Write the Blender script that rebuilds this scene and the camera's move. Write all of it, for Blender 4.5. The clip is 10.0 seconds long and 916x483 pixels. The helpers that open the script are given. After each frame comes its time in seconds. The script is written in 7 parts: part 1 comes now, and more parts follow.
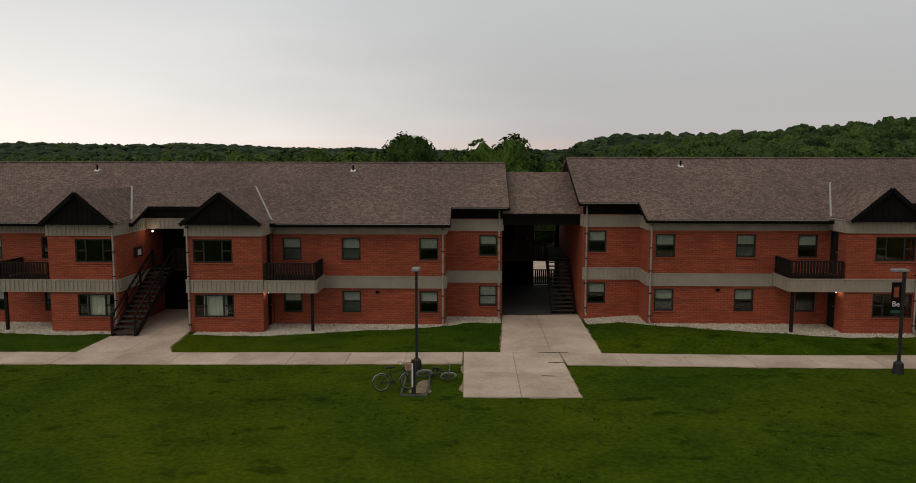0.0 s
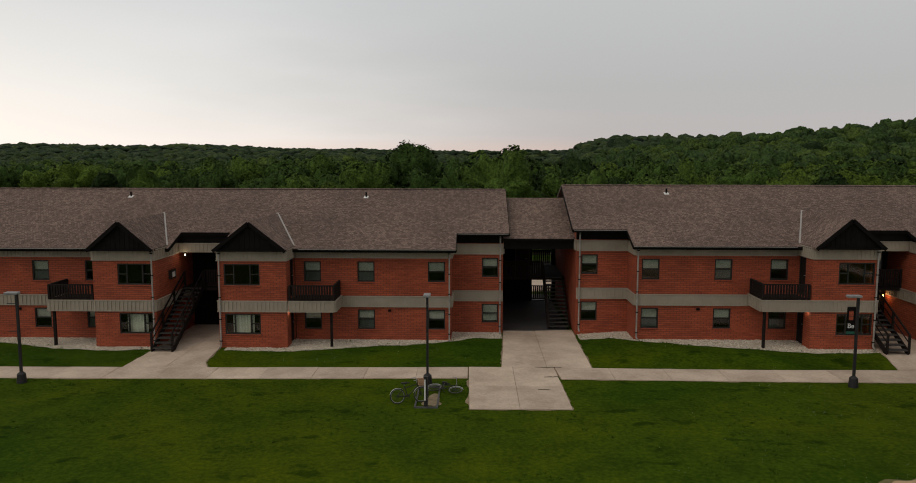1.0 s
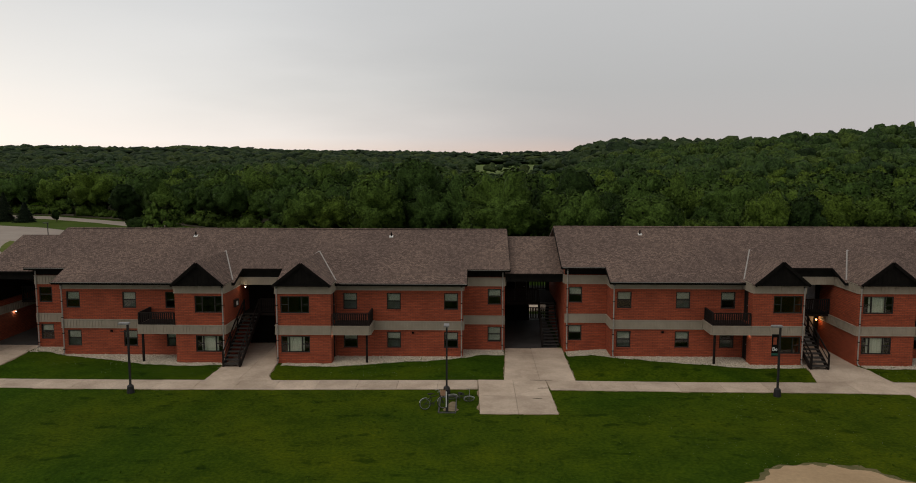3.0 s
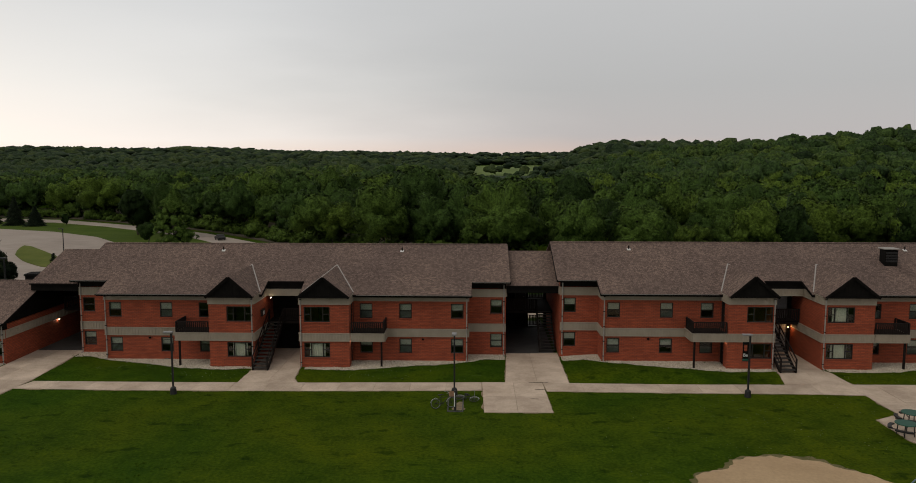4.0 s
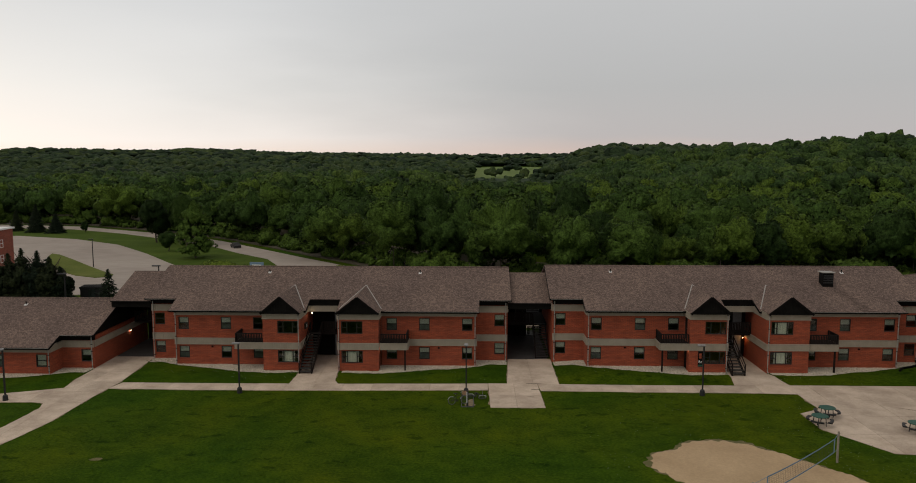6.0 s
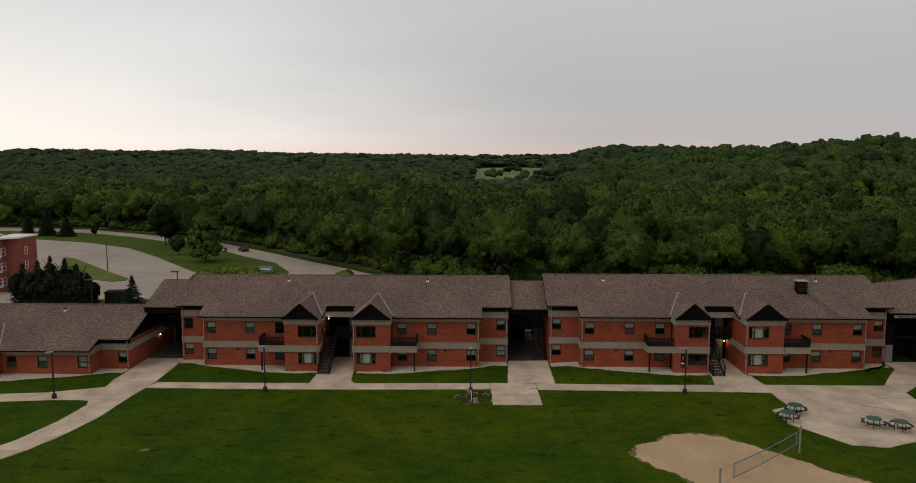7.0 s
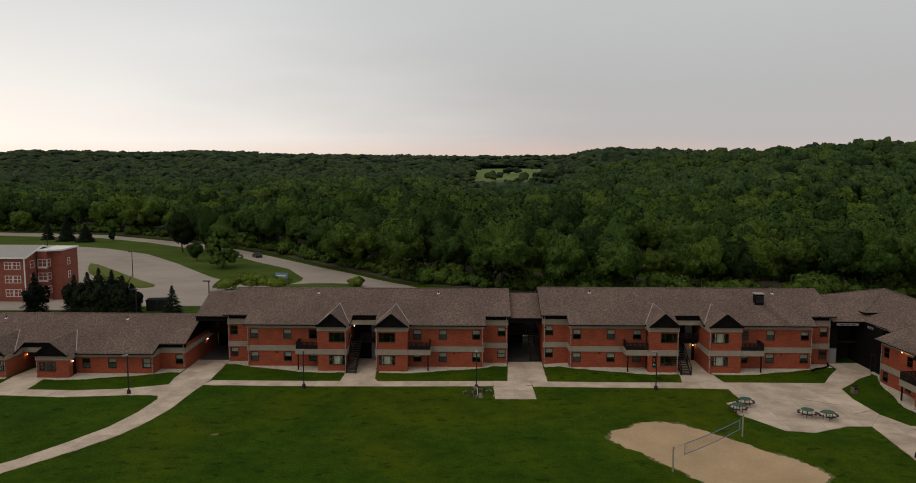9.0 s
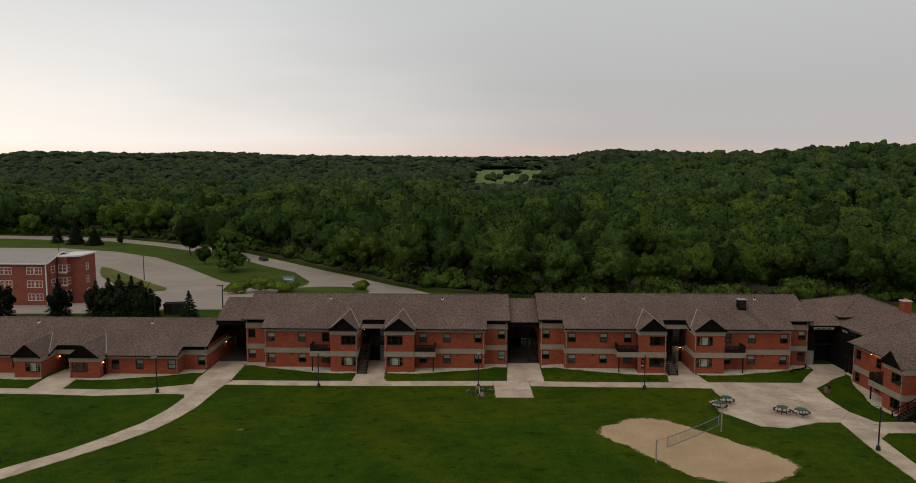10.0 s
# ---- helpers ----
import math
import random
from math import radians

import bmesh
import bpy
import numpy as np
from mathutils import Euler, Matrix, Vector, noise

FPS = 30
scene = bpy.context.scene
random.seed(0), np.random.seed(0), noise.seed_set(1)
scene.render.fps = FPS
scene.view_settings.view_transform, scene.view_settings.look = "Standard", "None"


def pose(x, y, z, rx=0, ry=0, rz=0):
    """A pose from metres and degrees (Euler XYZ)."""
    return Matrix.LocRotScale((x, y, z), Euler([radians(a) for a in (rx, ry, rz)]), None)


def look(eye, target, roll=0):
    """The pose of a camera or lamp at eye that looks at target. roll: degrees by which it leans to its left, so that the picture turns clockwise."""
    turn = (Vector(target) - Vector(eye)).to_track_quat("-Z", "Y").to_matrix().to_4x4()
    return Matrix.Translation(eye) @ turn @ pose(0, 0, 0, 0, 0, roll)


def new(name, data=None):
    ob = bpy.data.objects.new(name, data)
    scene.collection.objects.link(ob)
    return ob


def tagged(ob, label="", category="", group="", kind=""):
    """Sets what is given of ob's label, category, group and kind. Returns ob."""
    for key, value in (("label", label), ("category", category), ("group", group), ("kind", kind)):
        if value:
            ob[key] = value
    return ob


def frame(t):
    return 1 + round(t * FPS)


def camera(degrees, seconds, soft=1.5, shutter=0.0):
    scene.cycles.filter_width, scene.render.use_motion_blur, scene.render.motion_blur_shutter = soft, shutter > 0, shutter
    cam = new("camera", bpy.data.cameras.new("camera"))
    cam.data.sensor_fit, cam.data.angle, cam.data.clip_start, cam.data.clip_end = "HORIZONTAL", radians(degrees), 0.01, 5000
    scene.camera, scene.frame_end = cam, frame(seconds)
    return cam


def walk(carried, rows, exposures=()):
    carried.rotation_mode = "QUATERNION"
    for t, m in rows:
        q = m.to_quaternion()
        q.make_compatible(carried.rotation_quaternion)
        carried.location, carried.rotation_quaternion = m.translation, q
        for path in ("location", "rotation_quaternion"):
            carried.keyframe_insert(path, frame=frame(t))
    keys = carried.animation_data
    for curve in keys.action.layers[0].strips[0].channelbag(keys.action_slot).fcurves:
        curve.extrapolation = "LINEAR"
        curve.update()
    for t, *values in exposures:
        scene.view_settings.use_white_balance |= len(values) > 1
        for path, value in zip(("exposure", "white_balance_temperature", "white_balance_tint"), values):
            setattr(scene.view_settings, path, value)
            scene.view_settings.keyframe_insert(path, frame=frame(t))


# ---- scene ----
cam = camera(62.5, 10.0, 0.95)
PATH = [
    (0, (12.419, -32.790, 7.772), (12.377, -30.803, 7.551), 0.08),
    (0.5, (12.335, -34.417, 8.564), (12.293, -32.430, 8.343), 0.08),
    (1, (12.238, -36.235, 9.354), (12.196, -34.248, 9.133), 0.08),
    (1.5, (12.131, -38.214, 10.146), (12.089, -36.227, 9.924), 0.08),
    (2, (12.015, -40.330, 10.940), (11.973, -38.343, 10.719), 0.08),
    (2.5, (11.890, -42.562, 11.740), (11.848, -40.575, 11.519), 0.08),
    (4, (11.477, -49.813, 14.177), (11.435, -47.826, 13.956), 0.08),
    (4.5, (11.331, -52.381, 15.002), (11.288, -50.394, 14.780), 0.08),
    (5, (11.182, -55.014, 15.831), (11.139, -53.026, 15.610), 0.08),
    (5.5, (11.031, -57.705, 16.665), (10.989, -55.718, 16.444), 0.08),
    (7, (10.584, -66.088, 19.182), (10.541, -64.100, 18.961), 0.08),
    (7.5, (10.439, -68.966, 20.024), (10.397, -66.979, 19.803), 0.08),
    (8, (10.300, -71.874, 20.867), (10.257, -69.886, 20.646), 0.08),
    (8.5, (10.166, -74.800, 21.711), (10.123, -72.812, 21.490), 0.08),
    (9, (10.038, -77.730, 22.557), (9.996, -75.743, 22.335), 0.08),
    (9.5, (9.918, -80.647, 23.406), (9.876, -78.659, 23.185), 0.08),
    (10, (9.808, -83.528, 24.261), (9.766, -81.541, 24.040), 0.08),
]
walk(cam, [(t, look(eye, target, roll)) for t, eye, target, roll in PATH])

SKY_LIGHT = ((0.0, (0.92, 0.80, 0.72)), (0.02, (0.96, 0.90, 0.86)), (0.09, (0.84, 0.82, 0.80)), (0.22, (0.64, 0.65, 0.66)), (0.47, (0.52, 0.50, 0.48)), (1.0, (0.50, 0.48, 0.455)))
SKY_DULL = ((0.0, (0.64, 0.505, 0.45)), (0.025, (0.51, 0.48, 0.48)), (0.09, (0.49, 0.485, 0.485)), (0.22, (0.56, 0.56, 0.56)), (0.47, (0.52, 0.50, 0.48)), (1.0, (0.50, 0.48, 0.455)))

# ---- sky and light ----
world = bpy.data.worlds.new("overcast_sky")
scene.world = world
world.use_nodes = True
wn, wl = world.node_tree.nodes, world.node_tree.links
wn.clear()


def node(tree, kind, **inputs):
    n = tree.nodes.new(kind)
    for key, value in inputs.items():
        n.inputs[key.replace("_", " ")].default_value = value
    return n


def ramp(tree, fac, stops):
    r = tree.nodes.new("ShaderNodeValToRGB")
    els = r.color_ramp.elements
    while len(els) < len(stops):
        els.new(0.5)
    for e, (p, c) in zip(els, stops):
        e.position, e.color = p, (*c, 1) if len(c) == 3 else c
    tree.links.new(fac, r.inputs[0])
    return r.outputs[0]


def mix(tree, fac, a, b, blend="MIX"):
    m = tree.nodes.new("ShaderNodeMix")
    m.data_type, m.blend_type = "RGBA", blend
    for sock, v in ((m.inputs[0], fac), (m.inputs[6], a), (m.inputs[7], b)):
        if isinstance(v, bpy.types.NodeSocket):
            tree.links.new(v, sock)
        elif isinstance(v, (int, float)):
            sock.default_value = v
        else:
            sock.default_value = (*v, 1)
    return m.outputs[2]


def maths(tree, op, a, b=0.0, c=0.0):
    m = tree.nodes.new("ShaderNodeMath")
    m.operation = op
    for sock, v in zip(m.inputs, (a, b, c)):
        if isinstance(v, bpy.types.NodeSocket):
            tree.links.new(v, sock)
        else:
            sock.default_value = v
    return m.outputs[0]


def noise_of(tree, vec, scale, detail=4, rough=0.55, stretch=None):
    if stretch:
        mp = tree.nodes.new("ShaderNodeMapping")
        mp.inputs["Scale"].default_value = stretch
        tree.links.new(vec, mp.inputs[0])
        vec = mp.outputs[0]
    n = node(tree, "ShaderNodeTexNoise", Scale=scale, Detail=detail, Roughness=rough)
    tree.links.new(vec, n.inputs["Vector"])
    return n.outputs["Fac"]


wt = world.node_tree
w_out = wn.new("ShaderNodeOutputWorld")
w_bg = wn.new("ShaderNodeBackground")
w_geo = wn.new("ShaderNodeTexCoord")
w_sep = wn.new("ShaderNodeSeparateXYZ")
wl.new(w_geo.outputs["Generated"], w_sep.inputs[0])
clouds = noise_of(wt, w_geo.outputs["Generated"], 2.2, 5, 0.5, (1.0, 1.0, 5.0))
height = maths(wt, "ADD", maths(wt, "MAXIMUM", w_sep.outputs[2], 0.0), maths(wt, "MULTIPLY", maths(wt, "SUBTRACT", clouds, 0.5), 0.045))
bright_side = ramp(wt, height, SKY_LIGHT)
dull_side = ramp(wt, height, SKY_DULL)
across = maths(wt, "ADD", w_sep.outputs[0], maths(wt, "MULTIPLY", maths(wt, "SUBTRACT", clouds, 0.5), 0.35))
w_map = wn.new("ShaderNodeMapRange")
w_map.interpolation_type = "SMOOTHSTEP"
for key, v in (("From Min", -0.47), ("From Max", 0.16)):
    w_map.inputs[key].default_value = v
wl.new(across, w_map.inputs[0])
deck = mix(wt, w_map.outputs[0], bright_side, dull_side)
w_sky = wn.new("ShaderNodeTexSky")
w_sky.sky_type, w_sky.sun_disc = "NISHITA", False
w_sky.sun_elevation, w_sky.sun_rotation = radians(14), radians(-50)
clear = mix(wt, 1.0, w_sky.outputs[0], (0.1, 0.1, 0.1), "MULTIPLY")
wl.new(mix(wt, 0.05, deck, clear), w_bg.inputs[0])
w_bg.inputs[1].default_value = 1.0
wl.new(w_bg.outputs[0], w_out.inputs[0])

sun = new("sun", bpy.data.lights.new("sun", "SUN"))
sun.data.energy, sun.data.angle, sun.data.color = 0.65, radians(40), (1.0, 0.90, 0.78)
sun.matrix_world = look((-20, -18, 30), (0, 0, 0))

# ---- materials ----


def material(name, build, rough=0.8, metal=0.0, spec=0.3):
    """build(tree, coords) gives the colour and, where there is relief, a height and its depth in metres."""
    m = bpy.data.materials.new(name)
    m.use_nodes = True
    t = m.node_tree
    b = t.nodes["Principled BSDF"]
    b.inputs["Roughness"].default_value, b.inputs["Metallic"].default_value = rough, metal
    b.inputs["Specular IOR Level"].default_value = spec
    tc = t.nodes.new("ShaderNodeTexCoord")
    got = build(t, tc.outputs["Object"])
    colour, relief, depth = got if isinstance(got, tuple) and len(got) == 3 and not isinstance(got[0], float) else (got, None, 0)
    if isinstance(colour, bpy.types.NodeSocket):
        t.links.new(colour, b.inputs["Base Color"])
    else:
        b.inputs["Base Color"].default_value = (*colour, 1)
    if relief is not None:
        bump = node(t, "ShaderNodeBump", Strength=0.7, Distance=depth)
        t.links.new(relief, bump.inputs["Height"])
        t.links.new(bump.outputs[0], b.inputs["Normal"])
    return m


def worn(a, b, scale=6.0, fine=60.0, depth=0.004):
    """Two tones in broad patches with a finer grain on top."""
    def build(t, v):
        broad, grain = noise_of(t, v, scale), noise_of(t, v, fine, 3)
        f = maths(t, "ADD", maths(t, "MULTIPLY", broad, 0.75), maths(t, "MULTIPLY", grain, 0.35))
        return ramp(t, f, ((0.32, a), (0.72, b))), grain, depth
    return build


def facing(t, v):
    """Coordinates that lie along an upright wall, whichever way it faces: distance along it and height."""
    sep = t.nodes.new("ShaderNodeSeparateXYZ")
    t.links.new(v, sep.inputs[0])
    geo = t.nodes.new("ShaderNodeTexCoord")
    nsep = t.nodes.new("ShaderNodeSeparateXYZ")
    t.links.new(geo.outputs["Normal"], nsep.inputs[0])
    side = maths(t, "GREATER_THAN", maths(t, "ABSOLUTE", nsep.outputs[0]), 0.7)
    along = maths(t, "ADD", maths(t, "MULTIPLY", sep.outputs[1], side), maths(t, "MULTIPLY", sep.outputs[0], maths(t, "SUBTRACT", 1.0, side)))
    comb = t.nodes.new("ShaderNodeCombineXYZ")
    t.links.new(along, comb.inputs[0])
    t.links.new(sep.outputs[2], comb.inputs[1])
    return comb.outputs[0]


def brickwork(a, b, mortar, scale=1.0):
    def build(t, v):
        wall = facing(t, v)
        br = node(t, "ShaderNodeTexBrick", Scale=1.0)
        br.inputs["Color1"].default_value, br.inputs["Color2"].default_value = (*a, 1), (*b, 1)
        br.inputs["Mortar"].default_value = (*mortar, 1)
        br.inputs["Brick Width"].default_value, br.inputs["Row Height"].default_value = 0.203 * scale, 0.0677 * scale
        br.inputs["Mortar Size"].default_value, br.inputs["Mortar Smooth"].default_value = 0.007 * scale, 0.3
        br.inputs["Bias"].default_value = 0.1
        t.links.new(wall, br.inputs["Vector"])
        broad = noise_of(t, v, 0.55, 4)
        rows = noise_of(t, wall, 1.0, 2, 0.5, (1.3, 9.84, 1.0))
        fine = noise_of(t, v, 25, 3)
        c = mix(t, ramp(t, rows, ((0.42, (0, 0, 0)), (0.60, (0.6, 0.6, 0.6)))), br.outputs["Color"], mix(t, 1.0, br.outputs["Color"], (0.68, 0.64, 0.64), "MULTIPLY"))
        c = mix(t, 1.0, c, ramp(t, broad, ((0.38, (0.90, 0.89, 0.89)), (0.62, (1.08, 1.07, 1.06)))), "MULTIPLY")
        c = mix(t, 0.5, c, ramp(t, fine, ((0.25, (0.75, 0.75, 0.75)), (0.75, (1.2, 1.2, 1.2)))), "MULTIPLY")
        return c, maths(t, "SUBTRACT", maths(t, "MULTIPLY", fine, 0.3), br.outputs["Fac"]), 0.008
    return build


def shingles(t, v):
    br = node(t, "ShaderNodeTexBrick", Scale=1.0)
    br.inputs["Color1"].default_value, br.inputs["Color2"].default_value = (0.212, 0.154, 0.130, 1), (0.112, 0.082, 0.071, 1)
    br.inputs["Mortar"].default_value = (0.06, 0.047, 0.042, 1)
    br.inputs["Brick Width"].default_value, br.inputs["Row Height"].default_value = 0.15, 0.13
    br.inputs["Mortar Size"].default_value, br.inputs["Mortar Smooth"].default_value = 0.007, 0.5
    br.offset, br.squash = 0.37, 1.0
    t.links.new(v, br.inputs["Vector"])
    blot = noise_of(t, v, 13.0, 3, 0.75, (1.0, 1.3, 1.0))
    broad = noise_of(t, v, 0.22, 4, 0.5, (1.0, 0.5, 1.0))
    grit = noise_of(t, v, 45, 2)
    c = mix(t, 1.0, br.outputs["Color"], ramp(t, blot, ((0.34, (0.62, 0.60, 0.59)), (0.5, (1.0, 0.99, 0.98)), (0.66, (1.42, 1.40, 1.38)))), "MULTIPLY")
    c = mix(t, 1.0, c, ramp(t, broad, ((0.38, (0.88, 0.88, 0.89)), (0.62, (1.08, 1.07, 1.05)))), "MULTIPLY")
    return c, maths(t, "ADD", maths(t, "MULTIPLY", grit, 0.35), maths(t, "SUBTRACT", 1.0, br.outputs["Fac"])), 0.012


def turf(t, v):
    """Lawn: soft grain, dark clumps, and broad dry patches."""
    broad, wide, mid, fine = noise_of(t, v, 0.045, 3), noise_of(t, v, 0.17, 4, 0.6), noise_of(t, v, 0.75, 5, 0.65), noise_of(t, v, 6.0, 4, 0.7)
    clumps = noise_of(t, v, 0.8, 3, 0.55, (0.8, 1.3, 1.0))
    c = ramp(t, fine, ((0.30, (0.017, 0.042, 0.002)), (0.5, (0.027, 0.059, 0.003)), (0.70, (0.042, 0.078, 0.004))))
    c = mix(t, ramp(t, broad, ((0.44, (0, 0, 0)), (0.62, (0.9, 0.9, 0.9)))), c, mix(t, 1.0, c, (1.6, 1.12, 0.9), "MULTIPLY"))
    c = mix(t, 1.0, c, ramp(t, wide, ((0.34, (0.74, 0.82, 0.8)), (0.5, (1.0, 1.0, 1.0)), (0.66, (1.28, 1.16, 1.0)))), "MULTIPLY")
    c = mix(t, 1.0, c, ramp(t, mid, ((0.34, (0.76, 0.80, 0.78)), (0.5, (1.0, 1.0, 1.0)), (0.66, (1.2, 1.15, 1.0)))), "MULTIPLY")
    c = mix(t, 1.0, c, ramp(t, clumps, ((0.31, (0.45, 0.55, 0.48)), (0.40, (1.0, 1.0, 1.0)))), "MULTIPLY")
    return c, maths(t, "ADD", maths(t, "MULTIPLY", fine, 0.6), mid), 0.05


def foliage(name, dark, light, warm, grain=3.4, rough=0.8, open_leaf=0.455, varied=True):
    """Leaves: fine mottling over the crown, a tone for each tree, and the crown's own rounded shading."""
    m = bpy.data.materials.new(name)
    m.use_nodes = True
    t = m.node_tree
    b = t.nodes["Principled BSDF"]
    b.inputs["Roughness"].default_value, b.inputs["Specular IOR Level"].default_value = rough, 0.08
    v = t.nodes.new("ShaderNodeTexCoord").outputs["Object"]
    isl = t.nodes.new("ShaderNodeNewGeometry").outputs["Random Per Island"]
    info = t.nodes.new("ShaderNodeObjectInfo")
    att = t.nodes.new("ShaderNodeAttribute")
    att.attribute_name = "tree_tone"
    tone = maths(t, "FRACT", maths(t, "ADD", att.outputs["Fac"], info.outputs["Random"]))
    leafy = maths(t, "ADD", maths(t, "MULTIPLY", noise_of(t, v, grain, 3, 0.7), 0.92), maths(t, "MULTIPLY", isl, 0.08))
    c = ramp(t, leafy, ((0.39, dark), (0.61, light)))
    c = mix(t, 1.0, c, ramp(t, noise_of(t, v, grain * 0.2, 2, 0.6), ((0.38, (0.90, 0.91, 0.92)), (0.62, (1.08, 1.07, 1.05)))), "MULTIPLY")
    if varied:
        c = mix(t, ramp(t, tone, ((0.45, (0, 0, 0)), (1.0, (0.8, 0.8, 0.8)))), c, mix(t, 1.0, c, warm, "MULTIPLY"))
        # the lowest tones carry the shade painted into the thicket
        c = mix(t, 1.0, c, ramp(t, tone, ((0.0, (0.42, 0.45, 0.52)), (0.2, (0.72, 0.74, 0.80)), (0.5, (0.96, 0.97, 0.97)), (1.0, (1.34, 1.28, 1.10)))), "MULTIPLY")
    t.links.new(c, b.inputs["Base Color"])
    nrm = t.nodes.new("ShaderNodeAttribute")
    nrm.attribute_name = "crown_normal"
    t.links.new(nrm.outputs["Vector"], b.inputs["Normal"])
    # gaps between the leaves of a clump
    if open_leaf:
        gaps = noise_of(t, v, grain * 1.15, 2, 0.6)
        t.links.new(maths(t, "GREATER_THAN", gaps, open_leaf), b.inputs["Alpha"])
    return m


def glassy(name, tint):
    m = bpy.data.materials.new(name)
    m.use_nodes = True
    t = m.node_tree
    t.nodes.remove(t.nodes["Principled BSDF"])
    clear_bsdf, gloss = t.nodes.new("ShaderNodeBsdfTransparent"), t.nodes.new("ShaderNodeBsdfGlossy")
    clear_bsdf.inputs[0].default_value = (*tint, 1)
    gloss.inputs["Roughness"].default_value = 0.03
    fres = node(t, "ShaderNodeFresnel", IOR=1.5)
    mx = t.nodes.new("ShaderNodeMixShader")
    t.links.new(fres.outputs[0], mx.inputs[0])
    t.links.new(clear_bsdf.outputs[0], mx.inputs[1])
    t.links.new(gloss.outputs[0], mx.inputs[2])
    t.links.new(mx.outputs[0], t.nodes["Material Output"].inputs[0])
    return m


def glowing(name, colour, strength):
    m = bpy.data.materials.new(name)
    m.use_nodes = True
    b = m.node_tree.nodes["Principled BSDF"]
    b.inputs["Emission Color"].default_value, b.inputs["Emission Strength"].default_value = (*colour, 1), strength
    return m


BRICK = material("red_brick", brickwork((0.385, 0.085, 0.036), (0.315, 0.067, 0.029), (0.115, 0.046, 0.031), 1.5))
FAR_BRICK = material("far_red_brick", brickwork((0.31, 0.078, 0.044), (0.23, 0.056, 0.034), (0.20, 0.11, 0.08)))
SHINGLE = material("brown_shingle", shingles, 0.95, spec=0.1)


def stained_shingles(t, v):
    """The same shingles with the dark streak that runs down from the exhaust housing."""
    c, relief, depth = shingles(t, v)
    sep = t.nodes.new("ShaderNodeSeparateXYZ")
    t.links.new(v, sep.inputs[0])
    down = maths(t, "SUBTRACT", 5.5, sep.outputs[1])
    drift = maths(t, "SUBTRACT", sep.outputs[0], maths(t, "ADD", 8.5, maths(t, "MULTIPLY", down, 0.34)))
    wob = maths(t, "MULTIPLY", maths(t, "SUBTRACT", noise_of(t, v, 1.4, 4), 0.5), 0.9)
    inside = maths(t, "SUBTRACT", maths(t, "ADD", 0.55, maths(t, "MULTIPLY", down, 0.06)), maths(t, "ABSOLUTE", maths(t, "ADD", drift, wob)))
    band = maths(t, "MULTIPLY", maths(t, "SMOOTH_MIN", maths(t, "MAXIMUM", maths(t, "MULTIPLY", inside, 2.2), 0.0), 1.0, 0.2), maths(t, "GREATER_THAN", down, 0.0))
    return mix(t, maths(t, "MULTIPLY", band, 0.45), c, mix(t, 1.0, c, (0.42, 0.42, 0.44), "MULTIPLY")), relief, depth


STAINED = material("streaked_brown_shingle", stained_shingles, 0.95, spec=0.1)
SIDING = material("taupe_siding", worn((0.255, 0.220, 0.172), (0.335, 0.292, 0.230), 1.5, 30, 0.002), 0.6)
# black trim; also holds the shade painted into recess walls
DARK = material("black_trim_and_shade", worn((0.004, 0.0038, 0.0035), (0.010, 0.009, 0.008), 3, 40, 0.003), 0.8, spec=0.06)
DARKWOOD = material("dark_stained_timber_and_shade", worn((0.008, 0.0065, 0.006), (0.021, 0.016, 0.014), 4, 50, 0.004), 0.8, spec=0.1)
FRAME = material("dark_bronze_frame", worn((0.012, 0.011, 0.010), (0.024, 0.021, 0.018), 5, 60, 0.001), 0.45)
PIPE = material("grey_downpipe", worn((0.19, 0.178, 0.158), (0.34, 0.32, 0.29), 4, 50, 0.002), 0.5)
FLASH = material("pale_valley_metal", worn((0.27, 0.25, 0.23), (0.38, 0.36, 0.34), 3, 40, 0.002), 0.5, 0.3)
BLIND = material("pale_window_blind", worn((0.50, 0.50, 0.43), (0.64, 0.63, 0.55), 3, 70, 0.001), 0.8)
CURTAIN = material("cream_curtain", worn((0.66, 0.66, 0.54), (0.80, 0.79, 0.68), 4, 40, 0.002), 0.9)
# dimness of the unlit rooms is put into this dark surface colour
DIMWALL = material("room_shade", worn((0.05, 0.048, 0.045), (0.08, 0.076, 0.07), 2, 30, 0.002), 0.9)
SCREEN = material("grey_insect_screen", worn((0.10, 0.105, 0.10), (0.15, 0.155, 0.15), 1.5, 60, 0.0), 0.9, spec=0.1)
GLASS = glassy("window_glass", (0.86, 0.89, 0.87))
CONCRETE = material("weathered_concrete", lambda t, v: (mix(t, 1.0, mix(t, 1.0, ramp(t, t.nodes.new("ShaderNodeObjectInfo").outputs["Random"], ((0.0, (0.88, 0.87, 0.86)), (1.0, (1.08, 1.07, 1.06)))), ramp(t, noise_of(t, v, 0.5, 5, 0.65), ((0.36, (0.42, 0.335, 0.26)), (0.64, (0.60, 0.495, 0.395)))), "MULTIPLY"), ramp(t, noise_of(t, v, 14, 4, 0.7), ((0.3, (0.82, 0.82, 0.82)), (0.7, (1.12, 1.12, 1.12)))), "MULTIPLY"), noise_of(t, v, 60, 3), 0.004), 0.9)
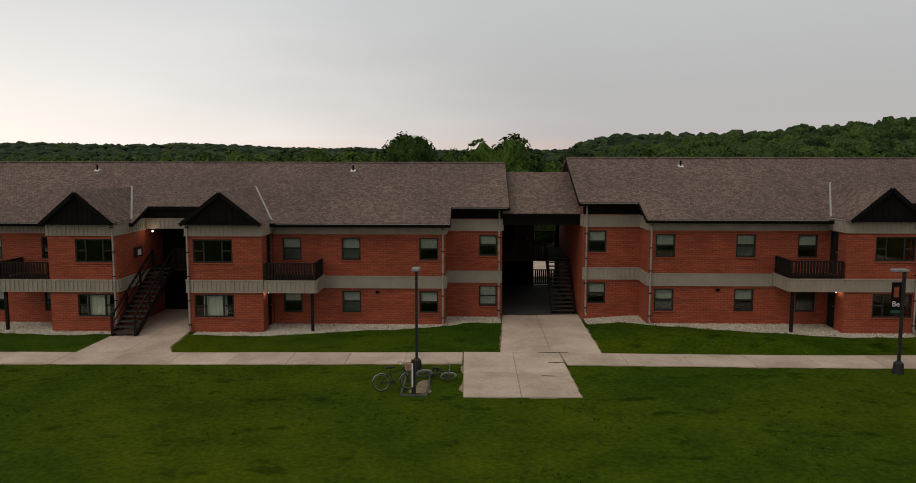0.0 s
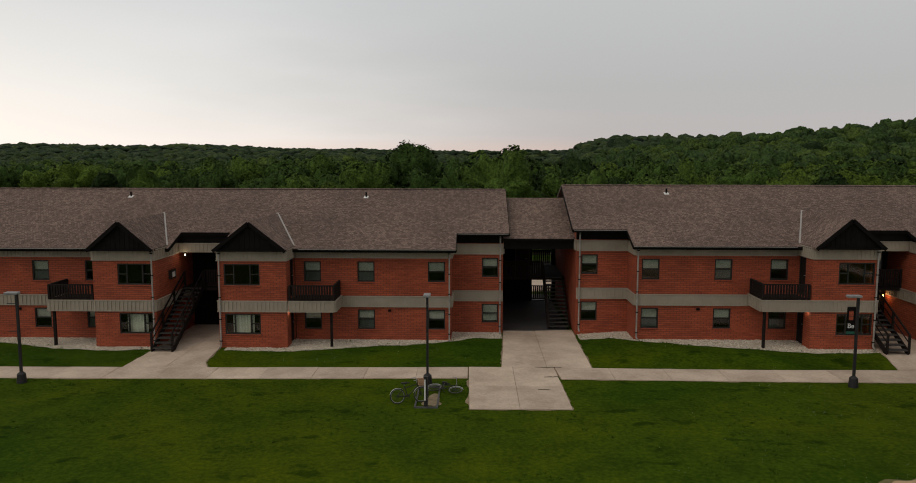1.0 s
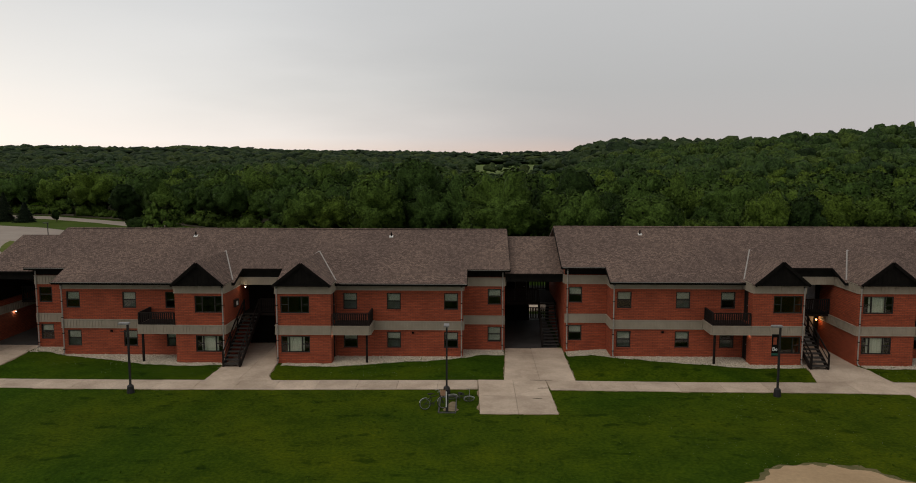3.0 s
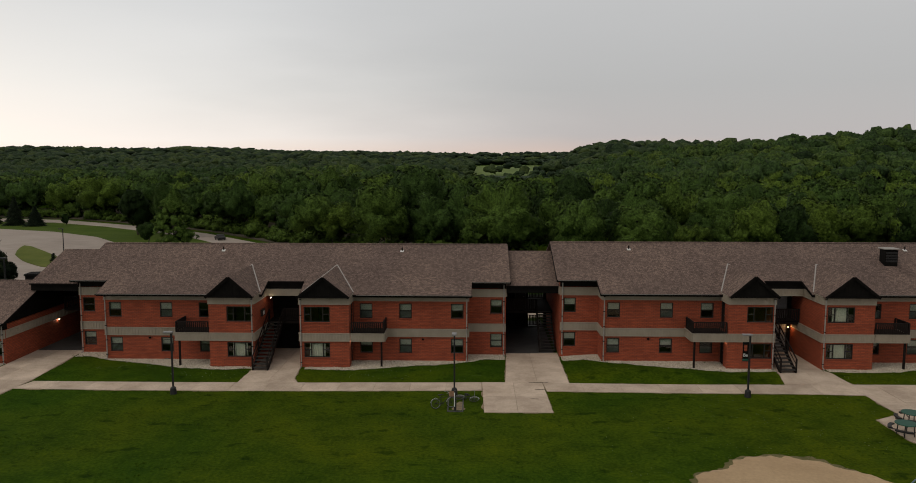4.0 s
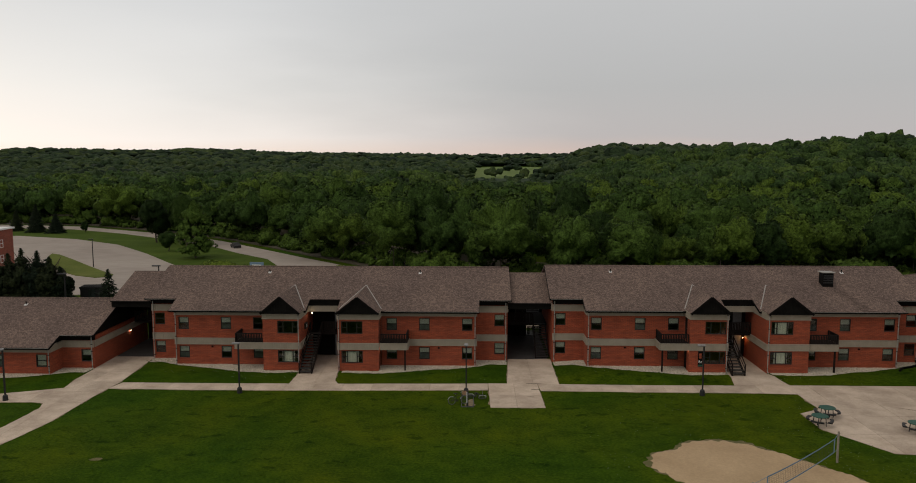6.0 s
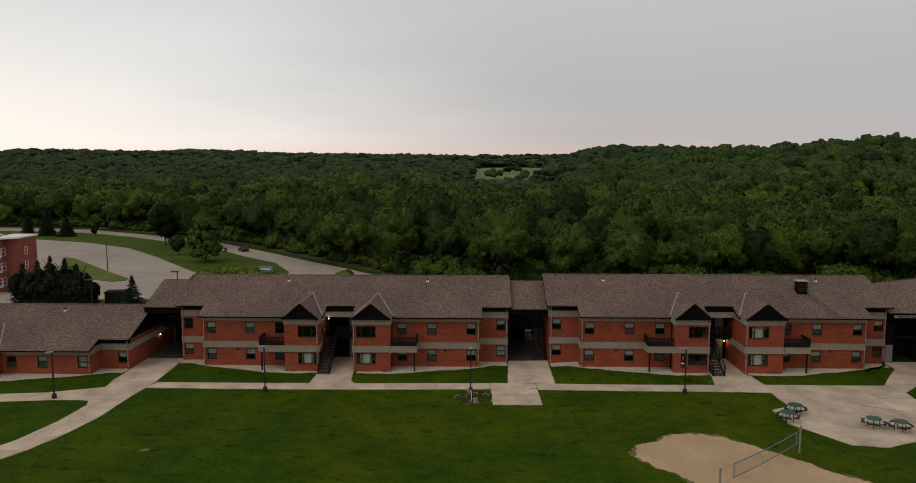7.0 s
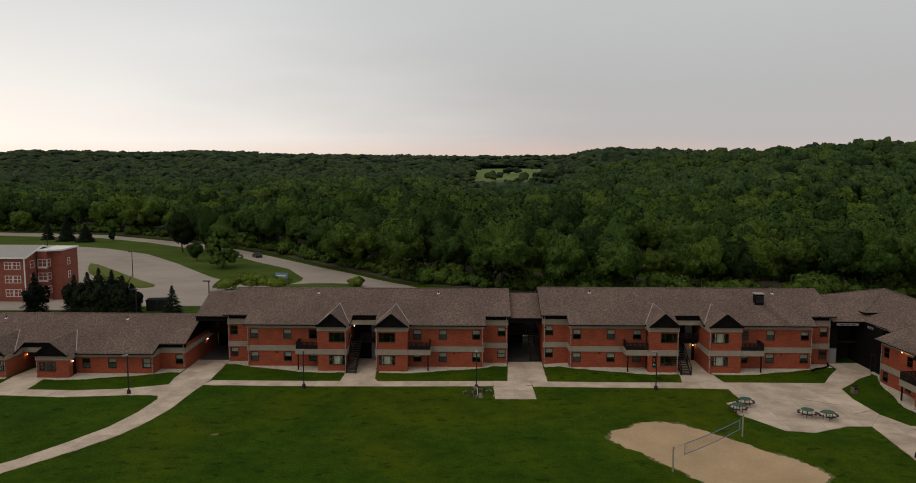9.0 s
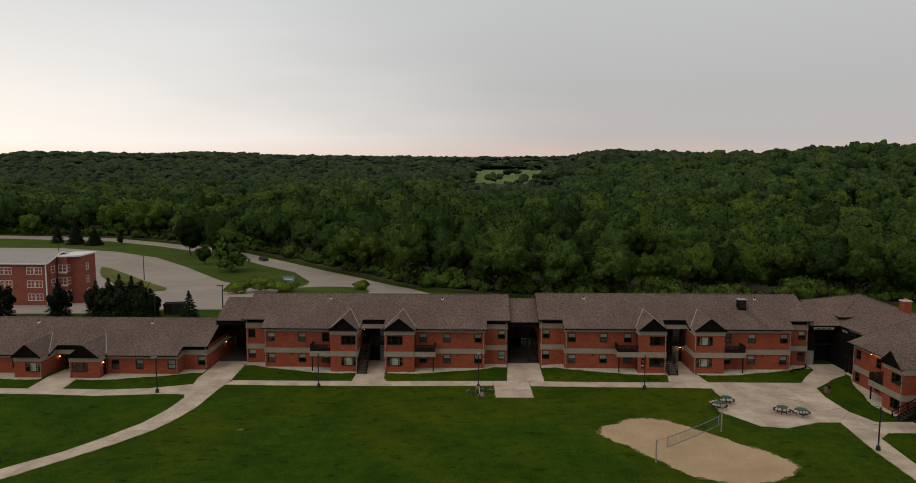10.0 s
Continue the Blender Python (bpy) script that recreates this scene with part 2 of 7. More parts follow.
JOINT = material("dark_joint", worn((0.22, 0.18, 0.135), (0.36, 0.30, 0.235), 1.2, 40, 0.004), 0.95)
PAVING_DARK = material("near_black_floor", worn((0.045, 0.043, 0.042), (0.075, 0.072, 0.07), 1.2, 30, 0.004), 0.7)
ASPHALT = material("faded_asphalt", lambda t, v: (mix(t, 1.0, ramp(t, noise_of(t, v, 0.06, 5, 0.6), ((0.3, (0.28, 0.235, 0.20)), (0.7, (0.37, 0.32, 0.275)))), ramp(t, noise_of(t, v, 1.3, 5, 0.7, (0.25, 1.0, 1.0)), ((0.3, (0.84, 0.84, 0.84)), (0.7, (1.12, 1.12, 1.12)))), "MULTIPLY"), noise_of(t, v, 40, 2), 0.004), 0.9)
GRASS = material("mown_grass", turf, 0.95, spec=0.03)
TUFT = material("coarse_grass", worn((0.034, 0.068, 0.005), (0.064, 0.108, 0.010), 2, 20, 0.0), 0.9, spec=0.03)
SAND = material("court_sand", lambda t, v: (mix(t, 1.0, ramp(t, noise_of(t, v, 0.35, 5, 0.6), ((0.3, (0.385, 0.27, 0.155)), (0.7, (0.48, 0.345, 0.205)))), ramp(t, noise_of(t, v, 5, 5, 0.75), ((0.3, (0.86, 0.86, 0.86)), (0.7, (1.1, 1.1, 1.1)))), "MULTIPLY"), noise_of(t, v, 7, 5, 0.7), 0.05), 0.95)
GRAVEL = material("pale_gravel", lambda t, v: (ramp(t, noise_of(t, v, 12, 3, 0.8), ((0.36, (0.25, 0.205, 0.150)), (0.5, (0.50, 0.440, 0.345)), (0.62, (0.72, 0.66, 0.545)))), noise_of(t, v, 14, 3, 0.8), 0.05), 0.95)
STEEL = material("black_painted_steel", worn((0.012, 0.012, 0.013), (0.024, 0.023, 0.023), 6, 80, 0.001), 0.45)
LAMPGREY = material("pale_lamp_head", worn((0.16, 0.16, 0.16), (0.26, 0.26, 0.26), 6, 80, 0.001), 0.45)
BARK = material("bark", worn((0.035, 0.028, 0.022), (0.085, 0.068, 0.052), 3, 25, 0.02), 0.95)
LEAF_TONES = (0.018, 0.037, 0.008), (0.050, 0.092, 0.018), (1.22, 1.05, 0.8)
# the haze of distance is put into these bluish leaf tones
HAZED_HILL_TONES = (0.017, 0.033, 0.014), (0.043, 0.068, 0.029), (1.2, 1.04, 0.85)
LEAF = foliage("broad_leaf", *LEAF_TONES)
WOOD_TONES = (0.022, 0.043, 0.009), (0.066, 0.120, 0.023), (1.22, 1.05, 0.8)
LEAF_NEAR = foliage("broad_leaf_wood", *WOOD_TONES, 2.8, 0.8, 0.3)
LEAF_MID = foliage("broad_leaf_clumps", *WOOD_TONES, 1.7, 0.8, 0)
# tones halfway to the hazed hill leaves
LEAF_VALLEY = foliage("broad_leaf_billows", (0.014, 0.029, 0.008), (0.052, 0.092, 0.025), (1.22, 1.05, 0.8), 0.7, 0.8, 0)
LEAF_HILL = foliage("hazed_leaf_crowns", *HAZED_HILL_TONES, 0.6, 0.8, 0)
LEAF_FAR = foliage("hazed_leaf_canopy", *HAZED_HILL_TONES, 0.22, 0.8, 0)
NEEDLE = foliage("conifer_needle", (0.006, 0.012, 0.007), (0.026, 0.040, 0.020), (1.2, 1.0, 0.9))
RIM = material("worn_sandy_turf", worn((0.060, 0.072, 0.016), (0.17, 0.135, 0.062), 1.6, 9, 0.01), 0.95)
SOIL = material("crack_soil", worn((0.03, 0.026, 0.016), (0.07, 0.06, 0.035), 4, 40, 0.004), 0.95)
VERGE = material("verge_grass", worn((0.036, 0.066, 0.008), (0.072, 0.104, 0.018), 0.12, 1.5, 0.05), 0.95, spec=0.04)
DRY_TURF = material("pale_island_grass", worn((0.060, 0.088, 0.014), (0.130, 0.145, 0.036), 0.12, 1.5, 0.05), 0.95, spec=0.04)
LIME = foliage("lime_leaf", (0.085, 0.135, 0.016), (0.190, 0.255, 0.036), (1.1, 1.03, 0.85), varied=False)
WHITE = material("white_paint", worn((0.60, 0.60, 0.58), (0.74, 0.74, 0.72), 4, 50, 0.002), 0.6)
GREEN = material("green_coated_steel", worn((0.010, 0.060, 0.040), (0.018, 0.090, 0.062), 5, 90, 0.002), 0.45)
BULB = glowing("warm_bulb", (1.0, 0.82, 0.55), 6.0)
AMBER = glowing("amber_bulb", (1.0, 0.42, 0.10), 14.0)
DIRT = material("bare_dirt", worn((0.15, 0.115, 0.065), (0.30, 0.235, 0.15), 3, 40, 0.01), 0.95)
STONE = material("pale_stone", lambda t, v: ramp(t, t.nodes.new("ShaderNodeNewGeometry").outputs["Random Per Island"], ((0.0, (0.30, 0.25, 0.19)), (0.6, (0.54, 0.48, 0.385)), (1.0, (0.74, 0.67, 0.565)))), 0.9)

# ---- mesh helpers ----


class Shape:
    """Gathers boxes, rods and sheets into one mesh."""

    def __init__(self):
        self.v, self.f = [], []

    def add(self, verts, faces):
        n = len(self.v)
        self.v += [tuple(p) for p in verts]
        self.f += [tuple(i + n for i in face) for face in faces]
        return self

    def box(self, x0, x1, y0, y1, z0, z1, m=None):
        vs = [(x, y, z) for z in (z0, z1) for y in (y0, y1) for x in (x0, x1)]
        if m is not None:
            vs = [m @ Vector(p) for p in vs]
        return self.add(vs, [(0, 2, 3, 1), (4, 5, 7, 6), (0, 1, 5, 4), (2, 6, 7, 3), (0, 4, 6, 2), (1, 3, 7, 5)])

    def border(self, x0, x1, z0, z1, w, y0, y1):
        """A closed rectangular frame of bars w wide."""
        vs = [(x, y, z) for y in (y0, y1) for k in (0, w) for x, z in ((x0 + k, z0 + k), (x1 - k, z0 + k), (x1 - k, z1 - k), (x0 + k, z1 - k))]
        fs = []
        for i in range(4):
            j = (i + 1) % 4
            fs += [(i, j, 4 + j, 4 + i), (8 + j, 8 + i, 12 + i, 12 + j), (j, i, 8 + i, 8 + j), (4 + i, 4 + j, 12 + j, 12 + i)]
        return self.add(vs, fs)

    def rod(self, a, b, r, n=8, r2=None):
        a, b = Vector(a), Vector(b)
        q = (b - a).to_track_quat("Z", "Y")
        ring = [(math.cos(2 * math.pi * i / n), math.sin(2 * math.pi * i / n)) for i in range(n)]
        vs = [a + q @ Vector((c * r, s * r, 0)) for c, s in ring] + [b + q @ Vector((c * (r2 or r), s * (r2 or r), 0)) for c, s in ring]
        fs = [(i, (i + 1) % n, n + (i + 1) % n, n + i) for i in range(n)]
        return self.add(vs, fs + [tuple(range(n - 1, -1, -1)), tuple(range(n, 2 * n))])

    def beam(self, a, b, w, h):
        """A straight bar of section w across by h upright from a to b."""
        a, b = Vector(a), Vector(b)
        d = (b - a).normalized()
        side = d.cross(Vector((0, 0, 1)))
        side = (side.normalized() if side.length > 1e-4 else Vector((1, 0, 0))) * w / 2
        top = side.cross(d).normalized() * h / 2
        vs = [p + s * side + u * top for p in (a, b) for s, u in ((-1, -1), (1, -1), (1, 1), (-1, 1))]
        return self.add(vs, [(3, 2, 1, 0), (4, 5, 6, 7), (0, 1, 5, 4), (1, 2, 6, 5), (2, 3, 7, 6), (3, 0, 4, 7)])

    def slab(self, outline, top, thick):
        """A plate over an outline in plan; top(x, y) is its upper face."""
        n = len(outline)
        vs = [(x, y, top(x, y)) for x, y in outline] + [(x, y, top(x, y) - thick) for x, y in outline]
        return self.add(vs, [tuple(range(n)), tuple(range(2 * n - 1, n - 1, -1))] + [(i, n + i, n + (i + 1) % n, (i + 1) % n) for i in range(n)])

    def ball(self, c, r, seg=10, rings=6, squash=1.0):
        bm = bmesh.new()
        bmesh.ops.create_uvsphere(bm, u_segments=seg, v_segments=rings, radius=r)
        vs = [(c[0] + p.co.x, c[1] + p.co.y, c[2] + p.co.z * squash) for p in bm.verts]
        fs = [[p.index for p in f.verts] for f in bm.faces]
        bm.free()
        return self.add(vs, fs)

    def ring(self, c, r, thick, axis="Y", n=28, k=6):
        vs, fs = [], []
        for i in range(n):
            a = 2 * math.pi * i / n
            for j in range(k):
                b = 2 * math.pi * j / k
                d, h = r + thick * math.cos(b), thick * math.sin(b)
                p = {"Y": (d * math.cos(a), h, d * math.sin(a)), "Z": (d * math.cos(a), d * math.sin(a), h)}[axis]
                vs.append((c[0] + p[0], c[1] + p[1], c[2] + p[2]))
                fs.append((i * k + j, i * k + (j + 1) % k, (i + 1) % n * k + (j + 1) % k, (i + 1) % n * k + j))
        return self.add(vs, fs)

    def mesh(self, name, mat, smooth=False, fix=True):
        me = bpy.data.meshes.new(name)
        me.from_pydata(self.v, [], self.f)
        if fix:
            bm = bmesh.new()
            bm.from_mesh(me)
            bmesh.ops.recalc_face_normals(bm, faces=bm.faces)
            bm.to_mesh(me)
            bm.free()
        if smooth:
            me.shade_smooth()
        me.materials.append(mat)
        return me


def part(name, shape, mat, parent, label="", at=None, smooth=False):
    """Links a shape, or a mesh made before, as one object under a thing or a part."""
    ob = new(name, shape.mesh(name, mat, smooth) if isinstance(shape, Shape) else shape)
    ob.parent = parent
    if at is not None:
        ob.matrix_basis = at
    return tagged(ob, label)


def thing(name, label, category, at=None, group="", kind=""):
    ob = new(name)
    ob.empty_display_size = 0.2
    if at is not None:
        ob.matrix_basis = at
    return tagged(ob, label, category, group, kind)


def bevelled(me, width=0.01):
    bm = bmesh.new()
    bm.from_mesh(me)
    bmesh.ops.bevel(bm, geom=bm.edges[:], offset=width, segments=1, affect="EDGES")
    bm.to_mesh(me)
    bm.free()
    return me


def pierced(x0, x1, z0, z1, y0, y1, holes):
    """An upright wall along x, from y0 to y1 thick, with holes (xa, xb, za, zb) right through it."""
    holes = [h for h in holes if h[2] >= z0 - 0.01]
    xs = sorted({x0, x1, *[h[0] for h in holes], *[h[1] for h in holes]})
    zs = sorted({z0, z1, *[h[2] for h in holes], *[h[3] for h in holes]})
    nx, nz = len(xs) - 1, len(zs) - 1

    def solid(i, k):
        if not (0 <= i < nx and 0 <= k < nz):
            return False
        xm, zm = (xs[i] + xs[i + 1]) / 2, (zs[k] + zs[k + 1]) / 2
        return not any(h[0] < xm < h[1] and h[2] < zm < h[3] for h in holes)

    s, ids = Shape(), {}

    def vert(i, k, back):
        if (i, k, back) not in ids:
            ids[i, k, back] = len(s.v)
            s.v.append((xs[i], y1 if back else y0, zs[k]))
        return ids[i, k, back]

    for i in range(nx):
        for k in range(nz):
            if not solid(i, k):
                continue
            ring = [(i, k), (i + 1, k), (i + 1, k + 1), (i, k + 1)]
            s.f.append(tuple(vert(*p, 0) for p in ring))
            s.f.append(tuple(vert(*p, 1) for p in reversed(ring)))
            for (di, dk), (a, c) in (((0, -1), (0, 1)), ((1, 0), (1, 2)), ((0, 1), (2, 3)), ((-1, 0), (3, 0))):
                if not solid(i + di, k + dk):
                    s.f.append((vert(*ring[c], 0), vert(*ring[a], 0), vert(*ring[a], 1), vert(*ring[c], 1)))
    return s


def turned(shape, m):
    shape.v = [tuple(m @ Vector(p)) for p in shape.v]
    return shape


# ---- windows, doors and rails of the blocks ----
MESH = {}


def window_parts(w, h, lites):
    """Meshes of a window unit that spans x from 0 to w and z from 0 to h, its outer face at y = 0."""
    key = (round(w, 2), round(h, 2), lites)
    if key in MESH:
        return MESH[key]
    rim = Shape().border(0, w, 0, h, 0.06, 0.03, 0.13)
    bars, panes = [], []
    if lites == 3:
        for x in (w * 0.27, w * 0.73):
            bars.append(Shape().box(x - 0.03, x + 0.03, 0.035, 0.125, 0.06, h - 0.06))
        for xa, xb in ((0.06, w * 0.27 - 0.03), (w * 0.73 + 0.03, w - 0.06)):
            bars.append(Shape().box(xa, xb, 0.04, 0.11, h * 0.5 - 0.025, h * 0.5 + 0.025))
            panes += [(xa, xb, 0.06, h * 0.5 - 0.025), (xa, xb, h * 0.5 + 0.025, h - 0.06)]
        panes.append((w * 0.27 + 0.03, w * 0.73 - 0.03, 0.06, h - 0.06))
    else:
        bars.append(Shape().box(0.06, w - 0.06, 0.04, 0.11, h * 0.5 - 0.03, h * 0.5 + 0.03))
        panes = [(0.06, w - 0.06, 0.06, h * 0.5 - 0.03), (0.06, w - 0.06, h * 0.5 + 0.03, h - 0.06)]
    pm = [Shape().box(a, b, 0.07, 0.078, c, d).mesh("pane", GLASS) for a, b, c, d in panes]
    sill = bevelled(Shape().box(-0.03, w + 0.03, -0.05, 0.12, -0.06, -0.002).mesh("window_sill", BRICK), 0.006)
    MESH[key] = (rim.mesh("window_frame", FRAME), pm, sill, [s.mesh("sash_bar", FRAME) for s in bars])
    return MESH[key]


def window(parent, at, w, h, lites, cover, mat):
    """One window under its block; cover: how far down the blind is drawn, 0 to 1."""
    fr, panes, sill, bars = window_parts(w, h, lites)
    win = part("window", fr, None, parent, at=at)
    part("window_sill", sill, None, win)
    for p in bars:
        part("sash_bar", p, None, win)
    for p in panes:
        part("pane", p, None, win).visible_shadow = False
    spot = at.translation
    if lites != 3 and random.Random(round(spot.x * 10) + round(spot.z * 3)).random() < 0.65:
        key = ("screen", round(w, 2), round(h, 2))
        if key not in MESH:
            MESH[key] = Shape().box(0.07, w - 0.07, 0.085, 0.089, 0.07, h * 0.5 - 0.04).mesh("insect_screen", SCREEN)
        part("insect_screen", MESH[key], None, win, "grey insect screen")
    if cover > 0.02:
        key = ("blind", round(w, 2), round(h, 2), round(cover, 2), mat.name, lites)
        if key not in MESH:
            s = Shape()
            lo, hi = h * (1 - cover) + 0.03, h - 0.03
            if mat is CURTAIN:
                xa, xb = (w * 0.2, w * 0.8) if lites == 3 else (0.04, w - 0.04)
                k = 22
                pts = [(xa + (xb - xa) * i / k, 0.17 + 0.018 * math.sin(i * 2.1)) for i in range(k + 1)]
                s.add([(x, y, z) for x, y in pts for z in (0.03, hi)], [(2 * i, 2 * i + 2, 2 * i + 3, 2 * i + 1) for i in range(k)])
                s.add([(x, y + 0.006, z) for x, y in pts for z in (0.03, hi)], [(2 * i, 2 * i + 2, 2 * i + 3, 2 * i + 1) for i in range(k)])
            else:
                k = max(3, int((hi - lo) / 0.05))
                for i in range(k):
                    z = lo + (hi - lo) * i / k
                    s.box(0.05, w - 0.05, 0.150, 0.158, z, z + (hi - lo) / k - 0.004)
            MESH[key] = s.mesh("blind", mat)
        part("curtain" if mat is CURTAIN else "blind", MESH[key], None, win, "pale drawn curtain" if mat is CURTAIN else "pale slatted blind")
    return win


def door(parent, at, w=0.9, h=2.05, mat=None, label="dark painted door"):
    s = Shape().box(0.05, w - 0.05, 0.04, 0.09, 0.0, h - 0.05)
    for z0, z1 in ((0.2, 0.85), (1.05, 1.8)):
        s.box(0.18, w - 0.18, 0.028, 0.045, z0, z1)
    d = part("door", s, mat or DARKWOOD, parent, label, at)
    f = Shape().box(0, 0.05, 0.0, 0.12, 0, h).box(w - 0.05, w, 0.0, 0.12, 0, h).box(0.05, w - 0.05, 0.0, 0.12, h - 0.05, h)
    part("door_frame", f, FRAME, d)
    part("door_handle", Shape().rod((w - 0.16, 0.03, 1.0), (w - 0.16, -0.03, 1.0), 0.012).rod((w - 0.16, -0.03, 1.0), (w - 0.26, -0.03, 1.0), 0.012), LAMPGREY, d)
    return d


def siding(x0, x1, z0, z1, y):
    """A band of upright ribbed boards that faces -y, with a cap and a foot strip."""
    s = Shape().box(x0, x1, y, y + 0.045, z0, z1)
    n = max(1, round((x1 - x0) / 0.2))
    for i in range(n):
        x = x0 + (x1 - x0) * (i + 0.5) / n
        s.box(x - 0.028, x + 0.028, y - 0.03, y, z0 + 0.045, z1 - 0.05)
    return s.box(x0, x1, y - 0.04, y, z1 - 0.045, z1).box(x0, x1, y - 0.036, y, z0, z0 + 0.04)


def downpipe(parent, x, y, z0, z1):
    s = Shape().rod((x, y, z0 + 0.12), (x, y, z1), 0.04).rod((x, y, z0 + 0.13), (x, y - 0.22, z0 + 0.04), 0.04)
    pipe = part("downpipe", s, PIPE, parent, "pale grey metal downpipe")
    straps = Shape()
    for k in range(5):
        z = z0 + 0.35 + k * (z1 - z0 - 0.5) / 4
        straps.box(x - 0.06, x + 0.06, y - 0.05, y + 0.06, z - 0.022, z + 0.022)
    tagged(part("straps", straps, DARK, pipe), "dark pipe straps", kind="stuff")


# paler than the stringers: sky light on the treads is put into the grey
TREAD = material("worn_skylit_stair_timber", worn((0.022, 0.020, 0.018), (0.052, 0.047, 0.042), 4, 40, 0.004), 0.7)
SLAT = bevelled(Shape().box(-0.045, 0.045, -0.012, 0.012, 0, 0.86).mesh("slat", DARKWOOD), 0.003)
LOW_SLAT = bevelled(Shape().box(-0.045, 0.045, -0.012, 0.012, 0, 0.66).mesh("slat", DARKWOOD), 0.003)


def rail(parent, a, b, height=0.95, name="railing"):
    """A timber railing from a to b with a top rail, a foot rail and its slats."""
    a, b = Vector(a), Vector(b)
    run, ang = (b - a).length, math.atan2(b.y - a.y, b.x - a.x)
    s = Shape().box(-0.03, run + 0.03, -0.045, 0.045, height - 0.05, height).box(0, run, -0.02, 0.02, 0.05, 0.12)
    for x in (0.0, run):
        s.box(x - 0.045, x + 0.045, -0.046, 0.046, 0, height - 0.05)
    r = part(name, s, DARKWOOD, parent, at=Matrix.Translation(a) @ Matrix.Rotation(ang, 4, "Z"))
    n = int(run / 0.14)
    for i in range(n):
        part("slat", SLAT if height > 0.9 else LOW_SLAT, None, r, at=pose(0.1 + (run - 0.2) * (i + 0.5) / n, -0.034, 0.07))
    return r


def stairs(parent, x0, x1, y0, y1, z0, z1, n=13, rails=(True, True)):
    """A dark timber flight that climbs from y0 to y1."""
    st = part("stair", Shape().beam((x0 + 0.03, y0, z0), (x0 + 0.03, y1, z1), 0.05, 0.28).beam((x1 - 0.03, y0, z0), (x1 - 0.03, y1, z1), 0.05, 0.28), DARKWOOD, parent, "dark timber open stair")
    rise, go = (z1 - z0) / n, (y1 - y0) / n
    tread = bevelled(Shape().box(x0 + 0.05, x1 - 0.05, -0.02, abs(go) + 0.01, -0.045, 0).mesh("tread", TREAD), 0.006)
    for i in range(n):
        part("tread", tread, None, st, at=pose(0, min(y0 + go * i, y0 + go * (i + 1)), z0 + rise * (i + 1)))
    for x, on in ((x0 + 0.03, rails[0]), (x1 - 0.03, rails[1])):
        if not on:
            continue
        h = Shape().beam((x, y0, z0 + 0.88), (x, y1, z1 + 0.88), 0.05, 0.08).beam((x, y0, z0 + 0.5), (x, y1, z1 + 0.5), 0.03, 0.05)
        for f in (0.0, 0.33, 0.66, 1.0):
            yy, zz = y0 + (y1 - y0) * f, z0 + (z1 - z0) * f
            h.box(x - 0.046, x + 0.046, yy - 0.045, yy + 0.045, max(zz - 0.1, z0), zz + 0.9)
        part("handrail", h, DARKWOOD, st)
    return st


def wall_lamp(place, mat, label, watts, colour):
    """A small lit wall lamp: back plate, glass and its light."""
    lt = thing("wall_lamp", label, "wall lamp", pose(*place), "wall lamps")
    part("back_plate", Shape().box(-0.06, 0.06, 0.0, 0.04, -0.09, 0.09), DARK, lt)
    part("globe", Shape().ball((0, -0.07, 0), 0.042), mat, lt, smooth=True)
    lamp = new("lamp_glow", bpy.data.lights.new("lamp_glow", "POINT"))
    lamp.data.energy, lamp.data.color, lamp.data.shadow_soft_size = watts, colour, 0.08
    lamp.matrix_world = pose(place[0], place[1] - 0.22, place[2])


# ---- the apartment blocks ----
PITCH = 0.37
EAVE_Y, EAVE_Z, RIDGE_Y = 1.15, 4.80, 8.44
WALL_Y, END_Y, END_EAVE = 1.76, 3.55, 2.9
FLOOR = 2.40


def roof_z(x, y):
    return EAVE_Z + PITCH * (min(y, 2 * RIDGE_Y - y) - EAVE_Y)


BAYS = ((-4.78, -1.72, -3.57, -1.88), (1.38, 4.75, 1.68, 3.44))
SINGLES = (5.65, 8.4, 12.0)


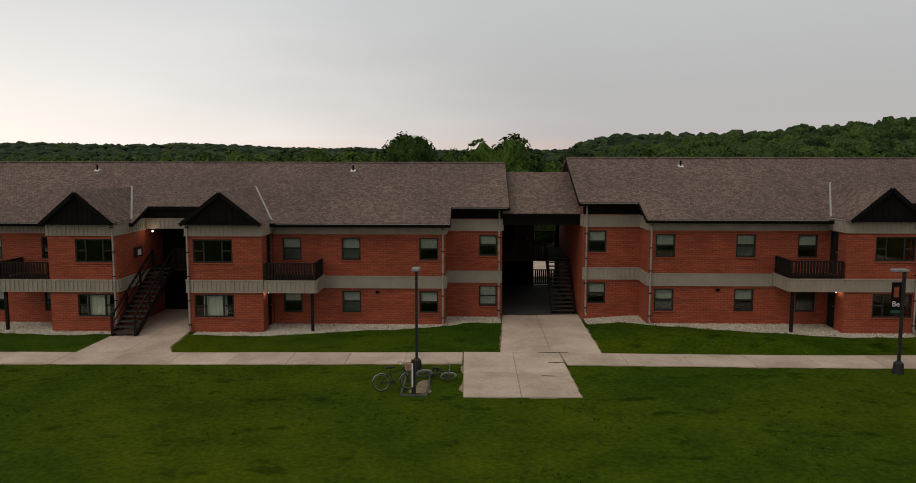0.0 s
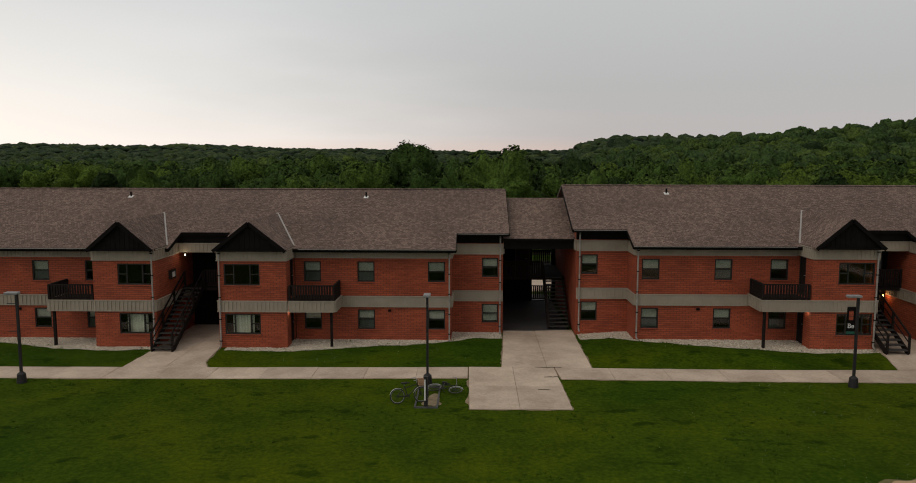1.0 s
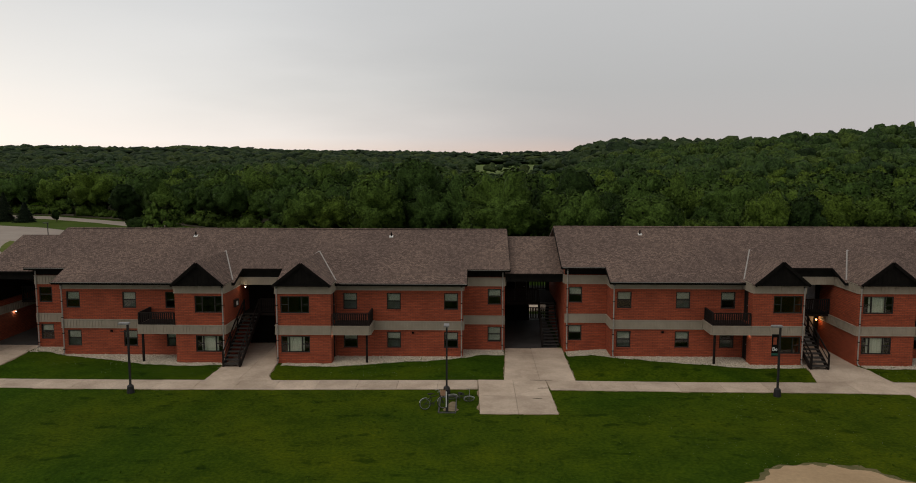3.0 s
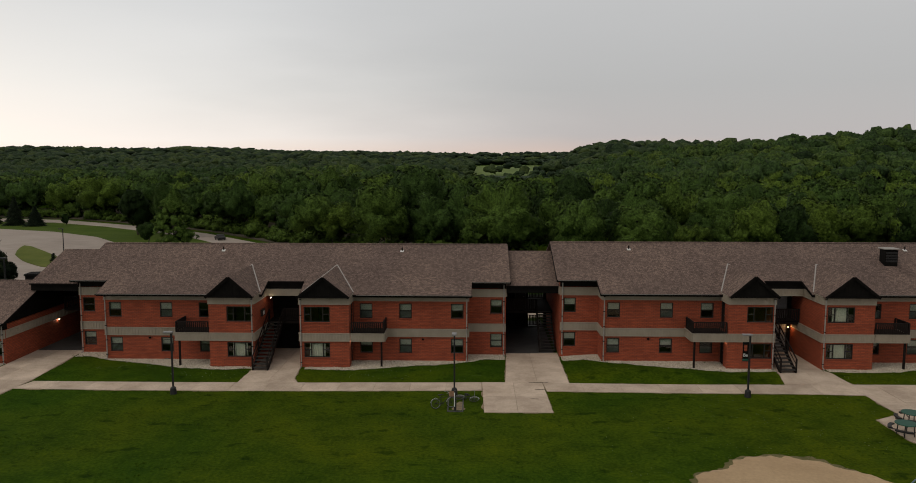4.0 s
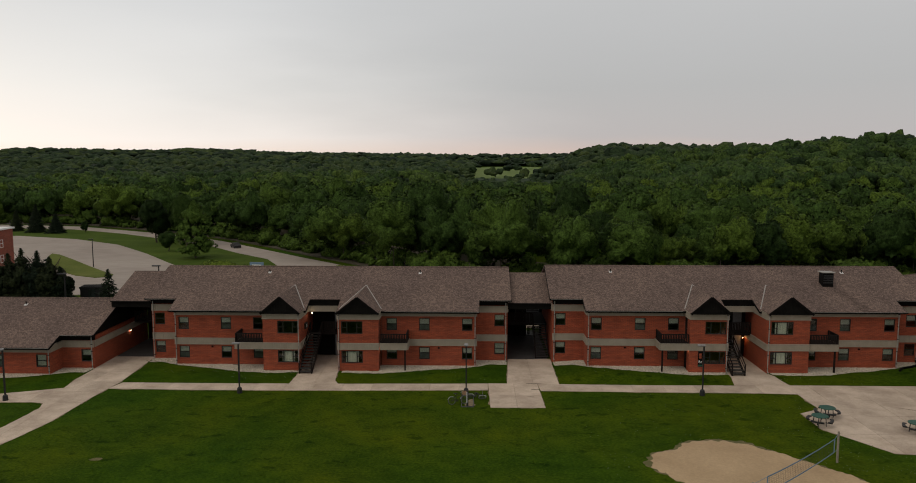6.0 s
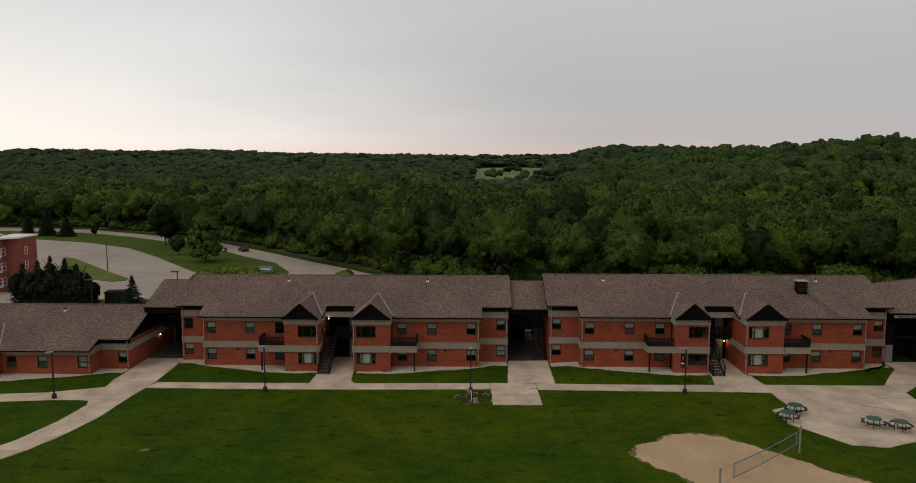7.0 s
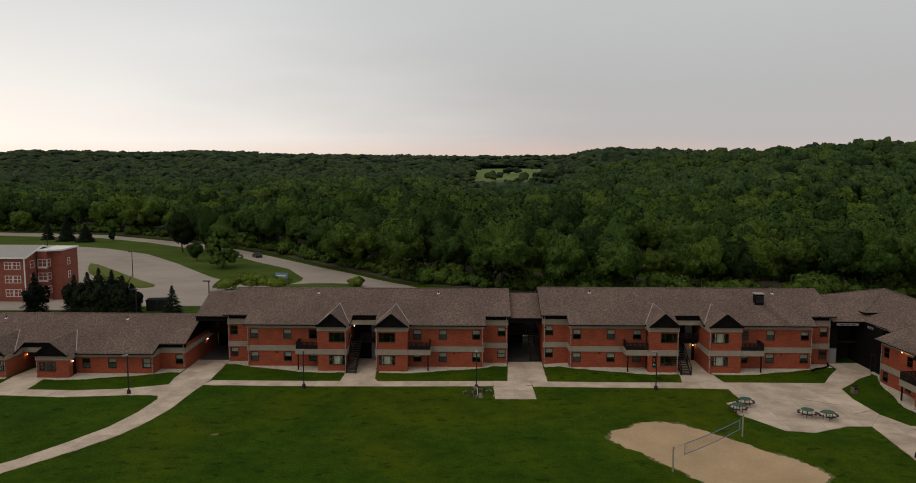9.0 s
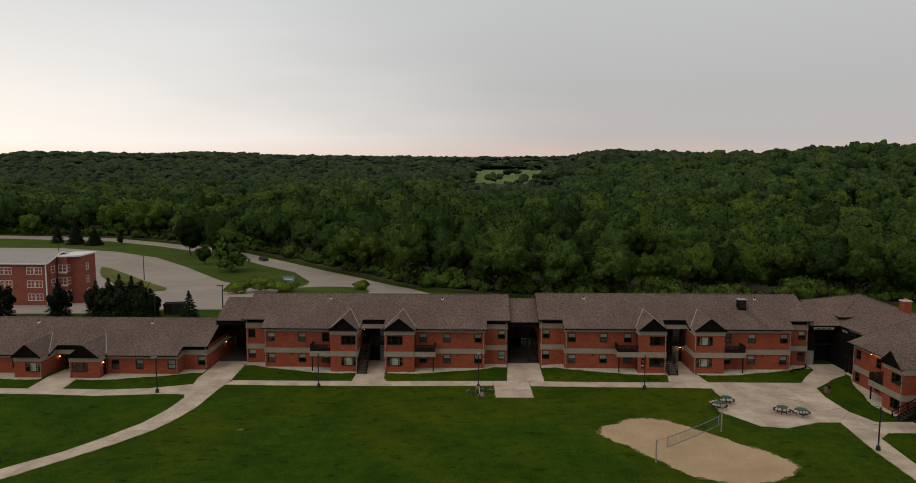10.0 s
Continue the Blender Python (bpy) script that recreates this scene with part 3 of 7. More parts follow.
def apartment_block(at, label, upper_only=False, seed=1, roof=None, curtained=(), vents=(-6.05, 7.67)):
    rnd = random.Random(seed)
    b = thing("apartment_block", label, "apartment building", at, "apartment blocks")
    z0 = 2.34 if upper_only else -0.4
    floors = ((3.05, 4.09),) if upper_only else ((0.58, 1.60), (3.05, 4.09))
    bay_floors = ((3.13, 4.18),) if upper_only else ((0.69, 1.71), (3.13, 4.18))
    bands = ((4.33, 4.88),) if upper_only else ((1.81, 2.37), (4.33, 4.88))

    def cover():
        return rnd.choice((0.47, 0.5, 0.5, 0.5, 0.48, 0.94, 0.0, 0.55, 0.5))

    # bay fronts with their wide windows, and their side walls
    for k, (xa, xb, wa, wb) in enumerate(BAYS):
        part("wall", pierced(xa, xb, z0, 4.92, 0, 0.25, [(wa, wb, c, d) for c, d in bay_floors]), BRICK, b)
        for f, (c, d) in enumerate(bay_floors):
            drawn = (k, f) in curtained
            window(b, pose(wa, 0, c), wb - wa, d - c, 3, 0.97 if drawn else rnd.choice((0.0, 0.0, 0.3)), CURTAIN if drawn else BLIND)
        for c, d in bands:
            part("siding_band", siding(xa - 0.04, xb + 0.04, c, d, -0.05), SIDING, b)
        inner, outer = (xb, xa) if k == 0 else (xa, xb)
        sgn = 1 if k == 0 else -1
        # side towards the stair well
        part("wall", Shape().box(*sorted((inner, inner - sgn * 0.25)), 0.25, 5.0, z0, 4.8), BRICK, b)
        for c, d in bands:
            m = pose(inner + sgn * 0.05, 0.0, 0, 0, 0, 90 * sgn)
            y_hi = 2.9 if d > 4 else 4.8
            s = siding(0.01, y_hi, c, d, 0) if k == 0 else siding(-y_hi, -0.01, c, d, 0)
            part("siding_band", turned(s, m), SIDING, b)
        # side towards the balcony, with its door
        turn = pose(outer, 0, 0, 0, 0, -90 * sgn)
        span = (0.25, WALL_Y)
        holes = [(0.78, 1.62, z, z + 1.9) for z in ((FLOOR,) if upper_only else (0.0, FLOOR))]
        s = pierced(*span, z0, 4.9, 0, 0.25, [h for h in holes])
        if k == 0:
            s = turned(s, Matrix.Diagonal((-1, 1, 1, 1)))
        part("wall", turned(s, turn), BRICK, b)
        for h in holes:
            dx = -h[1] if k == 0 else h[0]
            door(b, turn @ pose(dx, 0.06, h[2]), 0.84, 1.9)
        for c, d in bands[-1:]:
            s = siding(0.01, 1.7, c, d, 0) if k == 1 else siding(-1.7, -0.01, c, d, 0)
            part("siding_band", turned(s, pose(outer - sgn * 0.05, 0, 0, 0, 0, -90 * sgn)), SIDING, b)
        # gable over the bay
        cx, half = (xa + xb) / 2, (xb - xa) / 2 + 0.07
        peak, base = 6.27, 4.9
        yr = EAVE_Y + (peak - EAVE_Z) / PITCH
        yb = EAVE_Y + (base - EAVE_Z) / PITCH
        g = Shape().add([(cx - half + 0.1, -0.3, base - 0.02), (cx + half - 0.1, -0.3, base - 0.02), (cx, -0.3, peak - 0.12), (cx - half + 0.1, -0.1, base - 0.02), (cx + half - 0.1, -0.1, base - 0.02), (cx, -0.1, peak - 0.12)], [(0, 1, 2), (5, 4, 3), (0, 3, 4, 1), (1, 4, 5, 2), (2, 5, 3, 0)])
        n = 14
        for i in range(1, n):
            x = cx - half + 2 * half * i / n
            top = peak - 0.2 - abs(x - cx) / half * (peak - base)
            if top > base + 0.1:
                g.box(x - 0.02, x + 0.02, -0.318, -0.3, base, top)
        part("gable_wall", g, DARK, b, "black boarded gable")
        for sd in (-1, 1):
            e = cx + sd * half
            top_pts = [(cx, -0.42, peak), (cx, yr, peak), (e, yb, base), (e, -0.42, base)]
            s = Shape().add([(x, y, z + 0.02) for x, y, z in top_pts] + [(x, y, z - 0.1) for x, y, z in top_pts], [(0, 1, 2, 3), (7, 6, 5, 4), (0, 3, 7, 4), (3, 2, 6, 7), (2, 1, 5, 6), (1, 0, 4, 5)])
            part("gable_roof", s, roof or SHINGLE, b)
            part("barge_board", Shape().beam((cx, -0.44, peak - 0.06), (e, -0.44, base - 0.06), 0.04, 0.17), DARK, b)
            part("valley_flashing", Shape().beam((e, yb + 0.02, base + 0.03), (cx, yr + 0.02, peak + 0.03), 0.09, 0.03), FLASH, b, "pale metal valley flashing")
        part("gutter", Shape().box(cx - half, cx + half, -0.40, -0.31, base - 0.07, base - 0.01), DARK, b)
        downpipe(b, inner - sgn * 0.1, -0.11, max(z0, 0.02), 4.85)

    # straight fronts and the set-back ends on both sides
    for sgn in (-1, 1):
        xs = sorted((sgn * 4.78, sgn * 12.75))
        holes = [(sgn * x - 0.44, sgn * x + 0.44, c, d) for x in SINGLES for c, d in floors]
        part("wall", pierced(*xs, z0, 4.75, WALL_Y, WALL_Y + 0.25, holes), BRICK, b)
        for xa, xb, c, d in holes:
            window(b, pose(xa, WALL_Y, c), xb - xa, d - c, 1, cover(), BLIND)
        for c, d in bands:
            lo, hi = xs if d > 4 or upper_only else sorted((sgn * 7.12, sgn * 12.75))
            part("siding_band", siding(lo, hi, c - 0.07, min(d - 0.06, 4.72), WALL_Y - 0.05), SIDING, b)
        part("wall", Shape().box(*sorted((sgn * 12.75, sgn * 12.5)), WALL_Y + 0.25, END_Y, z0, 4.7), BRICK, b)
        for c, d in bands:
            s = siding(0.0, 1.79, c - 0.07, d - 0.06, 0) if sgn > 0 else siding(-1.79, 0.0, c - 0.07, d - 0.06, 0)
            part("siding_band", turned(s, pose(sgn * 12.8, WALL_Y - 0.05, 0, 0, 0, 90 * sgn)), SIDING, b)
        xs = sorted((sgn * 12.75, sgn * 15.45))
        holes = [(sgn * 14.77 - 0.43, sgn * 14.77 + 0.43, c - 0.01, d - 0.02) for c, d in floors]
        part("wall", pierced(*xs, z0, 4.86, END_Y, END_Y + 0.25, holes), BRICK, b)
        part("frieze", Shape().box(*xs, END_Y - 0.06, END_Y + 0.25, 4.86, 5.34), DARK, b, "black boarded frieze")
        for xa, xb, c, d in holes:
            window(b, pose(xa, END_Y, c), xb - xa, d - c, 1, cover(), BLIND)
        for c, d in bands:
            part("siding_band", siding(*xs, c - 0.08, d - 0.06, END_Y - 0.05), SIDING, b)
        part("wall", Shape().box(*sorted((sgn * 15.45, sgn * 15.2)), END_Y + 0.25, 13.6, z0, 5.25), BRICK, b)
        # the gable end above the long side wall
        e0, e1 = sorted((sgn * 15.45, sgn * 15.2))
        tri = [(END_Y, 5.2), (RIDGE_Y, roof_z(0, RIDGE_Y) - 0.2), (13.6, 5.2)]
        part("gable_wall", Shape().add([(x, y, z) for x in (e0, e1) for y, z in tri], [(0, 1, 2), (5, 4, 3), (0, 3, 4, 1), (1, 4, 5, 2), (2, 5, 3, 0)]), DARK, b, "black boarded gable")
        part("siding_band", turned(siding(0.05, 9.8, 4.27, 4.82, 0) if sgn > 0 else siding(-9.8, -0.05, 4.27, 4.82, 0), pose(sgn * 15.5, END_Y, 0, 0, 0, 90 * sgn)), SIDING, b)
        downpipe(b, sgn * 12.66, WALL_Y - 0.12, max(z0, 0.02), 4.66)
        downpipe(b, sgn * 15.3, END_Y - 0.14, max(z0, 0.02), 5.3)
        part("gutter", Shape().box(*sorted((sgn * 5.1, sgn * 13.05)), EAVE_Y - 0.1, EAVE_Y, EAVE_Z - 0.11, EAVE_Z - 0.03), DARK, b)
        part("gutter", Shape().box(*sorted((sgn * 13.05, sgn * 15.7)), END_EAVE - 0.1, END_EAVE, 5.32, 5.40), DARK, b)
        part("drip_edge", Shape().box(*sorted((sgn * 5.1, sgn * 13.0)), EAVE_Y - 0.115, EAVE_Y - 0.09, EAVE_Z - 0.04, EAVE_Z - 0.015), PIPE, b)
        part("drip_edge", Shape().box(*sorted((sgn * 13.05, sgn * 15.7)), END_EAVE - 0.115, END_EAVE - 0.09, 5.39, 5.415), PIPE, b)
        part("wall_vent", Shape().box(sgn * 9.6 - 0.08, sgn * 9.6 + 0.08, WALL_Y - 0.06, WALL_Y, 1.5, 1.61), DARK, b)
        # balcony
        if not upper_only:
            xs = sorted((sgn * 4.83, sgn * 7.1))
            bal = part("balcony", Shape().box(*xs, 0.0, WALL_Y, 1.85, 2.33), DARKWOOD, b, "timber balcony with slatted rail")
            part("siding_band", siding(xs[0], xs[1], 1.81, 2.37, -0.05), SIDING, bal)
            out = sgn * 7.1
            s = siding(0.0, 1.7, 1.81, 2.37, 0) if sgn > 0 else siding(-1.7, 0.0, 1.81, 2.37, 0)
            part("siding_band", turned(s, pose(out + sgn * 0.05, 0, 0, 0, 0, 90 * sgn)), SIDING, bal)
            rail(b, (xs[0] + 0.05, 0.05, 2.37), (xs[1] - 0.06, 0.05, 2.37), 0.76)
            rail(b, (out - sgn * 0.06, 0.12, 2.37), (out - sgn * 0.06, 1.7, 2.37), 0.76)
            part("post", Shape().box(out - sgn * 0.2 - 0.06, out - sgn * 0.2 + 0.06, 0.1, 0.22, -0.1, 1.85), DARKWOOD, bal)

    # stair well between the bays
    xa, xb = BAYS[0][1], BAYS[1][0]
    # shade of the stair well is put into this wall's near-black colour
    part("wall", pierced(xa - 0.25, xb + 0.25, z0, 5.3, 5.0, 5.25, []), DARK, b, "near-black stair wall, shade put into its colour")
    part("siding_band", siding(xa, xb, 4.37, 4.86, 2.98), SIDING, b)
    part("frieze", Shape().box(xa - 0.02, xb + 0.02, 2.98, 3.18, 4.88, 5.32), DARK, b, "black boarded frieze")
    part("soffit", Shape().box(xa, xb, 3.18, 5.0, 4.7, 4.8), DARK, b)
    door(b, pose(xb - 1.15, 4.91, FLOOR), 0.86, 1.95, mat=LAMPGREY, label="grey painted door")
    if not upper_only:
        door(b, pose(xb - 1.15, 4.91, 0.04), 0.86, 1.95, mat=LAMPGREY, label="grey painted door")
        part("landing", Shape().box(xa, xb, 3.5, 5.0, FLOOR - 0.16, FLOOR), DARKWOOD, b)
        stairs(b, xa + 0.08, xa + 1.14, -0.95, 3.5, 0.04, FLOOR, 14)
        rail(b, (xa + 1.16, 3.55, FLOOR), (xb - 0.05, 3.55, FLOOR))
        ac = part("air_conditioner", Shape().box(xa + 0.0, xa + 0.14, 1.75, 2.17, 3.22, 3.5), WHITE, b, "white window air conditioner")
        part("frame", Shape().box(xa, xa + 0.16, 1.65, 1.75, 3.14, 3.6).box(xa, xa + 0.16, 2.17, 2.27, 3.14, 3.6).box(xa, xa + 0.16, 1.75, 2.17, 3.5, 3.6), FRAME, ac)
    # floors, back wall and roof
    for z in ((2.24,) if upper_only else (-0.25, 2.2)):
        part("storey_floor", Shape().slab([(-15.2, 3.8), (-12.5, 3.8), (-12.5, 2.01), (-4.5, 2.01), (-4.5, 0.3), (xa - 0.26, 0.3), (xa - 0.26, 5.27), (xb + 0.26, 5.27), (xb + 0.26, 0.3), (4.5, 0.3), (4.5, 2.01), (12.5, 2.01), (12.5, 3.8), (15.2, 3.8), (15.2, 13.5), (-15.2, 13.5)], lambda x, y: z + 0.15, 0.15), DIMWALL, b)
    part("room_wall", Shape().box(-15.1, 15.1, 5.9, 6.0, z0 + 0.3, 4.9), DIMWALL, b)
    part("wall", Shape().box(-15.45, 15.45, 13.6, 13.85, z0, 5.4), BRICK, b)
    front = [(-15.75, END_EAVE), (-13.0, END_EAVE), (-13.0, EAVE_Y), (xa + 0.24, EAVE_Y), (xa + 0.24, 2.9), (xb - 0.24, 2.9), (xb - 0.24, EAVE_Y), (13.0, EAVE_Y), (13.0, END_EAVE), (15.75, END_EAVE), (15.75, RIDGE_Y), (-15.75, RIDGE_Y)]
    part("roof", Shape().slab(front, lambda x, y: roof_z(x, y), 0.12), roof or SHINGLE, b)
    back = [(-15.75, RIDGE_Y), (15.75, RIDGE_Y), (15.75, 14.4), (-15.75, 14.4)]
    part("roof", Shape().slab(back, lambda x, y: roof_z(x, y), 0.12), roof or SHINGLE, b)
    zr = roof_z(0, RIDGE_Y)
    n = 105
    cap = Shape().add([(-15.7 + i * 31.4 / (n - 1), RIDGE_Y + sd * 0.15, zr + (0.03 if sd == 0 else -0.02) + 0.012 * (i % 2)) for i in range(n) for sd in (-1, 0, 1)], [(3 * i + e, 3 * i + e + 1, 3 * i + e + 4, 3 * i + e + 3) for i in range(n - 1) for e in (0, 1)])
    part("ridge_cap", cap, roof or SHINGLE, b)
    # dark boards under the roof edges
    edge = list(zip(front, front[1:]))[:9]
    for (ax, ay), (bx, by) in edge + [((15.75, END_EAVE), (15.75, RIDGE_Y)), ((-15.75, RIDGE_Y), (-15.75, END_EAVE))]:
        part("fascia_board", Shape().beam((ax, ay, roof_z(ax, ay) - 0.1), (bx, by, roof_z(bx, by) - 0.1), 0.05, 0.16), DARK, b)
    # small roof vents
    for x in vents:
        y = 7.3
        z = roof_z(x, y)
        v = part("roof_vent", Shape().rod((x, y, z - 0.05), (x, y, z + 0.28), 0.05), DARK, b)
        part("flashing", Shape().slab([(x - 0.13, y - 0.16), (x + 0.13, y - 0.16), (x + 0.13, y + 0.12), (x - 0.13, y + 0.12)], lambda p, q: roof_z(p, q) + 0.025, 0.02), WHITE, v, "bright metal flashing")
    return b

# ---- the land and its paving ----
from mathutils import geometry
SKYLINE = ((-400, 266), (0, 266), (50, 261), (120, 262), (200, 263), (280, 264), (330, 261), (370, 262), (480, 266), (640, 268), (860, 269), (940, 268), (985, 264), (1040, 257), (1120, 257), (1180, 259), (1300, 254), (1420, 248), (1480, 245), (1568, 248), (2000, 250))


def ease(t):
    t = min(1.0, max(0.0, t))
    return t * t * (3 - 2 * t)


def ground(x, y):
    """The height of the land: a level court, a slope down behind the blocks, wooded hills beyond."""
    z = -7.0 * ease((y - 14) / 95) - 1.0 * ease((y - 110) / 100)
    z += 0.25 * ease((x - 16) / 5) * ease((y + 3.4) / 2.2) * (1 - ease((y - 17) / 10))
    if y < 145:
        return z
    r, u = math.hypot(x - 10, y + 83), 811 + 1291 * (x - 10) / (y + 83)
    k = 0
    while k < len(SKYLINE) - 2 and u > SKYLINE[k + 1][0]:
        k += 1
    (u0, v0), (u1, v1) = SKYLINE[k], SKYLINE[k + 1]
    rise = (269 - (v0 + (v1 - v0) * min(1, max(0, (u - u0) / (u1 - u0))))) / 1291
    crest = np.interp(u, (880, 960, 1040, 1300, 1500), (1880, 1250, 1000, 670, 740))
    foot = np.interp(u, (880, 960, 1040, 1300), (800, 620, 430, 330))
    top = rise * crest + 24.2 - 12.5 - 3.4 * ease((u - 950) / 350)
    roll = 3.5 * noise.noise(Vector((x / 230, y / 110, 1.5))) + 2.5 * noise.noise(Vector((x / 520, y / 330, 6.5)))
    roll *= ease((y - np.interp(x, (-330, -150, -40, 20, 400), (330, 280, 200, 150, 140))) / 160) * ease((crest - r) / 300)
    # a hollow before the open field, which lies on a low shelf
    shelf = ease((u - 740) / 60) * (1 - ease((u - 945) / 50))
    z += (top - z) * ease((r - foot) / (crest - foot)) + roll
    low = np.interp(r, (330, 520, 820, 880, 950, 1700, 1880), (-8.0, -13.5, -15.0, -9.0, -6.5, -3.0, top))
    return z + (low - z) * shelf * ease((r - 330) / 150)


def spread(lo, mid_lo, mid_hi, hi, step, grow):
    """Grid lines that lie close in the middle and wider apart towards the ends."""
    line, p, s = [], mid_lo, step
    while p <= mid_hi:
        line.append(p)
        p += step
    while line[-1] < hi:
        s *= grow
        line.append(min(hi, line[-1] + s))
    s = step
    while line[0] > lo:
        s *= grow
        line.insert(0, max(lo, line[0] - s))
    return line


def land():
    xs, ys = spread(-4600, -320, 300, 4600, 8, 1.12), spread(-2600, -120, 400, 4600, 8, 1.06)
    xs = sorted({*xs, *[12 + 0.5 * i for i in range(22)]})
    ys = sorted({*ys, *[-4 + 0.35 * i for i in range(14)], *[1 + i for i in range(30)]})
    s = Shape()
    s.v = [(x, y, ground(x, y)) for y in ys for x in xs]
    n = len(xs)
    s.f = [(j * n + i, j * n + i + 1, (j + 1) * n + i + 1, (j + 1) * n + i) for j in range(len(ys) - 1) for i in range(n - 1)]
    ob = new("ground", s.mesh("ground", GRASS, True, False))
    tagged(ob, "mown lawn that slopes down to wooded hills", "ground", kind="structure")


land()


def rounded(points, k=2):
    """Cuts the corners of a closed outline, k times."""
    for _ in range(k):
        out = []
        for (ax, ay), (bx, by) in zip(points, points[1:] + points[:1]):
            out += [(ax * 0.75 + bx * 0.25, ay * 0.75 + by * 0.25), (ax * 0.25 + bx * 0.75, ay * 0.25 + by * 0.75)]
        points = out
    return points


def ragged(points, amount, step=0.4, seed=3):
    """An outline with an uneven edge."""
    out = []
    for (ax, ay), (bx, by) in zip(points, points[1:] + points[:1]):
        d = math.hypot(bx - ax, by - ay)
        n = max(1, int(d / step))
        for i in range(n):
            x, y = ax + (bx - ax) * i / n, ay + (by - ay) * i / n
            q = noise.noise(Vector((x * 0.9, y * 0.9, seed))) + 0.6 * noise.noise(Vector((x * 2.7, y * 2.7, seed + 5)))
            out.append((x - (by - ay) / d * q * amount, y + (bx - ax) / d * q * amount))
    return out


def sheet(outline, lift, cell=0.0):
    """A thin plate over an outline, laid on the land, with a skirt down into it."""
    bm = bmesh.new()
    corners = [bm.verts.new((x, y, 0)) for x, y in outline]
    for tri in geometry.tessellate_polygon([[Vector((x, y, 0)) for x, y in outline]]):
        bm.faces.new([corners[i] for i in tri])
    if cell:
        for axis in (0, 1):
            lo, hi = min(p[axis] for p in outline), max(p[axis] for p in outline)
            k = math.ceil(lo / cell) * cell
            while k < hi:
                co, no = [0, 0, 0], [0, 0, 0]
                co[axis], no[axis] = k, 1
                bmesh.ops.bisect_plane(bm, geom=bm.verts[:] + bm.edges[:] + bm.faces[:], plane_co=co, plane_no=no)
                k += cell
    bmesh.ops.triangulate(bm, faces=bm.faces[:])
    for f in bm.faces:
        if f.normal.z < 0:
            f.normal_flip()
    rim = [e for e in bm.edges if e.is_boundary]
    made = bmesh.ops.extrude_edge_only(bm, edges=rim)["geom"]
    low = {v for v in made if isinstance(v, bmesh.types.BMVert)}
    for v in bm.verts:
        v.co.z = ground(v.co.x, v.co.y) + (lift if v not in low else -0.12)
    return bm


def laid(name, outline, lift, mat, label, category, cell=0.0, kind="structure"):
    bm = sheet(outline, lift, cell)
    me = bpy.data.meshes.new(name)
    bmesh.ops.recalc_face_normals(bm, faces=bm.faces[:])
    bm.to_mesh(me)
    bm.free()
    if sum(p.normal.z for p in me.polygons) < 0:
        me.flip_normals()
    me.materials.append(mat)
    return tagged(new(name, me), label, category, kind=kind)


LX, RX, RY, RZ = -1.66, 33.05, -0.6, 0.28
WX, WY, WZ = -36.1, -3.27, -2.46

# concrete walks of the court: shapes that butt together, their slabs split by joints further down
WALKS = [
    ("pavement", [(-16.9, -5.25), (-8.6, -5.4), (0.6, -5.3), (12.0, -4.92), (12.0, -3.27), (0.2, -3.62), (-7.6, -3.72), (-16.45, -3.7)], "long pale concrete walk along the blocks"),
    ("pavement", [(15.98, -4.98), (24.3, -5.1), (32.3, -5.16), (35.0, -5.3), (34.7, -3.2), (31.03, -3.28), (24.5, -3.4), (17.52, -3.3), (15.86, -3.27)], "pale concrete walk along the blocks"),
    ("pavement", [(12.1, -8.9), (15.95, -8.88), (15.83, -3.22), (12.03, -3.25)], "square concrete pad at the lawn's edge"),
    ("pavement", [(13.5, -3.22), (17.52, -3.26), (17.5, -0.3), (17.55, 3.95), (13.85, 3.95), (13.7, 0.23)], "concrete approach to the open passage"),
    ("pavement", [(-3.36, 5.0), (-3.36, -1.0), (-3.45, -3.66), (0.36, -3.6), (-0.05, -2.7), (-0.27, -0.1), (-0.27, 5.0)], "concrete approach to the stair well"),
    ("pavement", [(31.33, 4.4), (31.33, -1.6), (31.06, -3.26), (35.3, -3.18), (34.75, -1.5), (34.44, -0.7), (34.44, 4.4)], "concrete approach to the stair well"),
    ("pavement", [(-17.1, 4.3), (-17.1, 2.6), (-16.7, -3.72), (-17.01, -6.67), (-17.08, -8.83), (-17.23, -12.57), (-17.78, -15.66), (-18.81, -18.93), (-20.56, -22.06), (-22.28, -24.53), (-25.94, -29.54), (-31.79, -36.17), (-45.33, -50.07), (-46.72, -48.66), (-33.06, -34.63), (-27.1, -27.65), (-24.22, -24.19), (-22.15, -20.55), (-20.52, -17.07), (-19.71, -13.32), (-19.49, -9.88), (-19.84, -8.8), (-20.83, -8.56), (-22.99, -8.67), (-28.77, -9.42), (-34.35, -9.02), (-48.29, -8.68), (-48.16, -7.08), (-40.02, -7.17), (-37.13, -7.25), (-37.39, -2.71), (-37.03, 0.21), (-33.75, 0.29), (-33.93, -2.69), (-33.44, -7.21), (-28.66, -7.36), (-24.45, -6.82), (-20.28, -5.23), (-20.57, -2.93), (-20.65, 4.3)], "curved concrete walk across the lawn"),
]


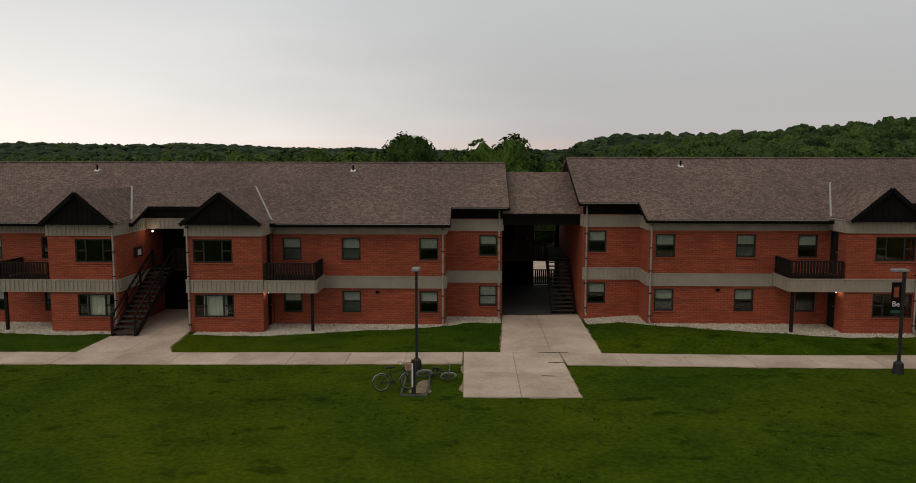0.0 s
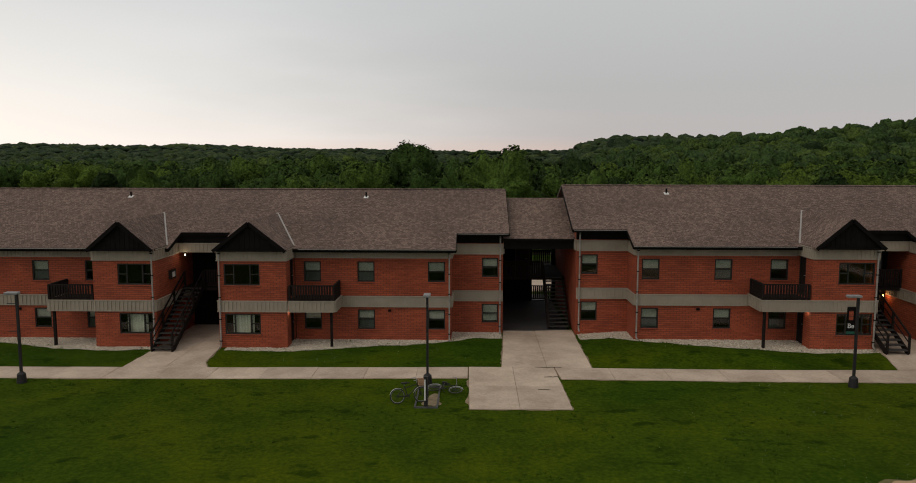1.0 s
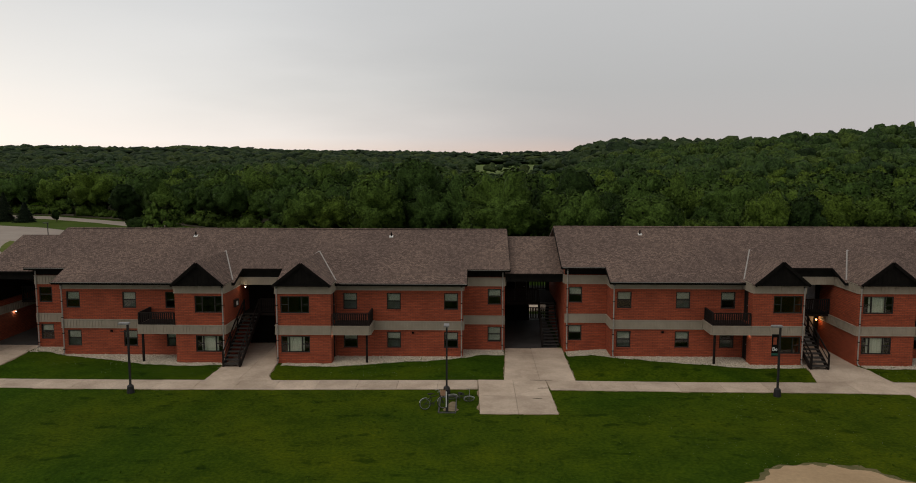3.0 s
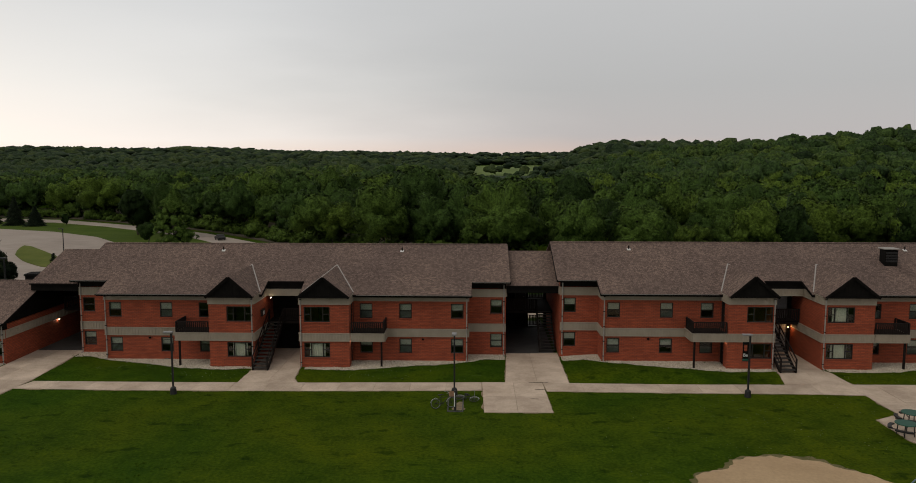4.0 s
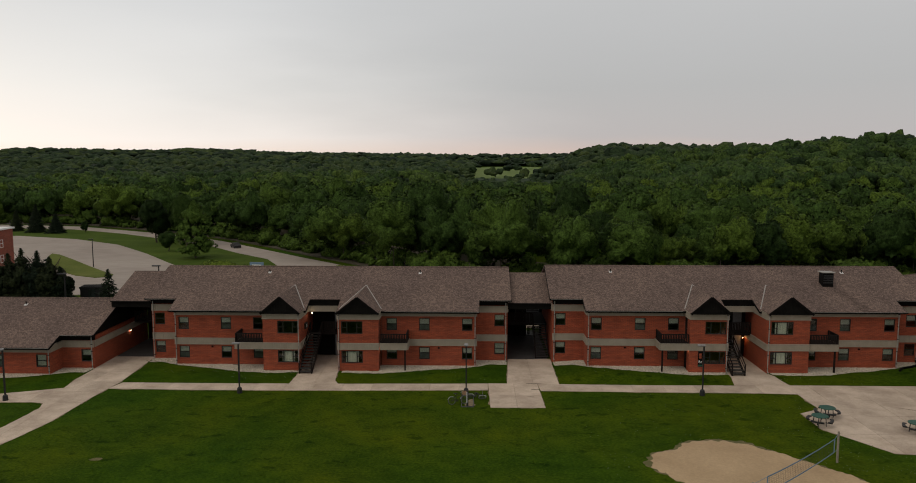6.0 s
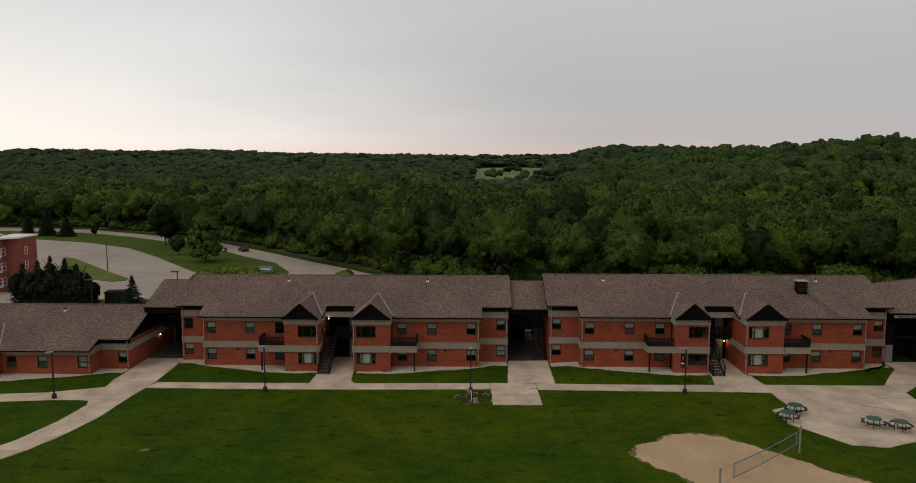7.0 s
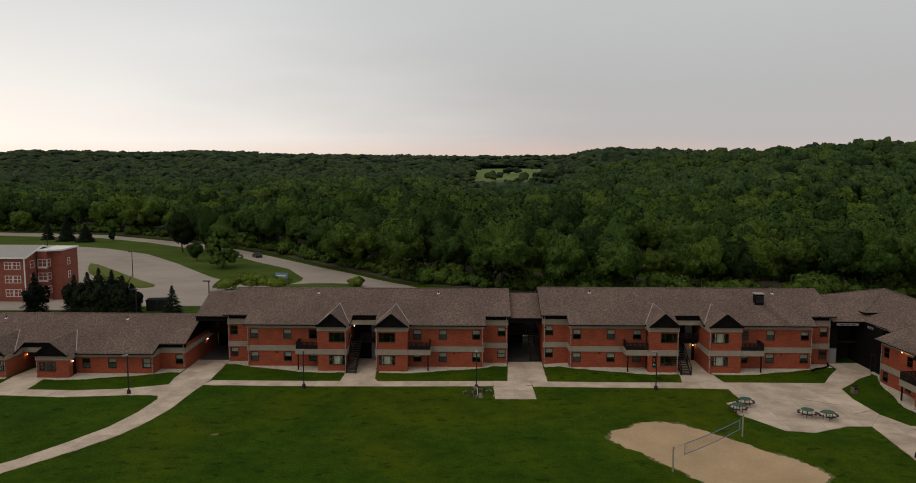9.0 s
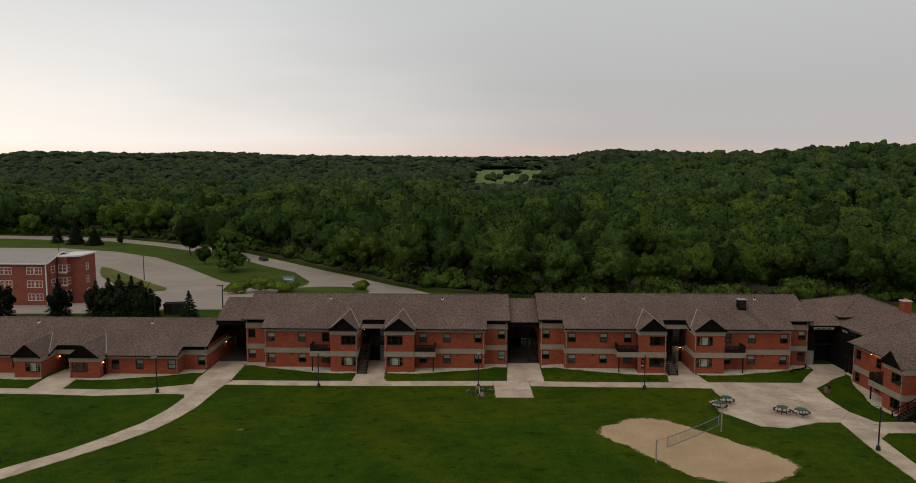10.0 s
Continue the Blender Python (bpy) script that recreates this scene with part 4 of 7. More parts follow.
def clipped(points, axis, at, sign):
    """The part of an outline on one side of a line across x or y."""
    out = []
    for p, q in zip(points, points[1:] + points[:1]):
        u, w = sign * (p[axis] - at), sign * (q[axis] - at)
        if u >= 0:
            out.append(p)
        if (u >= 0) != (w >= 0):
            f = u / (u - w)
            out.append((p[0] + (q[0] - p[0]) * f, p[1] + (q[1] - p[1]) * f))
    return out


def paved(name, outline, text, category, sx, sy, seed):
    """A walk of concrete slabs: a recessed bed with one piece for each slab between its joints."""
    base = laid(name, outline, 0.008, JOINT, text, category, 0.9)
    area = sum(p[0] * q[1] - q[0] * p[1] for p, q in zip(outline, outline[1:] + outline[:1])) / 2
    turn = list(outline) if area > 0 else list(outline)[::-1]
    whole = [[turn[i] for i in tri] for tri in geometry.tessellate_polygon([[Vector((x, y, 0)) for x, y in turn]])] if len(turn) > 9 else [turn]
    cuts = []
    for axis, step in ((0, sx), (1, sy)):
        lo, hi = min(p[axis] for p in outline), max(p[axis] for p in outline)
        n = max(1, round((hi - lo) / step))
        cuts.append([(lo + (hi - lo) * i / n, lo + (hi - lo) * (i + 1) / n) for i in range(n)])
    rnd = random.Random(seed)
    for xa, xb in cuts[0]:
        for ya, yb in cuts[1]:
            pts = turn
            for axis, at, sign in ((0, xa + 0.009, 1), (0, xb - 0.009, -1), (1, ya + 0.009, 1), (1, yb - 0.009, -1)):
                pts = clipped(pts, axis, at, sign) if len(pts) > 2 else []
            if len(pts) < 3 or abs(sum(p[0] * q[1] - q[0] * p[1] for p, q in zip(pts, pts[1:] + pts[:1]))) < 0.04:
                continue
            cx, cy = (xa + xb) / 2, (ya + yb) / 2
            tx, ty, up = rnd.uniform(-0.003, 0.003), rnd.uniform(-0.003, 0.003), 0.034 + rnd.uniform(-0.005, 0.005)
            top = lambda x, y: ground(x, y) + up + tx * (x - cx) + ty * (y - cy)
            piece, rows = Shape(), [(ya, yb)]
            if max(top(*p) for p in pts) - min(top(*p) for p in pts) > 0.06:
                k = math.ceil((yb - ya) / 0.35)
                rows = [(ya + (yb - ya) * i / k, ya + (yb - ya) * (i + 1) / k) for i in range(k)]
            for lo, hi in rows:
                for tri in whole:
                    strip = tri
                    for axis, at, sign in ((0, xa + 0.009, 1), (0, xb - 0.009, -1), (1, max(lo, ya + 0.009), 1), (1, min(hi, yb - 0.009), -1)):
                        strip = clipped(strip, axis, at, sign) if len(strip) > 2 else []
                    if len(strip) > 2 and abs(sum(p[0] * q[1] - q[0] * p[1] for p, q in zip(strip, strip[1:] + strip[:1]))) > 0.002:
                        piece.slab(strip, top, 0.06)
            if piece.v:
                part("slab", piece, CONCRETE, base)


for k, (nm, outline, text) in enumerate(WALKS):
    paved(nm, outline, text, "pavement", 2.3, 2.6, k)
TERRACE = [(35.3, -3.18), (34.72, -3.2), (35.02, -5.3), (35.1, -8.7), (33.46, -9.6), (33.46, -12.6), (36.0, -16.6), (38.3, -17.0), (41.6, -15.45), (43.7, -15.4), (45.9, -12.4), (45.7, -8.1), (46.1, -5.07), (45.3, -3.15)]
EAST_WALK = [(43.72, -15.42), (43.3, -22.0), (43.5, -37.5), (45.2, -37.5), (45.1, -24.5), (45.3, -19.4), (46.67, -18.0), (50.6, -18.0), (50.4, -15.2), (47.0, -15.25), (45.92, -12.42)]
CORNER = [(45.35, -3.15), (46.12, -5.02), (49.0, -2.3), (51.1, -0.9), (52.0, 1.05), (51.9, 3.6), (48.65, 3.6), (48.6, 1.2)]
paved("terrace", TERRACE, "wide pale concrete terrace with cracked slabs", "terrace", 3.1, 3.1, 8)
paved("pavement", EAST_WALK, "pale concrete walk along the east block", "pavement", 2.2, 2.2, 9)
paved("pavement", CORNER, "concrete approach to the corner entrance", "pavement", 2.4, 2.4, 10)

# worn earth along the edges of the walks
def fringe(outline, seed):
    """A narrow uneven strip outside an outline, in short lengths that lie 1 mm above one another."""
    area = sum(p[0] * q[1] - q[0] * p[1] for p, q in zip(outline, outline[1:] + outline[:1]))
    turn = list(outline) if area > 0 else list(outline)[::-1]
    s = Shape()
    for e, ((ax, ay), (bx, by)) in enumerate(zip(turn, turn[1:] + turn[:1])):
        d = math.hypot(bx - ax, by - ay)
        n, z = max(2, int(d / 0.25)), 0.006 + 0.001 * (e % 4)
        ox, oy = (by - ay) / d, -(bx - ax) / d
        vs = []
        for i in range(n + 1):
            x, y = ax + (bx - ax) * i / n, ay + (by - ay) * i / n
            w = 0.05 + max(-0.04, 0.11 * noise.noise(Vector((x * 0.8, y * 0.8, seed))) + 0.1 * noise.noise(Vector((x * 3.1, y * 3.1, seed))))
            g = ground(x, y) + z
            vs += [(x - ox * 0.03, y - oy * 0.03, g), (x + ox * w, y + oy * w, g)]
        s.add(vs, [(2 * i, 2 * i + 1, 2 * i + 3, 2 * i + 2) for i in range(n)])
    tagged(new("worn_edge", s.mesh("worn_edge", DIRT)), "bare tan earth along the concrete edge", "bare earth", kind="structure")


for k, outline in enumerate([w[1] for w in WALKS] + [TERRACE, EAST_WALK]):
    fringe(outline, 20 + k)
# open cracks in the concrete, filled with soil
for k, (x0, x1, y0, y1) in enumerate(((14.98, 16.18, -3.22, -3.24), (15.26, 15.89, -4.74, -4.68), (14.85, 15.35, -6.49, -6.52), (40.79, 43.53, -8.32, -9.95), (43.8, 46.08, -12.34, -11.18))):
    n, pts, low = 9, [], []
    for i in range(n):
        f = i / (n - 1)
        x, y = x0 + (x1 - x0) * f, y0 + (y1 - y0) * f + 0.05 * noise.noise(Vector((i * 0.7, k, 2)))
        w = 0.006 + 0.022 * math.sin(math.pi * f)
        pts.append((x, y - w))
        low.append((x, y + w))
    laid("crack", pts + low[::-1], 0.046, SOIL, "dark soil-filled crack in the concrete", "crack")

# sand court with a ragged edge
SANDY = [(20.7, -18.7), (22.0, -16.9), (24.3, -15.1), (26.6, -14.5), (28.6, -16.1), (31.0, -19.0), (33.9, -22.3), (35.9, -25.0), (34.4, -27.2), (31.4, -29.0), (28.6, -28.8), (26.4, -27.4), (24.3, -23.6), (22.3, -20.7)]
laid("sand_rim", ragged(rounded([((x - 28.3) * 1.035 + 28.3, (y + 22) * 1.03 - 22) for x, y in SANDY], 2), 0.4, 0.12, 8), 0.006, RIM, "worn sandy grass rim round the court", "bare earth")
laid("sand_court", ragged(rounded(SANDY, 2), 0.42, 0.13), 0.02, SAND, "tan sand volleyball court with a ragged grass edge", "sand court")

# roads and car park behind
laid("road", [(-266.15, 223.3), (-182.83, 221.32), (-156.68, 217.82), (-132.94, 212.47), (-107.77, 196.79), (-84.51, 181.54), (-64.46, 162.32), (-47.9, 142.44), (-31.69, 122.83), (-18.4, 108.26), (-4.93, 89.86), (10.7, 55.44), (6.03, 43.16), (-10.01, 42.23), (-18.02, 60.17), (-27.01, 76.6), (-33.52, 84.94), (-32.82, 87.93), (-31.34, 92.58), (-30.75, 97.96), (-31.51, 103.48), (-38.91, 119.23), (-50.25, 131.59), (-64.69, 150.62), (-84.12, 168.5), (-105.4, 186.49), (-129.97, 201.72), (-149.81, 205.05), (-175.61, 210.36), (-271.4, 211.48)], 0.14, ASPHALT, "faded grey two-lane road past the woods", "road", 8.0)
laid("car_park", [(-280.75, 186.07), (-155.32, 177.78), (-134.25, 177.03), (-111.09, 167.03), (-90.47, 150.98), (-72.86, 129.31), (-61.79, 114.24), (-52.99, 102.73), (-49.16, 98.62), (-42.92, 90.4), (-35.25, 85.94), (-27.71, 75.25), (-21.96, 59.94), (-22.11, 48.36), (-29.83, 41.22), (-41.0, 41.0), (-47.49, 39.5), (-52.48, 34.79), (-103.91, 30.43), (-326.53, 24.98)], 0.1, ASPHALT, "large faded asphalt car park", "car park", 8.0)
laid("grass_verge", [(-271.4, 211.48), (-175.61, 210.36), (-149.81, 205.05), (-129.97, 201.72), (-105.4, 186.49), (-84.12, 168.5), (-64.69, 150.62), (-50.25, 131.59), (-38.91, 119.23), (-31.51, 103.48), (-30.75, 97.96), (-31.34, 92.58), (-32.82, 87.93), (-33.52, 84.94), (-35.25, 85.94), (-42.92, 90.4), (-49.16, 98.62), (-52.99, 102.73), (-61.79, 114.24), (-72.86, 129.31), (-90.47, 150.98), (-111.09, 167.03), (-134.25, 177.03), (-155.32, 177.78), (-280.75, 186.07)], 0.06, VERGE, "rough mown verge between the road and the car park", "grass verge", 8.0)
laid("grass_strip", rounded([(-32.3, 73.0), (-34.2, 84.0), (-32.2, 90.0), (-25.2, 93.3), (-16.8, 91.4), (-12.4, 80.0), (-16.0, 70.0), (-26.0, 68.0)], 1), 0.22, VERGE, "rough grass strip between the road and the block", "grass verge", 6.0)
laid("lawn_island", rounded([(-97.27, 130.14), (-81.01, 112.03), (-68.84, 97.61), (-59.1, 84.84), (-61.66, 78.25), (-85.84, 106.67), (-93.46, 120.47)], 1), 0.22, DRY_TURF, "grass island inside the car park", "lawn", 8.0)

# gravel beds at the foot of the walls
BEDS = []


def bed(points, seed):
    BEDS.append(points)
    laid("gravel_bed", ragged(points, 0.2, 0.35, seed), 0.03, GRAVEL, "pale stone gravel bed along the brick wall", "gravel bed", 0.8)


def beds(at, left=True, right=True):
    for sgn, on in ((-1, left), (1, right)):
        if not on:
            continue
        pts = [(sgn * 1.75, -0.02), (sgn * 1.75, -0.5), (sgn * 4.4, -0.72), (sgn * 6.3, -0.42), (sgn * 8.2, 0.25), (sgn * 10.5, 0.8), (sgn * 12.6, 1.55), (sgn * 13.9, 2.3), (sgn * 15.3, 2.3), (sgn * 15.4, 3.7), (sgn * 12.6, 3.7), (sgn * 12.6, 1.9), (sgn * 4.6, 1.9), (sgn * 4.6, -0.02)]
        pts = [tuple((at @ Vector((x, y, 0))).xy) for x, y in pts]
        bed(pts if sgn > 0 else pts[::-1], at.translation.x + sgn)


beds(pose(LX, 0, 0))
beds(pose(RX, RY, 0))
beds(pose(WX, WY, 0))
EAST = pose(50.3, -15.4, -0.32, 0, 0, -86)
beds(EAST)

# ---- the blocks ----
BLOCK_TEXT = "two-storey red brick apartment block with brown shingle roof"
apartment_block(pose(LX, 0, 0), BLOCK_TEXT, seed=4, curtained={(0, 0), (1, 0)})
apartment_block(pose(RX, RY, RZ), BLOCK_TEXT + " and roof exhaust", seed=8, roof=STAINED, curtained={(1, 0), (1, 1)}, vents=(-9.95, 10.52))
apartment_block(pose(WX, WY, WZ), "single-storey red brick apartment block with brown shingle roof", True, seed=12, curtained={(0, 0)})
apartment_block(EAST, "two-storey red brick apartment block turned towards the lawn", seed=15, curtained={(0, 0), (1, 0)})


def passage(x0, x1, label, flight=True, open_back=True, rear=12.6):
    """The roofed open link between two blocks."""
    p = thing("breezeway", label, "breezeway", None, "breezeways")
    ye, ze, yb = 3.4, 5.13, 15.0
    top = lambda x, y: ze + PITCH * (min(y, 2 * RIDGE_Y - y) - ye)
    part("roof", Shape().slab([(x0, ye), (x1, ye), (x1, RIDGE_Y), (x0, RIDGE_Y)], top, 0.12), SHINGLE, p)
    part("roof", Shape().slab([(x0, RIDGE_Y), (x1, RIDGE_Y), (x1, 13.6), (x0, 13.6)], top, 0.12), SHINGLE, p)
    part("gutter", Shape().box(x0, x1, ye - 0.09, ye, ze - 0.12, ze - 0.03), DARK, p)
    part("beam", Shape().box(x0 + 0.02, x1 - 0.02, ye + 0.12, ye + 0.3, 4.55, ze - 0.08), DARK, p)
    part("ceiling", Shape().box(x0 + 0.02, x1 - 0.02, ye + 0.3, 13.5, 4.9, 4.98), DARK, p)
    # floor far darker than the paving that leads up to it
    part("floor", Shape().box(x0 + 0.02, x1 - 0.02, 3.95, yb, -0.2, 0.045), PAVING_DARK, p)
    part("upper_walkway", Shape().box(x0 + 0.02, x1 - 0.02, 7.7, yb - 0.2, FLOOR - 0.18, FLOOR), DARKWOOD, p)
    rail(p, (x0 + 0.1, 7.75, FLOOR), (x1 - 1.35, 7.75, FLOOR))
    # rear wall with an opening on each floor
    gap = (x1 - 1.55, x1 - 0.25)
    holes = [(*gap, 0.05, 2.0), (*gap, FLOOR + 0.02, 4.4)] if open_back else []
    part("wall", pierced(x0 + 0.02, x1 - 0.02, 0.045, 4.9, rear, rear + 0.25, holes), DARK, p, "near-black rear wall of the passage")
    if open_back:
        rail(p, (gap[0], rear + 0.35, 0.045), (gap[1], rear + 0.35, 0.045))
        rail(p, (gap[0], rear + 0.35, FLOOR), (gap[1], rear + 0.35, FLOOR))
    if flight:
        stairs(p, x1 - 1.3, x1 - 0.12, 4.3, 7.7, 0.05, FLOOR, 14, (True, False))
        d = door(p, pose(x0 + 0.9, 8.4, FLOOR), 0.86, 1.95)
    return p


passage(LX + 15.47, RX - 15.47, "dark open passage with timber stair between two blocks")
passage(WX + 15.47, LX - 15.47, "dark roofed passage between two blocks", False, False, 10.6)
# pavement behind the open passage
laid("pavement", [(11, 16.2), (30, 16.2), (30, 30), (11, 30)], 0.05, CONCRETE, "pale concrete yard behind the passage", "pavement", 4.0)


# ---- the corner between the east block and its neighbour ----
CORNER_AT = Matrix.Diagonal((1, 1, 0.97, 1)) @ pose(-0.46, -0.55, 0.05)
def corner_link():
    p = thing("corner_link", "dark recessed corner entrance under low shingle roofs", "entrance building", CORNER_AT)
    x0, x1, ye, ze = 48.98, 54.6, 3.0, 5.25
    top = lambda x, y: ze + 0.36 * (y - ye)
    part("roof", Shape().slab([(x0, ye), (52.35, ye), (57.0, 8.2), (x0, 8.2)], top, 0.12), SHINGLE, p)
    # the east block's slope carries on to the corner
    across = lambda x, y: (x - 50.76) * 0.9976 + (y + 14.85) * 0.0698
    slope = lambda x, y: (4.53 + PITCH * (across(x, y) - EAVE_Y)) / 0.97 - 0.05
    far = lambda x, y: (4.53 + PITCH * (2 * RIDGE_Y - across(x, y) - EAVE_Y)) / 0.97 - 0.05
    part("roof", Shape().slab([(52.35, ye), (52.75, -1.7), (58.30, -1.7), (57.61, 8.2), (57.0, 8.2)], slope, 0.12), SHINGLE, p)
    part("roof", Shape().slab([(58.30, -1.7), (62.0, -1.7), (61.5, 8.2), (57.61, 8.2)], far, 0.12), SHINGLE, p)
    part("roof", Shape().slab([(x0, 8.2), (60, 8.2), (60, 13.4), (x0, 13.4)], lambda x, y: top(0, 8.2) - 0.36 * (y - 8.2), 0.12), SHINGLE, p)
    # hipped roof over the corner stair
    c, zp, zl = (57.7, 9.5), 7.80, 6.05
    q = [(52.66, 3.95, zl), (62.5, 3.95, zl), (62.5, 14.5, zl), (52.66, 14.5, zl)]
    part("hip_roof", Shape().add(q + [(*c, zp)], [(0, 1, 4), (1, 2, 4), (2, 3, 4), (3, 0, 4), (3, 2, 1, 0)]), SHINGLE, p)
    part("eave_board", Shape().box(52.69, 62.47, 3.98, 14.47, zl - 0.17, zl - 0.003), DARK, p, "black eave board")
    part("frieze", Shape().box(53.1, 62.1, 4.5, 14.1, 4.4, zl - 0.175), DARK, p, "black boarded frieze")
    hips = Shape()
    for a in q[:2] + q[3:]:
        hips.beam((a[0], a[1], a[2] + 0.03), (*c, zp + 0.03), 0.2, 0.04)
    part("hip_cap", hips, SHINGLE, p)
    part("fascia_board", Shape().beam((x0, ye, ze - 0.1), (52.3, ye, ze - 0.1), 0.05, 0.18).beam((52.3, ye, ze - 0.1), (52.75, -1.3, ze - 0.05), 0.05, 0.18), DARK, p)
    # the recess's shade is put into the dark colours of these walls
    part("wall", Shape().box(x0, 54.5, 6.2, 6.45, -0.3, 5.0), DARKWOOD, p)
    part("wall", pierced(x0, 50.0, -0.3, 4.95, 3.9, 4.1, []), DARK, p, "near-black front, recess shade put into its colour")
    part("wall", Shape().box(52.4, 52.6, -0.6, 6.2, -0.3, 5.1), DARK, p, "near-black side, recess shade put into its colour")
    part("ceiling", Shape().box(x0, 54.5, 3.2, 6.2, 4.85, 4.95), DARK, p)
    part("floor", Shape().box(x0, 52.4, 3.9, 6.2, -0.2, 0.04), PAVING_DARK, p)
    part("upper_walkway", Shape().box(50.0, 52.4, 4.6, 6.2, 2.44, 2.64), DARKWOOD, p)
    # near black instead of taupe: the band's shade as colour
    part("siding_band", siding(x0 + 0.1, 49.95, 2.0, 2.6, 3.85), DARK, p)
    door(p, pose(49.05, 3.82, 0.04), 0.9, 2.05, LAMPGREY, "grey steel door with a glass light")
    door(p, pose(52.38, 1.4, 0.04, 0, 0, -90), 0.9, 2.05, LAMPGREY, "grey steel door with a glass light")
    for at, w in ((pose(49.35, 2.9, 4.72), 2.3), (pose(52.28, 2.3, 4.62, 0, 0, -83), 2.2)):
        sg = thing("sign", "pale sign board over the corner entrance", "sign", CORNER_AT @ at, "entrance signs")
        part("board", bevelled(Shape().box(0, w, 0, 0.06, 0.08, 0.32).mesh("board", LAMPGREY)), None, sg)
        for i in range(3):
            xa = w * (0.14 + 0.26 * i)
            part("lettering", Shape().box(xa, xa + w * 0.2, -0.012, 0.0, 0.15, 0.24), STEEL, sg, "dark bar of lettering")


corner_link()


# ---- trees ----
def unit(a):
    return a / np.linalg.norm(a, axis=-1, keepdims=True)


def clump_cards(rng, lobes, cards, rx, rz, size, reach=(0.34, 0.66), swell=(0.36, 0.54), tumble=0.4):
    """Many small folded leaf clumps over a domed crown of lobes: their corners and their shading normals; the crown's middle is at the origin."""
    out, normals = [], []
    cen = rng.normal(size=(lobes, 3))
    cen[:, 2] = cen[:, 2] * 0.9 + 0.12
    cen = unit(cen) * rng.uniform(*reach, (lobes, 1))
    cen[0] = (0, 0, 0.5)
    n = cards // lobes
    for k in range(lobes):
        d = rng.normal(size=(n, 3))
        d[:, 2] += 0.25
        d = unit(d + cen[k] * 0.9)
        p = (cen[k] + d * rng.uniform(*swell) * rng.uniform(0.86, 1.06, (n, 1))) * (rx, rx, rz)
        nrm = unit(d + 0.35 * cen[k] + rng.normal(size=(n, 3)) * tumble)
        a = unit(np.cross(nrm, rng.normal(size=(n, 3))))
        b = np.cross(nrm, a)
        s = size * rng.uniform(0.5, 1.4, (n, 1))
        droop = nrm * s * 0.35
        out.append(np.stack([p - a * s - b * s * 0.5 - droop, p + a * s * 0.6 - b * s - droop * 0.3, p + a * s + b * s * 0.6 - droop, p - a * s * 0.5 + b * s - droop * 0.2], 1))
        normals.append(unit(0.75 * d + 1.1 * cen[k] + rng.normal(size=(n, 3)) * 0.1 + (0, 0, 0.1)))
    return np.concatenate(out), np.concatenate(normals)


def billows(rng, lobes, rx, rz, around, up, body=1.0, reach=(0.45, 0.74), swell=(0.24, 0.40)):
    """The closed leafy body of a crown: the hull of its lobes over a grid, with smooth corner normals and the lobes themselves."""
    cen = rng.normal(size=(lobes, 3))
    cen[:, 2] = cen[:, 2] * 0.9 + 0.12
    cen = unit(cen) * rng.uniform(*reach, (lobes, 1))
    cen[0] = (0, 0, 0.5)
    rad = rng.uniform(*swell, lobes)
    a = np.arange(around) * 2 * np.pi / around
    e = np.linspace(-0.7, np.pi / 2, up + 1)
    d = np.stack([np.cos(e)[:, None] * np.cos(a), np.cos(e)[:, None] * np.sin(a), np.repeat(np.sin(e)[:, None], around, 1)], -1)
    dc = d @ cen.T
    root = dc ** 2 - (cen ** 2).sum(1) + rad ** 2
    r = np.where(root > 0, dc + np.sqrt(np.maximum(root, 0)), 0.42).max(-1) * rng.uniform(0.88, 1.08, dc.shape[:2]) * body
    r[-1] = r[-1].mean()
    p = d * r[..., None] * (rx, rx, rz)
    n = np.cross(np.roll(p, -1, 1) - np.roll(p, 1, 1), np.gradient(p, axis=0))
    n[-1] = (0, 0, 1)
    n = unit(0.85 * unit(n) + 0.3 * d - (0, 0, 0.15) + rng.normal(size=n.shape) * 0.2)
    pick = lambda g: np.stack([g[:-1], np.roll(g, -1, 1)[:-1], np.roll(g, -1, 1)[1:], g[1:]], 2).reshape(-1, 4, 3)
    return pick(p), pick(n), cen, rad


